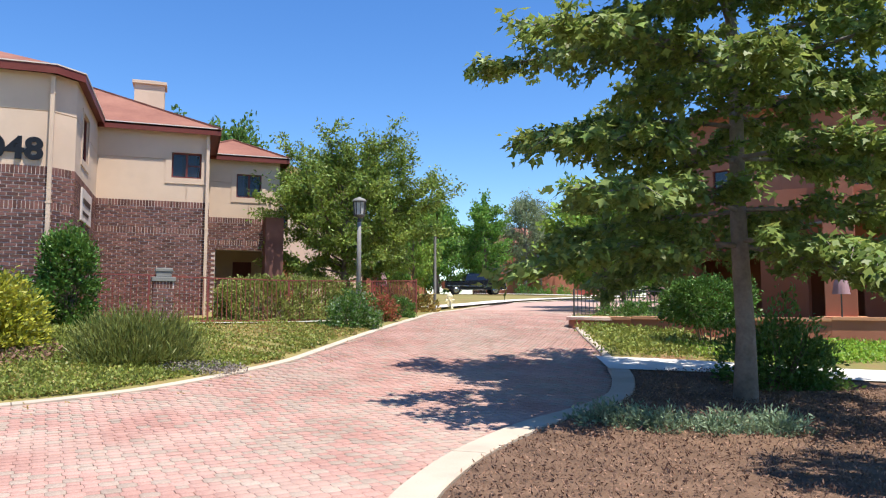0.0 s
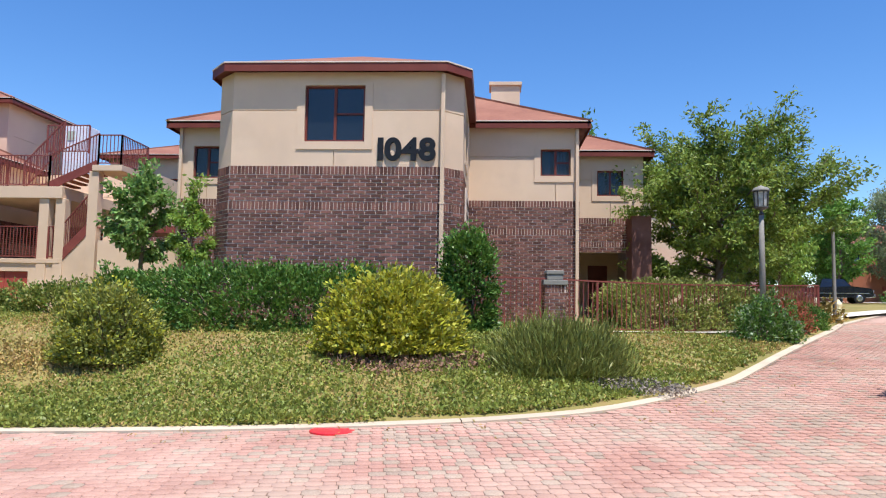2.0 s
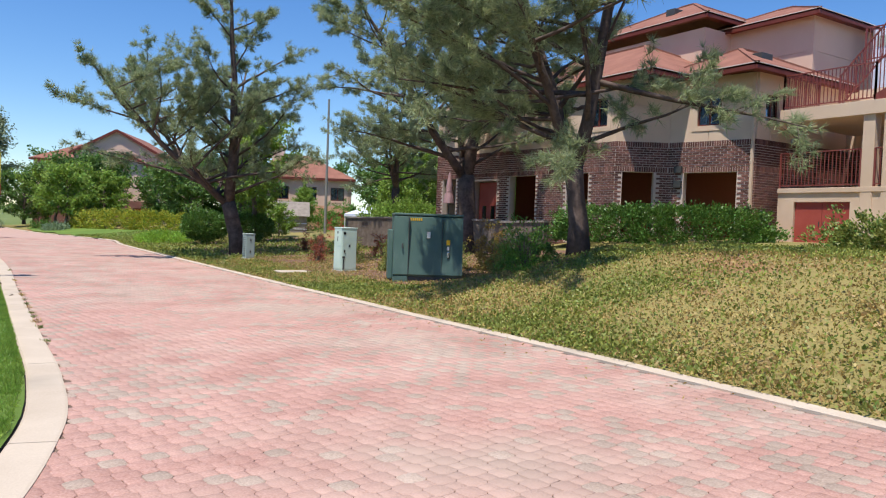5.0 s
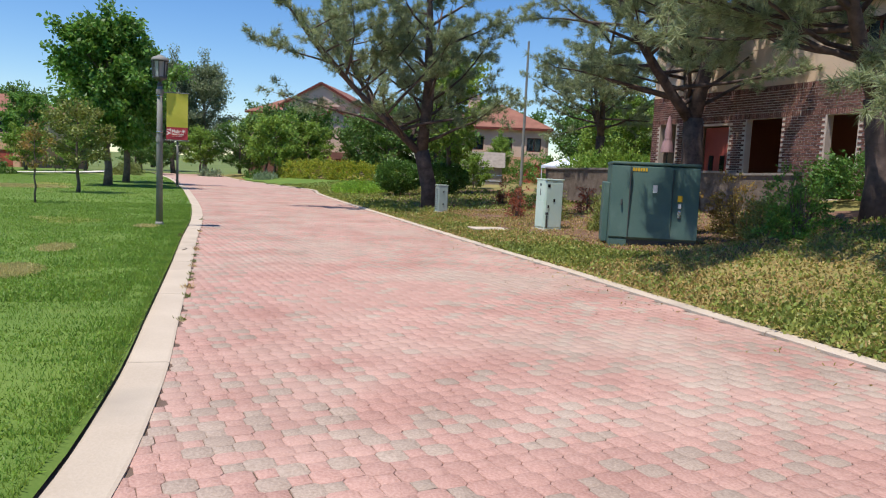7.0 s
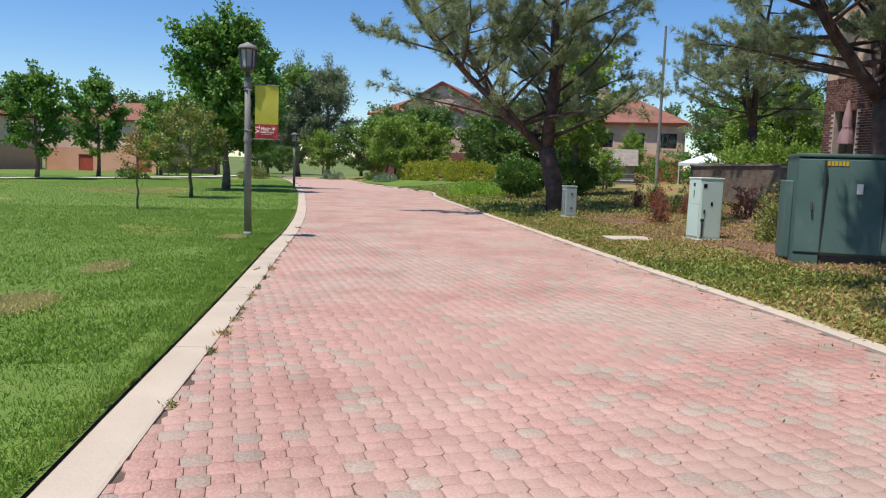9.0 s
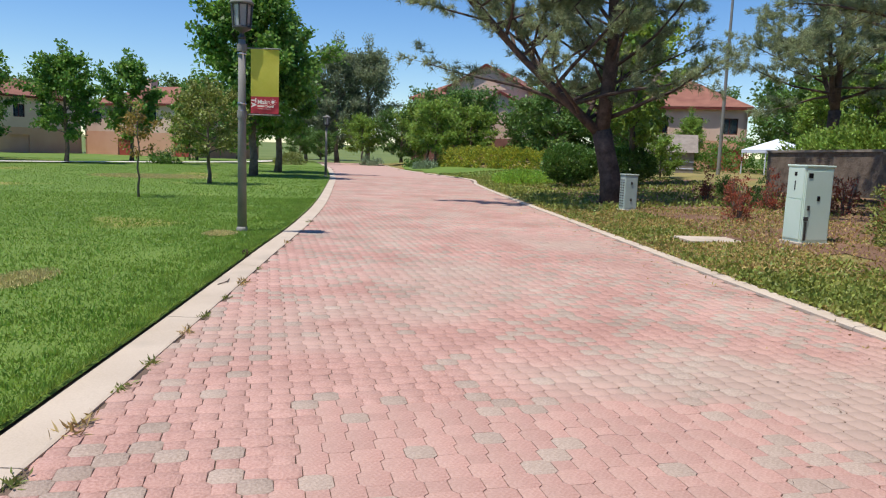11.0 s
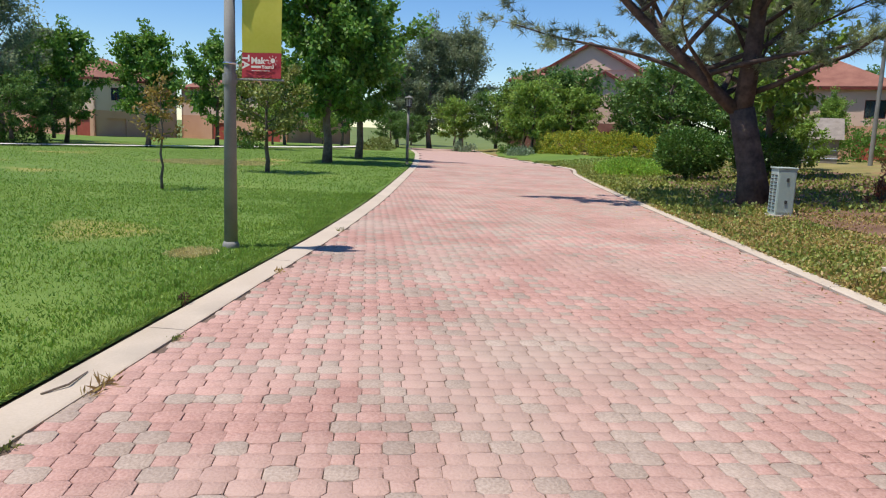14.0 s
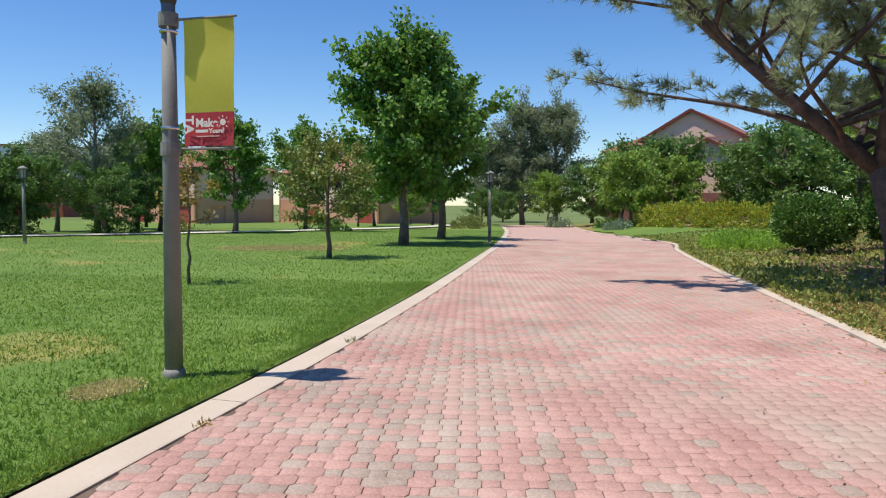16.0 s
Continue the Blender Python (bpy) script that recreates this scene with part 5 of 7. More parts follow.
pine("pine_tree", "leaning open pine with a pale-based trunk", (-36.3, 13.95, G(-36.3, 13.95)), 23, 11.5, 2.2, 5.0, 0.31, 64, 8600, (-0.4, -1.0), stems=4, wide=0.3)
pine("pine_tree", "distant pine behind a low wall", (-44.0, 25.5, G(-44.0, 25.5)), 24, 10.0, 3.0, 4.8, 0.24, 48, 6000, (0.3, 0.0), stems=3)
# lawn trees
tree("pear_tree", "tall dark green pyramidal tree on the lawn", (-52.1, 0.3, G(-52.1, 0.3)), 31, 9.8, 2.2, 3.2, "leaf_mid", "bark", 0.20, 20000, 0.26, 0.18, 44, "oval", subs=7, scatter=0.36, rise_=0.8)
tree("pear_tree", "tall green tree behind another on the lawn", (-59.8, 0.4, G(-59.8, 0.4)), 32, 9.3, 2.2, 3.2, "leaf_mid", "bark", 0.20, 16000, 0.28, 0.18, 36, "oval", subs=7, scatter=0.36, rise_=0.8)
tree("lawn_sapling", "thin young tree with sparse yellow-green leaves", (-34.7, 0.35, G(-34.7, 0.35)), 33, 2.55, 1.15, 0.62, "leaf_autumn", "bark", 0.028, 620, 0.11, 0.06, 10, "oval", subs=4, scatter=0.12)
tree("lawn_tree", "small round tree with reddish shoots on the lawn", (-42.8, 0.3, G(-42.8, 0.3)), 34, 3.9, 1.05, 1.55, "leaf_olive", "bark", 0.07, 5500, 0.13, 0.08, 20, "round", subs=6, scatter=0.2)
tree("lawn_sapling", "thin young tree with a few leaves", (-30.2, -3.2, G(-30.2, -3.2)), 35, 2.4, 1.2, 0.5, "leaf_autumn", "bark", 0.025, 420, 0.11, 0.06, 8, "oval", subs=4, scatter=0.12)
row = tree("street_tree", "green pyramidal tree before the far houses", (-74, -13, -0.3), 36, 8.4, 1.7, 2.7, "leaf_mid", "bark", 0.14, 7500, 0.30, 0.19, 30, "oval", subs=6, scatter=0.34, rise_=0.85, group="trees before the far houses")
for x, y, s, a in ((-65, -14.2, 0.92, 40), (-66.4, -20.4, 0.95, 90), (-70, -24.5, 0.95, 150), (-84, -10.5, 0.9, 200), (-90, -6.5, 0.8, 20)):
    c = copy_thing(row, pose(x, y, -0.3, 0, 0, a))
    c.scale = (s, s, s)
euc = tree("eucalyptus_tree", "grey-green airy gum tree", (-61.7, -21.7, -0.1), 37, 9.6, 2.0, 3.4, "leaf_eucalypt", "bark_grey", 0.18, 11000, 0.26, 0.10, 30, "round", subs=6, scatter=0.42, rise_=0.9)
for x, y, s, a in ((-63.5, -26, 0.8, 60), (-56, -30, 0.62, 200), (-52, -28, 0.5, 30)):
    c = copy_thing(euc, pose(x, y, -0.3, 0, 0, a))
    c.scale = (s, s, s * 0.9)
# end of the road
far_pine = tree("conifer_tree", "tall grey-green conifer at the end of the road", (-97, 1.5, -0.4), 38, 14.0, 2.0, 3.9, "leaf_eucalypt", "bark_grey", 0.25, 20000, 0.34, 0.12, 48, "oval", subs=7, scatter=0.5, rise_=0.9)
for x, y, s, a in ((-98, 4.8, 1.0, 90), (-96, -1.8, 0.72, 30)):
    c = copy_thing(far_pine, pose(x, y, -0.4, 0, 0, a))
    c.scale = (s, s, s)
big = tree("evergreen_tree", "dense dark rounded evergreen", (-84.5, 13.5, 0.1), 39, 7.0, 0.6, 4.3, "leaf_deep", "bark", 0.2, 9500, 0.32, 0.18, 30, "round", subs=7, scatter=0.4, group="evergreens at the end of the road")
for x, y, s, a in ((-56.5, -22.5, 0.58, 30), (-59.5, -19.6, 0.52, 140), (-54.5, -24.5, 0.62, 260), (-57.5, -25.5, 0.66, 310), (-63.5, -19.5, 0.45, 70), (-75.0, 21.2, 1.0, 33), (-68, 23.6, 0.85, 201), (-82, 20.8, 0.9, 50), (-76, 25.0, 1.05, 120), (-90, 8.5, 0.75, 20), (-65, 37.5, 1.1, 300), (-64, 40, 1.15, 10), (-58, 44, 1.1, 70), (-50, 47, 1.0, 130),
                   (-92, -2, 0.45, 0), (-88, 0.5, 0.4, 60), (-95, 10, 0.5, 80), (-46, 38, 0.8, 44), (-40, 34, 0.7, 99), (-112, 30, 1.4, 15), (-114, 14, 1.3, 75), (-116, -2, 1.3, 135), (-112, -18, 1.3, 195), (-106, -34, 1.2, 250), (-66, -36, 0.7, 300), (-104, 44, 1.4, 5), (-92, 52, 1.3, 65), (-76, 54, 1.3, 125), (-100, -46, 1.2, 33), (-90, -64, 1.2, 93), (-75, -70, 1.2, 153), (-53, -25, 0.45, 12), (-50, -28, 0.55, 72), (-46, -30, 0.5, 132), (-43, -33, 0.55, 192), (-57, -23, 0.35, 250)):
    c = copy_thing(big, pose(x, y, 0.0, 0, 0, a))
    c.scale = (s, s, s)
lite = tree("flowering_tree", "light green rounded tree with pale bloom", (-79, 11.3, 0.0), 40, 5.6, 1.0, 2.7, "leaf_bright", "bark", 0.12, 6500, 0.28, 0.16, 24, "round", subs=6, scatter=0.34, group="light trees at the end of the road")
for x, y, s, a in ((-86, 11.0, 1.1, 50), (-81, 14.6, 0.95, 120), (-90, 4.5, 0.8, 80), (-70, -7.5, 0.55, 160), (-77, -5.5, 0.5, 220), (-50, 20.6, 0.42, 20)):
    c = copy_thing(lite, pose(x, y, 0.0, 0, 0, a))
    c.scale = (s, s, s)
birch = tree("tall_green_tree", "tall bright green leafy tree behind the pines", (-45.5, 17.5, 0.3), 41, 8.2, 1.2, 2.3, "leaf_bright", "bark", 0.14, 8000, 0.22, 0.14, 30, "oval", subs=6, scatter=0.32, rise_=0.9)
for x, y, s, a in ((-47, 29.5, 0.8, 60), (-40.5, 30.0, 0.75, 160), (-36, 31.0, 0.75, 20), (-60.5, 26.4, 0.5, 300), (-52, 30, 0.7, 220)):
    c = copy_thing(birch, pose(x, y, 0.4, 0, 0, a))
    c.scale = (s, s, s)
# uphill, to the north
hill_tree = tree("street_tree", "bright green pyramidal tree on the uphill lawn", (24.0, 69.5, 2.7), 42, 10.5, 1.5, 3.1, "leaf_mid", "bark", 0.16, 8000, 0.32, 0.2, 30, "oval", subs=6, scatter=0.36, rise_=0.85, group="trees on the uphill lawn")
for x, y, s, a in ((28.5, 68, 1.0, 40), (20, 72, 1.0, 90), (31, 75, 0.9, 140), (17.5, 60, 0.55, 10)):
    c = copy_thing(hill_tree, pose(x, y, 2.6, 0, 0, a))
    c.scale = (s, s, s)
for x, y, s, a in ((36, 74, 1.25, 10), (40, 78, 1.1, 80)):
    c = copy_thing(euc, pose(x, y, 2.4, 0, 0, a))
    c.scale = (s, s, s)
copy_thing(lite, pose(20.2, 32.5, 1.6, 0, 0, 40)).scale = (1.15, 1.15, 1.1)
copy_thing(lite, pose(17.2, 27.5, 1.4, 0, 0, 140)).scale = (1.0, 1.0, 0.95)
copy_thing(big, pose(24.5, 31.5, 1.5, 0, 0, 140)).scale = (0.85, 0.85, 0.8)
copy_thing(big, pose(29, 44, 1.8, 0, 0, 40)).scale = (0.8, 0.8, 0.8)
copy_thing(lite, pose(11.3, 36.5, 1.6, 0, 0, 10)).scale = (0.62, 0.62, 0.9)
for x, y, s in ((14, 80, 1.1), (8, 74, 1.0), (34, 98, 1.5), (52, 96, 1.5), (0, 66, 1.0), (64, 84, 1.4), (24, 96, 1.3), (72, 66, 1.3), (60, 58, 0.8), (50, 66, 0.8)):
    copy_thing(big, pose(x, y, 2.5, 0, 0, x * 31)).scale = (s, s, s)
copy_thing(big, pose(1.5, 41, 3.0, 0, 0, 10)).scale = (0.8, 0.8, 1.2)

c = copy_thing(SYC, pose(7.3, 2.0, G(7.3, 2.0), 0, 0, 130))
c.scale = (0.62, 0.62, 0.8)

# -- bushes by the brick house
shrub("yellow_shrub", "loose yellow-green variegated shrub on the bank", (-3.35, 14.1, G(-3.35, 14.1) - 0.03), 51, (1.1, 0.95, 1.2), "leaf_yellow", 13500, 0.102, 0.054, 2.3, 0.08, core=0.3, second="leaf_olive")
shrub("round_shrub", "clipped round olive-green shrub on the bank", (-7.75, 13.6, G(-7.75, 13.6) - 0.03), 52, (0.74, 0.70, 1.15), "leaf_olive", 12750, 0.072, 0.042, 2.4, 0.06, core=0.25, second="leaf_yellow")
shrub("rosemary_bush", "low upright dull green rosemary bush", (-0.75, 13.35, G(-0.75, 13.35) - 0.03), 53, (0.92, 0.62, 0.66), "leaf_rosemary", 12000, 0.144, 0.022, 2.2, 0.14, upright=1.2, core=0.35)
shrub("column_shrub", "tall clipped column of dark glossy green leaves", (-2.2, 16.35, G(-2.2, 16.35) - 0.05), 54, (0.45, 0.43, 1.9), "leaf_hedge", 11250, 0.090, 0.048, 4.5, 0.05, core=0.2)
shrub("hedge", "long dark green hedge below the brick wall", (-5.6, 15.9, G(-5.6, 15.9) - 0.05), 55, (3.0, 0.75, 1.12), "leaf_hedge", 25500, 0.090, 0.050, 4.0, 0.10, stems=20, core=0.2, category="hedge")
shrub("hedge", "loose dark green shrubs below the wall", (-9.2, 17.0, G(-9.2, 17.0) - 0.05), 56, (0.85, 0.6, 0.95), "leaf_hedge", 14250, 0.096, 0.054, 2.4, 0.22, core=0.25, category="hedge")
shrub("hedge", "low yellow-green shrubs beside the stairs", (-13.0, 21.0, 1.15), 57, (2.2, 0.7, 0.75), "leaf_olive", 11250, 0.096, 0.054, 2.6, 0.24, stems=14, core=0.25, category="hedge", second="leaf_hedge")
shrub("hedge", "long clipped green hedge before the car bays", (-21.6, 22.6, 1.1), 58, (3.7, 0.75, 1.1), "leaf_hedge", 22500, 0.102, 0.060, 5.0, 0.06, stems=20, rz=12, core=0.2, category="hedge")
shrub("hedge", "clipped sunlit hedge behind the railing", (2.9, 20.6, 1.15), 59, (2.1, 1.0, 1.05), "leaf_olive", 18000, 0.090, 0.050, 5.0, 0.06, stems=14, rz=24, core=0.2, category="hedge")
shrub("rose_bush", "dark green rose bush with pale blooms", (4.1, 18.55, G(4.1, 18.55) - 0.03), 60, (0.68, 0.55, 0.85), "leaf_hedge", 5400, 0.072, 0.048, 2.0, 0.2, core=0.3, second="leaf_silver")
shrub("box_bush", "small clipped dark box bush", (6.15, 21.5, G(6.15, 21.5) - 0.03), 61, (0.5, 0.45, 0.62), "leaf_hedge", 3900, 0.060, 0.036, 2.8, 0.06)
shrub("rose_bush", "reddish rose bush at the railing's end", (5.25, 20.2, G(5.25, 20.2) - 0.03), 62, (0.4, 0.4, 0.75), "leaf_red", 2250, 0.072, 0.048, 2.0, 0.25, second="leaf_hedge")
# -- bushes along the western bank
for i, (x, y, sx, sy, sz, mat, lab) in enumerate((
        (-18.2, 14.75, 0.6, 0.55, 1.1, "leaf_mid", "loose green shrub at the foot of a pine"), (-19.6, 15.4, 0.6, 0.55, 0.8, "leaf_olive", "low olive shrub in shade"),
        (-20.9, 16.2, 0.65, 0.6, 0.95, "leaf_autumn", "bronze-green shrub beside the cabinet"), (-27.6, 16.8, 0.6, 0.5, 0.9, "leaf_olive", "thin olive shrub behind a cabinet"),
        (-30.8, 15.2, 0.45, 0.4, 0.95, "leaf_red", "small reddish shrub on the bank"), (-29.3, 15.9, 0.4, 0.4, 0.75, "leaf_olive", "small green shrub on the bank"),
        (-33.2, 17.3, 0.5, 0.45, 0.9, "leaf_red", "small reddish shrub on the bank"), (-31.4, 18.2, 0.5, 0.45, 1.0, "leaf_red", "reddish shrub near the low wall"),
        (-25.3, 17.6, 0.55, 0.5, 0.9, "leaf_olive", "thin shrub behind the green cabinet"), (-24.0, 18.1, 0.75, 0.7, 1.25, "leaf_autumn", "bronze-green shrub in shade beside a cabinet"),
        (-22.8, 18.2, 0.7, 0.6, 1.0, "leaf_deep", "dark loose shrub on bare soil"), (-21.5, 18.0, 0.75, 0.7, 1.3, "leaf_deep", "dark leafy shrub on bare soil"), (-25.7, 15.5, 0.5, 0.45, 0.95, "leaf_olive", "thin upright shrub between two cabinets"),
        (-36.6, 17.0, 0.4, 0.4, 0.85, "leaf_red", "small rust-red shrub on the bank"), (-34.6, 17.0, 0.35, 0.35, 1.0, "leaf_red", "thin rust-red upright shrub on the bank"), (-33.9, 17.4, 0.4, 0.4, 0.8, "leaf_deep", "small dark shrub on the bank"),
        (-38.5, 18.5, 0.45, 0.4, 0.9, "leaf_deep", "dark thin shrub near the pine"), (-28.3, 17.2, 0.45, 0.4, 0.8, "leaf_red", "small reddish shrub behind a pale cabinet"))):
    shrub("small_shrub", lab, (x, y, G(x, y) - 0.03), 70 + i, (sx * 0.85, sy * 0.85, sz), mat, int((1500 if mat == "leaf_red" else 3200) * sx * sz + 450), 0.07, 0.036, 1.8, 0.42, core=0.5, stems=12)
shrub("round_shrub", "clipped dark round shrub on stems near the pine", (-45.7, 14.9, G(-45.7, 14.9) - 0.03), 81, (1.18, 1.05, 1.75), "leaf_hedge", 12750, 0.108, 0.066, 2.6, 0.05, lift=0.35, core=0.2)
shrub("round_shrub", "clipped dark round shrub behind the pine", (-46.0, 17.6, G(-46.0, 17.6) - 0.03), 82, (1.2, 1.1, 1.6), "leaf_hedge", 9750, 0.108, 0.066, 2.6, 0.06, lift=0.3, core=0.2)
shrub("hedge", "long yellow-green hedge beside the road", (-72.2, 15.5, -0.15), 83, (7.8, 1.2, 1.65), "leaf_yellow", 22500, 0.144, 0.084, 4.5, 0.10, stems=20, rz=27, core=0.2, category="hedge", second="leaf_mid")
shrub("hedge", "low bright groundcover mound", (-52.0, 14.2, G(-52.0, 14.2) - 0.05), 84, (3.6, 1.5, 0.5), "cover_fresh", 12750, 0.120, 0.072, 2.5, 0.12, rz=-6, core=0.2, category="groundcover")
shrub("hedge", "loose green shrubs before the red-roofed house", (-63.5, 27.6, 0.2), 86, (5.2, 1.1, 2.3), "leaf_mid", 12000, 0.17, 0.10, 3.0, 0.28, rz=66, core=0.2, category="hedge")
shrub("hedge", "tall loose green shrubs on the terrace", (-38.0, 22.8, 1.3), 85, (3.4, 0.8, 0.95), "leaf_bright", 9750, 0.156, 0.084, 3.0, 0.2, rz=10, core=0.2, category="hedge")
for i, (x, y, s, mat) in enumerate(((-88, 5.5, 0.9, "leaf_silver"), (-82, 9.8, 0.8, "leaf_hedge"), (-80, -1.5, 1.0, "leaf_rosemary"), (-85, -2.0, 1.1, "leaf_olive"), (-76, 10.2, 0.7, "leaf_silver"), (-70, -9.5, 0.9, "leaf_hedge"),
                                    (-62, -20.5, 1.0, "leaf_hedge"), (-58, -24.5, 1.1, "leaf_hedge"), (-54, -27, 1.2, "leaf_deep"), (-50, -29, 1.6, "leaf_rosemary"), (-47, -32, 1.9, "leaf_rosemary"), (-44, -33, 1.5, "leaf_olive"),
                                    (33, 67, 1.0, "leaf_hedge"), (37, 69, 1.1, "leaf_mid"), (41, 64, 1.1, "leaf_hedge"), (8.0, 28.8, 0.9, "leaf_olive"), (7.3, 25.0, 0.8, "leaf_autumn"))):
    shrub("low_shrub", "low rounded shrub at a distance", (x, y, G(max(-96, x), y) - 0.05), 100 + i, (s * 1.5, s * 1.3, s * 0.9), mat, 1600, 0.17, 0.09, 2.0, 0.2, stems=6, core=0.3)
# -- bushes by the eastern house
shrub("standard_hedge", "clipped flat-topped shrub on bare stems", (11.5, 14.0, G(11.5, 14.0) - 0.03), 91, (0.95, 0.75, 1.62), "leaf_hedge", 12750, 0.078, 0.046, 4.0, 0.05, lift=0.62, core=0.15)
shrub("dark_shrub", "dark open shrub under the tree", (9.6, 9.9, G(9.6, 9.9) - 0.03), 92, (0.95, 0.8, 1.2), "leaf_deep", 6300, 0.108, 0.054, 2.0, 0.3, core=0.4)
for i, (x, y, s) in enumerate(((4.95, 7.85, 0.42), (5.35, 7.4, 0.36), (5.9, 6.95, 0.36), (6.5, 6.75, 0.36), (7.9, 5.6, 0.4))):
    shrub("silver_plant", "low grey-green creeping plant on mulch", (x, y, G(x, y) + 0.0), 93 + i, (s, s * 0.8, s * 0.55), "leaf_silver", 1700, 0.07, 0.025, 2.0, 0.3, core=0.4, stems=6)
shrub("hedge", "low dark shrubs inside the low wall", (13.0, 18.0, 1.0), 99, (1.9, 0.6, 0.55), "leaf_hedge", 6300, 0.084, 0.048, 3.0, 0.15, rz=-8, category="hedge")

# -- dry litter blown against the road's edge
def litter_spot(rng):
    x, y = rng.uniform(-31, -15.5), rng.uniform(8.0, 14.0)
    d = from_edge(EDGE_N, x, y)
    return (x, y, road_z(x, y) + 0.004) if -0.12 > d > -2.4 and rng.random() < 1.15 + d * 0.45 else None


rng, rs = random.Random(311), np.random.RandomState(311)
spots_ = np.array([p for p in (litter_spot(rng) for _ in range(2600)) if p][:420])
v, f = sprinkle(rs, spots_, np.zeros((len(spots_), 3)), 0.075, 0.014, 0.2, 1.0)
low_z = np.repeat(spots_[:, 2], 4)
v[:, 2] = low_z + np.abs(v[:, 2] - low_z) * 0.12
tagged(new("leaf_litter", array_mesh("leaf_litter", v, f, "cone_brown")), "dry brown needles and twig bits on the paving", "litter", kind="stuff")

# -- ground covers
KN = smooth_line(EDGE_N, 0.5)
KNS = sideways(KN)
near = [i for i, p in enumerate(KN) if -36 < p.x < 4.5]


def bank_spot(rng, lo=0.2, hi=9.0, power=1.6):
    i = rng.choice(near)
    d = lo + (hi - lo) * rng.random() ** power
    p = KN[i] + KNS[i] * d + Vector((rng.uniform(-0.3, 0.3), rng.uniform(-0.1, 0.1)))
    return p, noise.noise((p.x * 0.45, p.y * 0.45, 3.0)), noise.noise((p.x * 0.16, p.y * 0.16, 9.0))


def green_spot(rng):
    p, a, c = bank_spot(rng)
    if p.x > -3 and from_edge(EDGE_N, p.x, p.y) < 0.22:
        return None
    if -27.85 < p.x < -26.85 and 12.38 < p.y < 13.6:
        return None
    if p.x < -18 and from_edge(EDGE_N, p.x, p.y) > 2.3 and rng.random() < 0.72 - a:
        return None
    dry = a * 0.9 + c * 0.8 + 0.48 * sm(7, 12, -p.x) - 0.16
    return (p.x, p.y, land(p.x, p.y) + rng.uniform(0.0, 0.06)) if rng.random() > min(0.85, max(0.04, 0.32 + 1.3 * dry)) else None


def dry_spot(rng):
    p, a, c = bank_spot(rng)
    if p.x > -3 and from_edge(EDGE_N, p.x, p.y) < 0.22:
        return None
    if -27.85 < p.x < -26.85 and 12.38 < p.y < 13.6:
        return None
    dry = a * 0.9 + c * 0.8 + 0.48 * sm(7, 12, -p.x) - 0.16
    return (p.x, p.y, land(p.x, p.y) + rng.uniform(0.0, 0.04)) if rng.random() < min(0.9, max(0.05, 0.32 + 1.3 * dry)) else None


strew("groundcover", "low leafy green groundcover on the bank", "cover_leaf", 160000, 201, green_spot, 0.06, 0.040, 0.6, 1.0)
far_bank = [i for i, p in enumerate(KN) if -66 < p.x < -34]


def far_spot(rng):
    i = rng.choice(far_bank)
    p = KN[i] + KNS[i] * (0.2 + 9 * rng.random() ** 1.3) + Vector((rng.uniform(-0.3, 0.3), 0))
    return (p.x, p.y, land(p.x, p.y) + rng.uniform(0, 0.08))


strew("groundcover", "olive groundcover farther along the bank", "cover_leaf", 22000, 208, far_spot, 0.11, 0.07)
strew("groundcover", "yellowed dry groundcover on the bank", "cover_dry", 75000, 202, dry_spot, 0.06, 0.03)


def fresh_spot(rng):
    k = rng.choice(FRESH)
    p = k[0] + k[1] * (0.2 + 2.6 * rng.random()) + Vector((rng.uniform(-0.3, 0.3), rng.uniform(-0.3, 0.3)))
    return (p.x, p.y, land(p.x, p.y) + rng.uniform(0.0, 0.2))


e2 = smooth_line(EDGE_E2, 0.4)
FRESH = [(p, -s) for p, s in zip(e2, sideways(e2))][2:-3]
strew("groundcover", "green leafy groundcover by the path", "cover_leaf", 9000, 203, fresh_spot, 0.09, 0.055)
strew("groundcover", "green groundcover beyond the footpath", "cover_fresh", 9000, 204, lambda r: (lambda x, y: (x, y, land(x, y) + r.uniform(0, 0.18)))(r.uniform(10.5, 18), r.uniform(11.6, 14.2) - 0.0), 0.09, 0.055)


def round_spot(cx, cy, rx, ry, high):
    def spot(rng):
        a, r = rng.uniform(0, 6.2832), math.sqrt(rng.random()) * rng.uniform(0.6, 1.0)
        x, y = cx + rx * r * math.cos(a), cy + ry * r * math.sin(a)
        return (x, y, land(x, y) + rng.uniform(0.03, high))
    return spot


strew("fallen_leaves", "brown dry leaves round the yellow shrub", "chip", 1500, 209, round_spot(-3.0, 13.35, 1.5, 0.75, 0.10), 0.075, 0.04, 0.3, 1.0, "litter")
strew("fallen_leaves", "dry brown patch in the bank's groundcover", "cover_dry", 1600, 210, round_spot(-9.3, 13.6, 1.3, 0.8, 0.11), 0.07, 0.04, 0.3, 1.0, "litter")
strew("gravel", "grey-brown gravel patch beside the rosemary bush", "wood_grey", 1500, 211, round_spot(0.35, 12.85, 0.8, 0.45, 0.09), 0.04, 0.035, 0.2, 1.0, "gravel")
strew("dry_grass", "straw-coloured dry patch on the far lawn", "straw", 9000, 213, round_spot(-47.5, -3.2, 2.6, 2.8, 0.05), 0.06, 0.03, 0.8, 0.6, "grass", "tip")
strew("dry_grass", "straw-coloured dry patch on the lawn", "straw", 5000, 214, round_spot(-19.3, 3.15, 0.85, 0.5, 0.04), 0.04, 0.010, 0.9, 0.6, "grass", "tip")
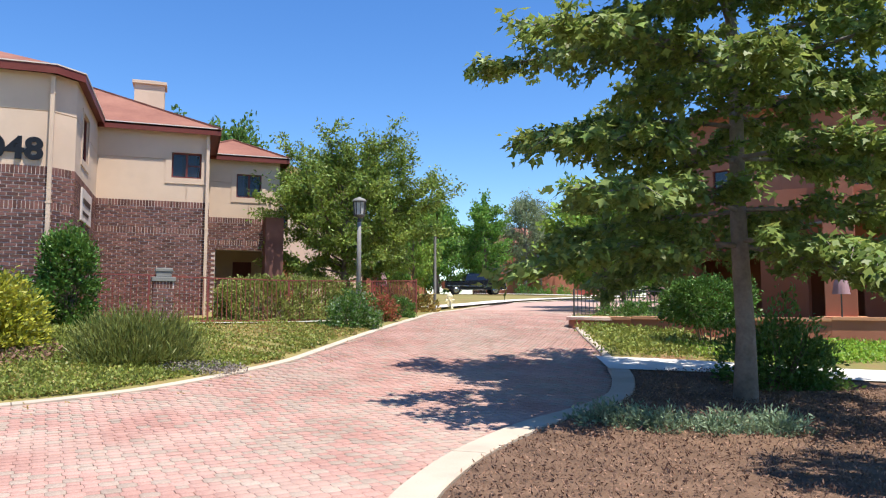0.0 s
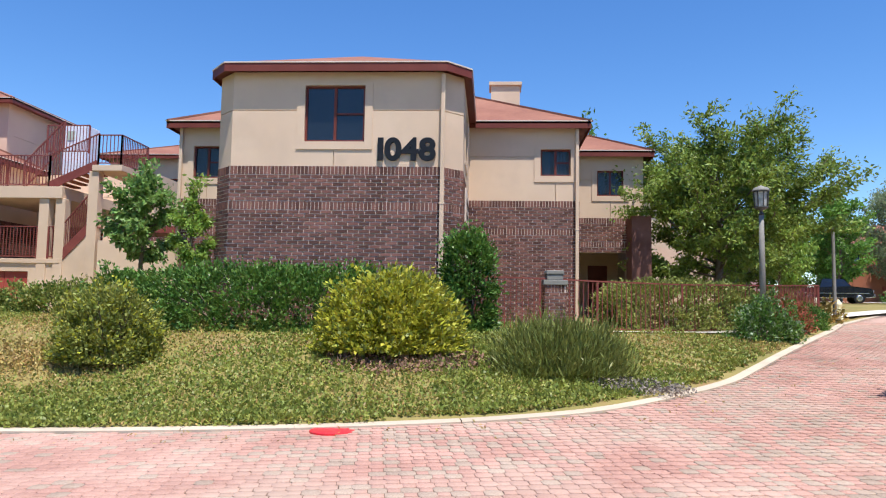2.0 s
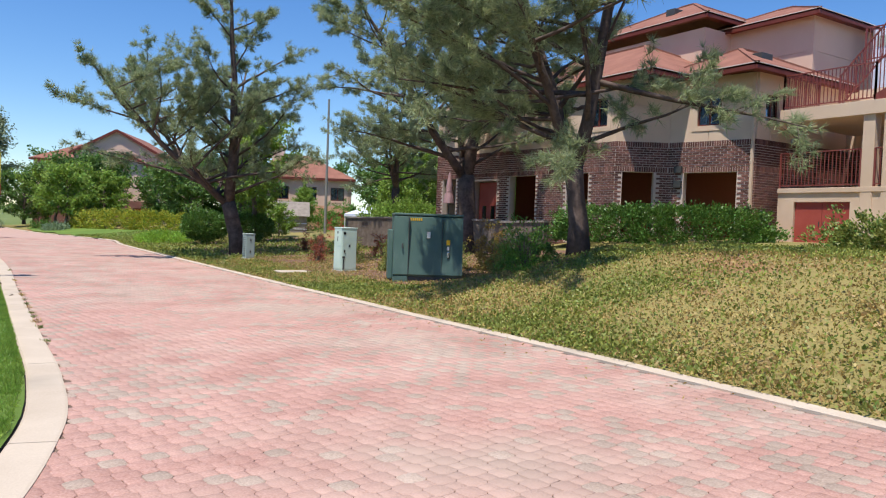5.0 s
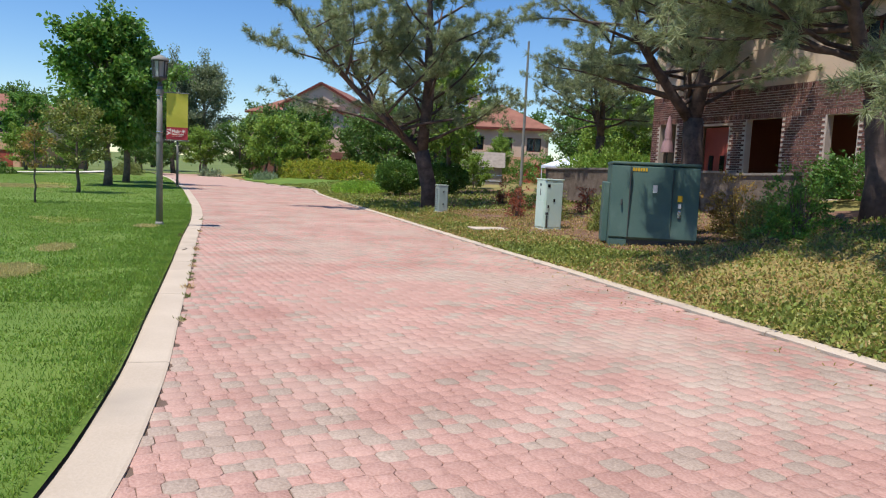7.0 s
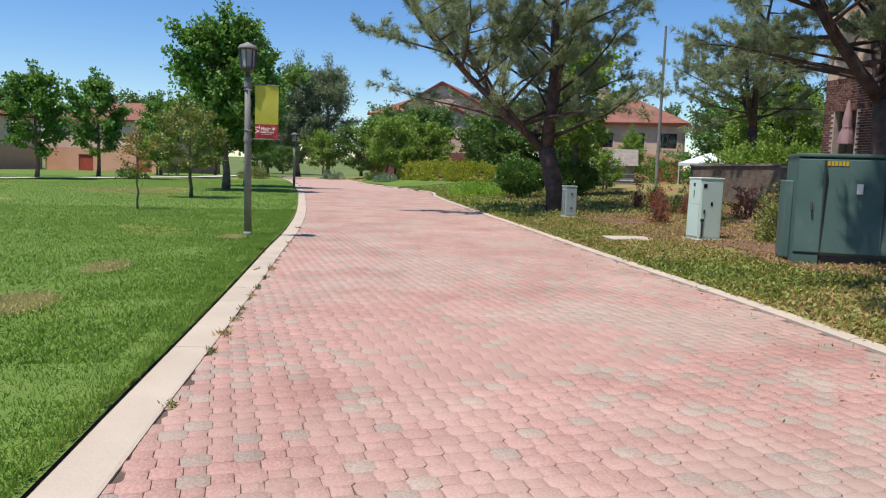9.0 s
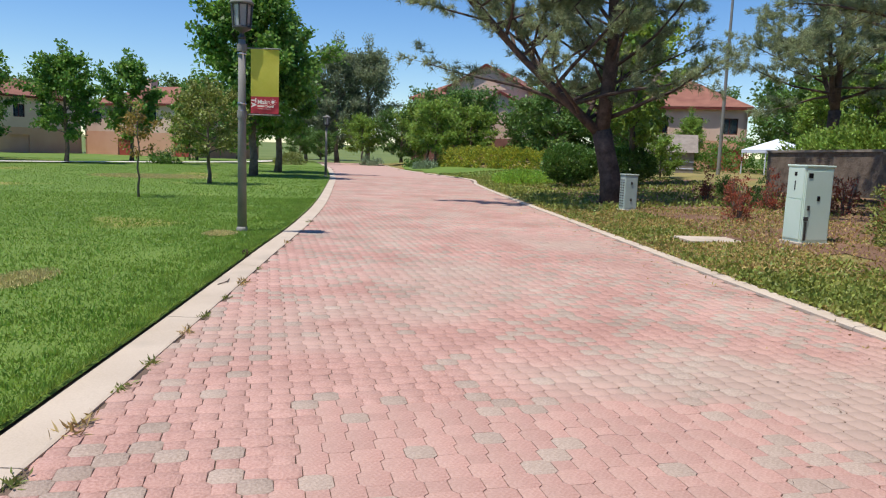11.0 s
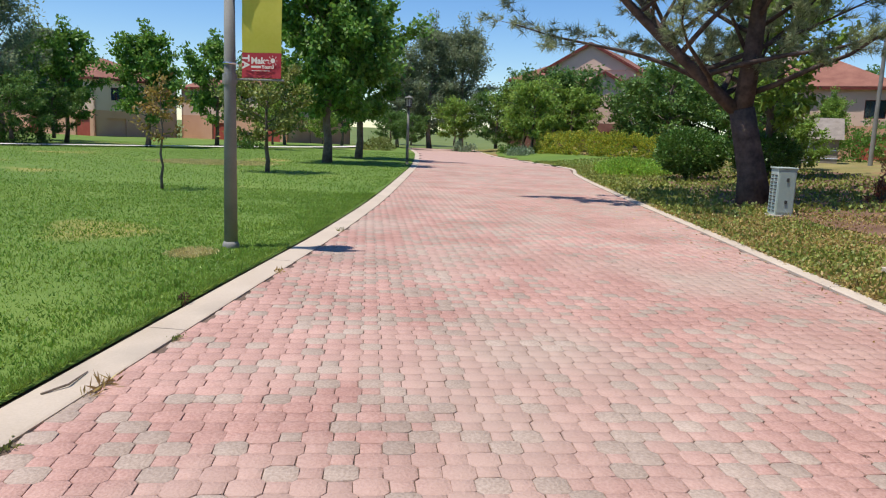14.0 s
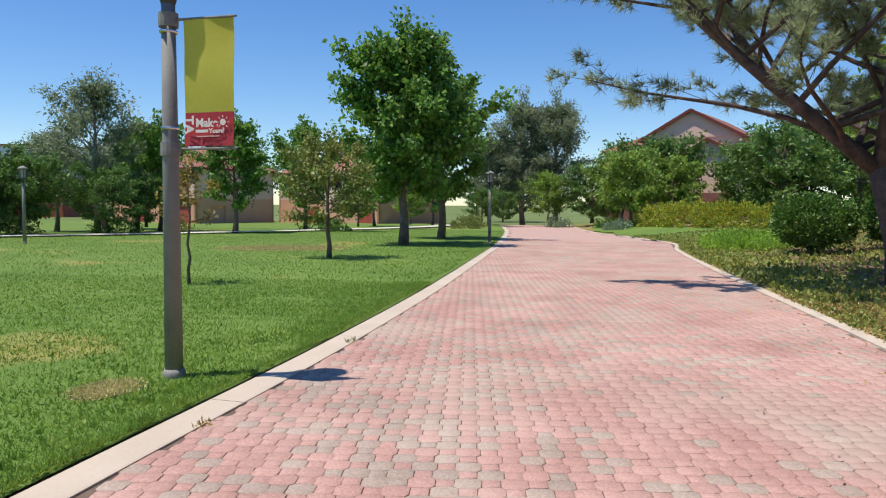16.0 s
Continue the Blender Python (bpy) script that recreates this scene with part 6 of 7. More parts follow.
strew("dry_grass", "small straw-coloured dry patch on the lawn", "straw", 2600, 215, round_spot(-22.2, 3.2, 0.75, 0.35, 0.04), 0.04, 0.010, 0.9, 0.6, "grass", "tip")
strew("dry_grass", "bare dry ring round a valve lid", "straw", 2200, 216, round_spot(-26.75, 4.25, 0.42, 0.3, 0.04), 0.04, 0.010, 0.7, 0.8, "grass", "tip")
KS = smooth_line(EDGE_S, 0.5)
KSS = sideways(KS)
lawn_near = [i for i, p in enumerate(KS) if -36 < p.x < -8]


def lawn_spot(rng):
    i = rng.choice(lawn_near)
    p = KS[i] - KSS[i] * (0.325 + 13 * rng.random() ** 2.2) + Vector((rng.uniform(-0.3, 0.3), 0))
    return (p.x, p.y, land(p.x, p.y) + 0.012) if from_edge(EDGE_S, p.x, p.y) < -0.325 else None


strew("grass", "short mown green lawn grass", "grass_blade", 300000, 205, lawn_spot, 0.04, 0.010, 1.0, 0.55, "grass", "tip")


def field_spot(rng):
    x, y = -17 - 58 * rng.random() ** 1.4, 4.8 - 30 * rng.random() ** 1.5
    if from_edge(EDGE_S, x, y) > -0.34 or noise.noise((x * 0.22, y * 0.22, 4.0)) > 0.42 + rng.random() * 0.2:
        return None
    return (x, y, land(x, y) + 0.012)


strew("grass", "mown grass across the wide lawn", "grass_blade", 150000, 212, field_spot, 0.05, 0.024, 1.0, 0.6, "grass", "tip")
strew("mulch_chips", "brown bark chips on the bed", "chip", 30000, 206,
      lambda r: (lambda x, y: (x, y, land(x, y) + 0.045 + 0.02 * r.random()) if from_edge(EDGE_E, x, y) < -0.42 else None)(r.uniform(1.5, 11), r.uniform(3, 11.5)), 0.045, 0.016, 0.15, 1.0, "mulch")
strew("fallen_leaves", "dry fallen leaves beside the edging", "cover_dry", 420, 207,
      lambda r: (lambda i, d: (KN[i].x - KNS[i].x * d, KN[i].y - KNS[i].y * d, road_z(KN[i].x, KN[i].y) + 0.012))(r.choice(near), abs(r.gauss(0, 0.5)) + 0.02), 0.05, 0.02, 0.05, 1.0, "leaves")

# ---- street furniture ----
def lamp_post(at, high, radius, label, banner=False, rz=0.0):
    T = thing("street_lamp", label, "lamp", at, rz=rz)
    part("base", Buf().lathe(0, 0, [(radius * 1.25, -0.1), (radius * 1.25, 0.05), (radius * 1.05, 0.09)], 16), "lamp_post", T, "", True)
    part("post", Buf().lathe(0, 0, [(radius, 0.05), (radius * 0.86, high * 0.5), (radius * 0.74, high - 0.72)], 16), "lamp_post", T, "rough grey concrete post", True)
    z = high - 0.72
    k = radius / 0.11
    part("neck", Buf().lathe(0, 0, [(0.085 * k, z), (0.10 * k, z + 0.04), (0.055 * k, z + 0.07), (0.06 * k, z + 0.12), (0.15, z + 0.17), (0.165, z + 0.2)], 12), "lamp_dark", T, "dark metal neck", True)
    lan = part("lantern", Buf().lathe(0, 0, [(0.125, z + 0.2), (0.155, z + 0.56)], 8), "lamp_glass", T, "frosted lantern glass")
    cage = Buf()
    for i in range(8):
        a = i * math.pi / 4
        cage.beam((0.15 * math.cos(a), 0.15 * math.sin(a), z + 0.19), (0.18 * math.cos(a), 0.18 * math.sin(a), z + 0.58), 0.022)
    for zz, r in ((z + 0.2, 0.15), (z + 0.57, 0.18)):
        for i in range(8):
            a, c = i * math.pi / 4, (i + 1) * math.pi / 4
            cage.beam((r * math.cos(a), r * math.sin(a), zz), (r * math.cos(c), r * math.sin(c), zz), 0.025)
    part("cage", cage, "lamp_dark", lan, "dark metal cage bars")
    part("cap", Buf().lathe(0, 0, [(0.20, z + 0.575), (0.20, z + 0.60), (0.16, z + 0.655), (0.05, z + 0.70), (0.02, z + 0.72)], 16), "lamp_post", T, "domed grey cap", True)
    if banner:
        bz0, bz1 = high - 1.95, high - 0.86
        for zz in (bz0 - 0.02, bz1):
            part("bracket", Buf().tube([(0.05, 0, zz), (0.12, 0.0, zz), (0.66, 0.0, zz)], [0.014, 0.012, 0.012], 8).lathe(0, 0, [(radius + 0.004, zz - 0.06), (radius + 0.006, zz - 0.02), (radius + 0.004, zz + 0.06)], 14), "lamp_post", T, "banner arm and collar")
        for zz in (bz0 + 0.03, bz0 + 0.16, bz1 - 0.1):
            part("strap", Buf().lathe(0, 0, [(radius - 0.004, zz - 0.012), (radius + 0.002, zz), (radius - 0.004, zz + 0.012)], 14), "chrome", T, "steel strap")

        def cloth(za, zb, mat, label):
            b = Buf()
            n, m = 8, 6
            for s, flip in ((0.004, False), (-0.004, True)):
                k0 = len(b.v)
                for i in range(n + 1):
                    for j in range(m + 1):
                        u, w = i / n, j / m
                        zz = za + (zb - za) * w
                        b.v.append((0.15 + 0.48 * u, s + 0.010 * math.sin(u * 5 + zz * 3) + 0.006 * math.sin(zz * 9), zz))
                for i in range(n):
                    for j in range(m):
                        a = k0 + i * (m + 1) + j
                        f = (a, a + m + 1, a + m + 2, a + 1)
                        b.f.append(f if flip else tuple(reversed(f)))
            return part("banner", b, mat, T, label, True)
        cloth(bz0 + 0.29, bz1 - 0.01, "banner_lime", "faded lime green cloth banner")
        low = cloth(bz0, bz0 + 0.29, "banner_red", "red foot of the banner with white writing")
        letters("lettering", "Make", 0.10, 0.001, pose(0.27, -0.022, bz0 + 0.165, 90, 0, 0), "banner_white", low, "white script word")
        bars = Buf().box(0.27, -0.024, bz0 + 0.115, 0.39, -0.021, bz0 + 0.14).box(0.28, -0.024, bz0 + 0.08, 0.50, -0.021, bz0 + 0.086)
        letters("lettering", "Yours!", 0.055, 0.001, pose(0.40, -0.022, bz0 + 0.11, 90, 0, 0), "banner_white", low, "white script word")
        part("lettering", bars, "banner_white", low, "white lettering bars")
        s = Buf()
        for i in range(16):
            a, c = i * math.pi / 8, (i + 1) * math.pi / 8
            s.add([(0.535, -0.0235, bz0 + 0.2), (0.535 + 0.028 * math.cos(a), -0.0235, bz0 + 0.2 + 0.028 * math.sin(a)), (0.535 + 0.028 * math.cos(c), -0.0235, bz0 + 0.2 + 0.028 * math.sin(c))], [(0, 1, 2)])
        for i in range(8):
            a = i * math.pi / 4
            s.beam((0.535 + 0.04 * math.cos(a), -0.022, bz0 + 0.2 + 0.04 * math.sin(a)), (0.535 + 0.06 * math.cos(a), -0.022, bz0 + 0.2 + 0.06 * math.sin(a)), 0.005)
        part("emblem", s, "banner_white", low, "white sunburst shape")
        letters("lettering", "TA", 0.12, 0.001, pose(0.165, -0.022, bz0 + 0.26, 90, 90, 0), "banner_white", low, "white sideways letter")
    return T


lamp_post((-27.35, 4.5, land(-27.35, 4.5)), 4.0, 0.08, "tall grey concrete lamp post with a lime banner on the lawn", True, 86)
lamp_post((4.6, 20.05, land(4.6, 20.05)), 3.5, 0.075, "grey lamp post with a caged lantern behind roses")
lamp_post((-54.3, 3.75, land(-54.3, 3.75)), 3.3, 0.075, "grey lamp post at the lawn's edge")
lamp_post((-48.5, -15.4, land(-48.5, -15.4)), 3.3, 0.075, "grey lamp post across the lawn")
lamp_post((-66.0, -14.5, land(-66, -14.5)), 3.3, 0.075, "grey lamp post before the far houses")

# transformer cabinet
def cabinet(at, rz):
    T = thing("transformer_cabinet", "large dull green steel transformer cabinet on a pad", "cabinet", at, rz=rz)
    part("pad", Buf().chamfer(-1.05, -0.95, -0.25, 1.05, 0.85, 0.06, 0.015), "concrete", T, "pale concrete pad")
    part("plinth", Buf().box(-0.52, -0.74, 0.06, 0.90, 0.70, 0.27), "lamp_dark", T, "dark recessed foot")
    part("corner_post", Buf().chamfer(-0.93, -0.785, 0.06, -0.54, 0.70, 0.28, 0.012), "cabinet_green", T, "solid corner of the hood down to the pad")
    part("seam", Buf().box(-0.545, -0.815, 0.3, -0.53, -0.70, 1.6), "lamp_dark", T, "dark door seam")
    part("seam", Buf().box(0.36, -0.802, 0.32, 0.366, -0.70, 1.58), "lamp_dark", T, "thin panel seam")
    part("padlock", Buf().chamfer(0.50, -0.80, 0.70, 0.57, -0.76, 0.84, 0.01), "chrome", T, "steel padlock")
    b = Buf()
    prof = [(-0.72, 0.26), (-0.80, 0.32), (-0.70, 1.60), (-0.55, 1.665), (0.72, 1.64), (0.75, 0.26)]
    for s, x in ((1, -0.93), (-1, 0.93)):
        b.v.extend([(x, y, z) for y, z in prof])
    n = len(prof)
    b.f.extend([(i, (i + 1) % n, n + (i + 1) % n, n + i) for i in range(n)] + [tuple(reversed(range(n))), tuple(range(n, 2 * n))])
    part("body", b, "cabinet_green", T, "dull green painted steel hood")
    part("lid", Buf().chamfer(-0.945, -0.70, 1.635, 0.945, 0.76, 1.685, 0.015), "cabinet_green", T, "overhanging lid")
    part("side_box", Buf().chamfer(-1.06, -0.3, 0.18, -0.932, 0.5, 1.30, 0.02), "cabinet_green", T, "narrow side housing")
    part("hinge", Buf().tube([(-0.70, -0.80, 0.9), (-0.70, -0.77, 1.0)], [0.02, 0.02], 8), "lamp_dark", T)
    part("label_plate", Buf().box(-0.045, -0.772, 1.14, 0.045, -0.742, 1.28), "label_white", T, "small white notice")
    part("label_plate", Buf().box(0.48, -0.783, 1.0, 0.58, -0.752, 1.11), "label_yellow", T, "small yellow warning label")
    part("label_plate", Buf().box(0.50, -0.788, 0.88, 0.56, -0.762, 0.96), "label_white", T, "small pale label")
    for i in range(6):
        part("label_plate", Buf().box(-0.50 + i * 0.055, -0.715, 1.52, -0.462 + i * 0.055, -0.68, 1.58), "label_yellow", T, "yellow stencilled figure plate")
    return T


cabinet((-23.15, 15.2, land(-22.7, 14.9) - 0.2), 64).scale = (1.0, 1.0, 1.2)


def pedestal(at, rz, w, d, h, mat, label, louvres=False):
    T = thing("utility_pedestal", label, "cabinet", at, rz=rz)
    part("foot", Buf().chamfer(-w / 2 - 0.04, -d / 2 - 0.04, -0.15, w / 2 + 0.04, d / 2 + 0.04, 0.05, 0.01), "concrete", T, "small concrete foot")
    part("body", Buf().chamfer(-w / 2, -d / 2, 0.04, w / 2, d / 2, h - 0.03, 0.012), mat, T)
    part("lid", Buf().chamfer(-w / 2 - 0.02, -d / 2 - 0.02, h - 0.035, w / 2 + 0.02, d / 2 + 0.02, h, 0.012), mat, T)
    if louvres:
        part("door", Buf().chamfer(-w / 2 + 0.02, -d / 2 - 0.01, 0.1, w / 2 - 0.02, -d / 2 + 0.005, h - 0.08, 0.005), mat, T)
        for z in (0.28, 0.72):
            part("hinge", Buf().chamfer(-0.02, -d / 2 - 0.024, h * z, 0.03, -d / 2 - 0.008, h * z + 0.07, 0.004), "lamp_dark", T)
        lv = Buf()
        for i in range(11):
            for y in (-d * 0.22, d * 0.22):
                lv.beam((-w / 2 - 0.005, y - d * 0.14, h * 0.14 + i * h * 0.07), (-w / 2 - 0.005, y + d * 0.14, h * 0.14 + i * h * 0.07), 0.014, 0.02)
        part("louvres", lv, "lamp_dark", T, "dark louvre slots", kind="stuff")
    else:
        part("door", Buf().chamfer(-w / 2 + 0.02, -d / 2 - 0.014, 0.1, w / 2 - 0.02, -d / 2 + 0.005, h - 0.1, 0.006), mat, T)
        part("side_door", Buf().chamfer(-w / 2 - 0.012, -d / 2 + 0.02, h * 0.58, -w / 2 + 0.005, d / 2 - 0.02, h - 0.06, 0.005), mat, T, "upper side panel")
        part("side_door", Buf().chamfer(-w / 2 - 0.018, -d / 2 + 0.02, 0.1, -w / 2 + 0.005, d / 2 - 0.02, h * 0.57, 0.005), mat, T, "lower side panel")
        part("label_plate", Buf().box(-w / 2 - 0.016, -0.03, h * 0.86, -w / 2 - 0.011, 0.04, h * 0.91), "number_black", T, "small dark mark")
        part("label_plate", Buf().box(-w / 2 - 0.015, -0.01, h * 0.68, -w / 2 - 0.011, 0.02, h * 0.8), "number_black", T, "small dark mark")
        for k0, k1, z0, z1 in ((0.42, 0.34, 0.06, 0.30), (0.46, 0.30, 0.31, 0.36), (0.36, 0.28, 0.44, 0.50)):
            part("latch", Buf().chamfer(-w * k0, -d / 2 - 0.03, h * z0, -w * k1, -d / 2 - 0.014, h * z1, 0.005), "lamp_dark", T, "dark metal latch")
        part("label_plate", Buf().box(-w * 0.4, -d / 2 - 0.02, h * 0.84, -w * 0.25, -d / 2 - 0.012, h * 0.9), "number_black", T, "small dark mark")
        part("label_plate", Buf().box(-0.02, -d / 2 - 0.02, h * 0.56, 0.03, -d / 2 - 0.0135, h * 0.62), "number_black", T, "small dark mark")
    return T


pedestal((-26.6, 14.35, land(-26.6, 14.35)), 93, 0.52, 0.5, 1.38, "cabinet_pale", "pale mint-green upright utility cabinet")
pedestal((-33.75, 13.55, land(-33.75, 13.55)), 93, 0.36, 0.36, 1.0, "cabinet_grey", "small grey-green louvred utility box", True)
solid("valve_cover", Buf().chamfer(-27.75, 12.45, land(-27.3, 12.9) - 0.15, -26.95, 13.55, land(-27.3, 12.9) + 0.045, 0.012), "concrete", "pale concrete lid set in the bank", "cover")
b = Buf().lathe(-3.54, 10.72, [(0.26, road_z(-3.54, 10.7) - 0.02), (0.26, road_z(-3.54, 10.7) + 0.006), (0.24, road_z(-3.54, 10.7) + 0.011)], 24)
solid("red_marker", b, "marker_red", "flat bright red disc on the paving", "marker")
b = Buf()
for p in ((-26.65, 4.25), ):
    b.chamfer(p[0] - 0.13, p[1] - 0.1, land(*p) - 0.05, p[0] + 0.13, p[1] + 0.1, land(*p) + 0.03, 0.008)
solid("valve_cover", b, "lamp_post", "small concrete valve lid in the grass", "cover")

# pine cone at the lawn's edge
b = Buf()
rng = random.Random(5)
for i in range(60):
    h = i / 60
    r = 0.055 * math.sin(math.pi * (0.15 + 0.8 * h)) + 0.008
    a = i * 2.4
    c = Vector((r * math.cos(a), r * math.sin(a), 0.015 + 0.10 * h))
    o = Vector((math.cos(a), math.sin(a), 0.5)) * 0.026
    s = Vector((-math.sin(a), math.cos(a), 0)) * 0.016
    b.add([c - s * 0.5, c + s * 0.5, c + o + s, c + o - s, c + o * 0.8 - Vector((0, 0, 0.01))], [(0, 1, 2, 3), (3, 2, 4)])
b.turn(pose(-24.55, 5.13, road_z(-24.55, 5.13) + 0.035, 70, 10, 0) @ Matrix.Scale(0.8, 4))
solid("pine_cone", b, "cone_brown", "brown open pine cone on the edging", "pine cone")


# weeds in the joint beside the broad edging
def weed(x, y, seed, size, material):
    rs = np.random.RandomState(seed)
    T = thing("weed", "small dry green weed in the paving joint", "weed", (x, y, road_z(x, y)), "weeds beside the edging")
    n = 46
    pos = rs.normal(0, 1, (n, 3)) * np.array([[size * 0.5, 0.022, 0]]) + np.array([[0, 0, 0.002]])
    v, f = sprinkle(rs, pos, np.tile(np.array([[0, 0, 0.5]]), (n, 1)), size * 0.5, 0.014, 0.15, 0.9)
    v[:, 2] = np.maximum(v[:, 2], 0.002)
    ob = new("leaves", array_mesh("leaves", v, f, material))
    ob.parent = T


for i, (x, size) in enumerate(((-17.5, 0.12), (-18.15, 0.17), (-18.8, 0.10), (-19.35, 0.11), (-20.25, 0.13), (-20.85, 0.10), (-21.7, 0.08), (-22.55, 0.18), (-16.1, 0.08), (-23.6, 0.07), (-26.2, 0.1), (-29.5, 0.12))):
    weed(x, 5.425, 500 + i, size, "cover_dry" if i % 3 == 1 else "leaf_rosemary")
twig = Buf().tube([(-22.35, 5.2, road_z(-22.35, 5.2) + 0.022), (-22.5, 5.27, road_z(-22.5, 5.27) + 0.03), (-22.75, 5.24, road_z(-22.75, 5.24) + 0.022)], [0.006, 0.007, 0.004], 5)
solid("twig", twig, "bark", "thin dry twig lying on the edging", "twig")

# railings and pier before the brick house
F1 = thing("garden_railing", "dark red steel railing along the footpath", "fence", (0, 0, 0))
line = [(-2.1, 17.6), (-0.75, 17.75), (0.55, 18.6), (2.6, 19.5), (5.2, 20.9), (7.4, 23.6)]
for a, c in zip(line, line[1:]):
    railing(F1, (a[0], a[1], land(*a) - 0.02), (c[0], c[1], land(*c) - 0.02), 1.12, 0.12, 0.018, 0.045, first=a == line[0])
PR = thing("gate_pier", "square dark brick pier with a grey concrete cap", "pier", (-0.45, 17.95, land(-0.45, 17.95) - 0.05), rz=4)
PR.scale = (0.85, 0.85, 0.85)
part("core", Buf().box(-0.26, -0.26, -0.3, 0.26, 0.26, 1.2), "mortar", PR)
for a, c in (((-0.26, -0.26), (0.26, -0.26)), ((0.26, -0.26), (0.26, 0.26)), ((-0.26, 0.26), (-0.26, -0.26)), ((0.26, 0.26), (-0.26, 0.26))):
    brickwork(PR, a, c, -0.2, 1.2, (), (1.2,))
part("cap", Buf().chamfer(-0.3, -0.3, 1.2, 0.3, 0.3, 1.32, 0.015).chamfer(-0.2, -0.2, 1.32, 0.2, 0.2, 1.46, 0.02).chamfer(-0.22, -0.22, 1.46, 0.22, 0.22, 1.56, 0.02), "lamp_post", PR, "stepped grey concrete cap")
b = Buf()
lp = smooth_line([(-2.4, 17.2), (-0.6, 17.3), (1.2, 18.3), (3.2, 19.2), (4.9, 20.0)], 0.4)
for e, s in zip(lp, sideways(lp)):
    for w in (0.0, 0.9):
        p = e + s * w
        b.v.append((p.x, p.y, land(*e) + 0.06))
for i in range(len(lp) - 1):
    b.f.append((2 * i, 2 * i + 2, 2 * i + 3, 2 * i + 1))
solid("pavement_house", b, "sidewalk", "pale concrete walk behind the railing", "pavement", kind="structure")

# east side: railing, low wall, house
F2 = thing("gate_railing", "dark steel railing beside the road", "fence", (0, 0, 0))
for a, c in (((11.9, 20.9), (13.6, 20.2)), ((13.6, 20.2), (15.4, 19.6))):
    railing(F2, (a[0], a[1], land(*a) - 0.02), (c[0], c[1], land(*c) - 0.02), 0.95, 0.12, 0.02, 0.04, mat="lamp_dark", first=a[0] < 12)
LW = thing("low_wall", "low terracotta garden wall with an orange coping", "wall", (0, 0, 0))
pts = [(10.9, 18.0), (11.6, 17.2), (13.2, 15.9), (15.6, 14.4), (21, 11.5)]
cb, wb = Buf(), Buf()
for a, c in zip(pts, pts[1:]):
    wb.beam((*a, 0.75), (*c, 0.72), 0.3, 0.85)
    cb.beam((*a, 1.2), (*c, 1.17), 0.4, 0.08)
part("body", wb, "stucco_terracotta", LW)
part("coping", cb, "stucco_orange", LW, "orange flat coping")
PIER = thing("planter_pier", "low terracotta pier with a flat cap", "pier", (11.1, 18.3, 0.9))
part("body", Buf().lathe(0, 0, [(0.75, -0.4), (0.75, 0.22)], 20), "stucco_terracotta", PIER, "", True)
part("cap", Buf().lathe(0, 0, [(0.82, 0.22), (0.82, 0.30), (0.78, 0.32)], 20), "stucco_pink", PIER, "pale round cap")

H4 = thing("terracotta_house", "terracotta stucco house in deep shade", "building", (0, 0, 0))
w = Buf()
for a, c, hs in (((27, 31), (19.8, 25.6), [(2, 4, 1.0, 3.2)]), ((19.8, 25.6), (21.2, 21.5), [(0.6, 3.4, 1.0, 3.4)]), ((21.2, 21.5), (25.0, 15.0), [(0.8, 2.6, 1.0, 3.4), (4.4, 6.4, 1.0, 3.4)]), ((25.0, 15.0), (29, 10), [])):
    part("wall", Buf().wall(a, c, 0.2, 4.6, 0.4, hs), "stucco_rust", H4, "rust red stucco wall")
    # pale upper storey in the dark terracotta, its shade put into the colour
    part("wall", Buf().wall(a, c, 4.601, 9.2, 0.4, [(1.5, 2.8, 5.6, 7.0)]), "stucco_terracotta", H4, "upper wall, pale stucco darkened to terracotta for shade")
    window(H4, a, c, 1.5, 2.8, 5.6, 7.0, "slider", False, "stucco_terracotta")
for x, y in ((19.6, 17.6), (22.3, 14.6)):
    part("pillar", Buf().chamfer(x - 0.45, y - 0.45, 0.3, x + 0.45, y + 0.45, 6.6, 0.02).turn(Matrix.Translation((x, y, 0)) @ Matrix.Rotation(radians(-49), 4, 'Z') @ Matrix.Translation((-x, -y, 0))), "stucco_terracotta", H4, "sunlit terracotta pillar")
    part("pillar_base", Buf().chamfer(x - 0.7, y - 0.7, 0.3, x + 0.7, y + 0.7, 1.2, 0.03).turn(Matrix.Translation((x, y, 0)) @ Matrix.Rotation(radians(-49), 4, 'Z') @ Matrix.Translation((-x, -y, 0))), "stucco_orange", H4)
part("roof", Buf().add([(19.0, 26.4, 9.1), (20.4, 21.2, 9.1), (24.2, 14.4, 9.1), (29.0, 8.8, 9.1), (36, 16, 11.0), (30, 30, 11.0),
                        (19.0, 26.4, 9.3), (20.4, 21.2, 9.3), (24.2, 14.4, 9.3), (29.0, 8.8, 9.3), (36, 16, 11.2), (30, 30, 11.2)],
                       [(0, 1, 5), (1, 2, 4, 5), (2, 3, 4), (11, 7, 6), (11, 10, 8, 7), (10, 9, 8), (0, 6, 7, 1), (1, 7, 8, 2), (2, 8, 9, 3)]), "roof", H4)
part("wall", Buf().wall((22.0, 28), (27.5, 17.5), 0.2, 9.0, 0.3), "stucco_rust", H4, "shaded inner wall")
part("floor", Buf().box(21.6, 16.0, 4.5, 30, 26, 4.58), "wood_grey", H4)
# balcony in the same darkened tone, shade included in the colour
part("balcony_wall", Buf().wall((18.6, 19.2), (24.0, 12.4), 4.4, 5.4, 0.3), "stucco_terracotta", H4, "balcony front")
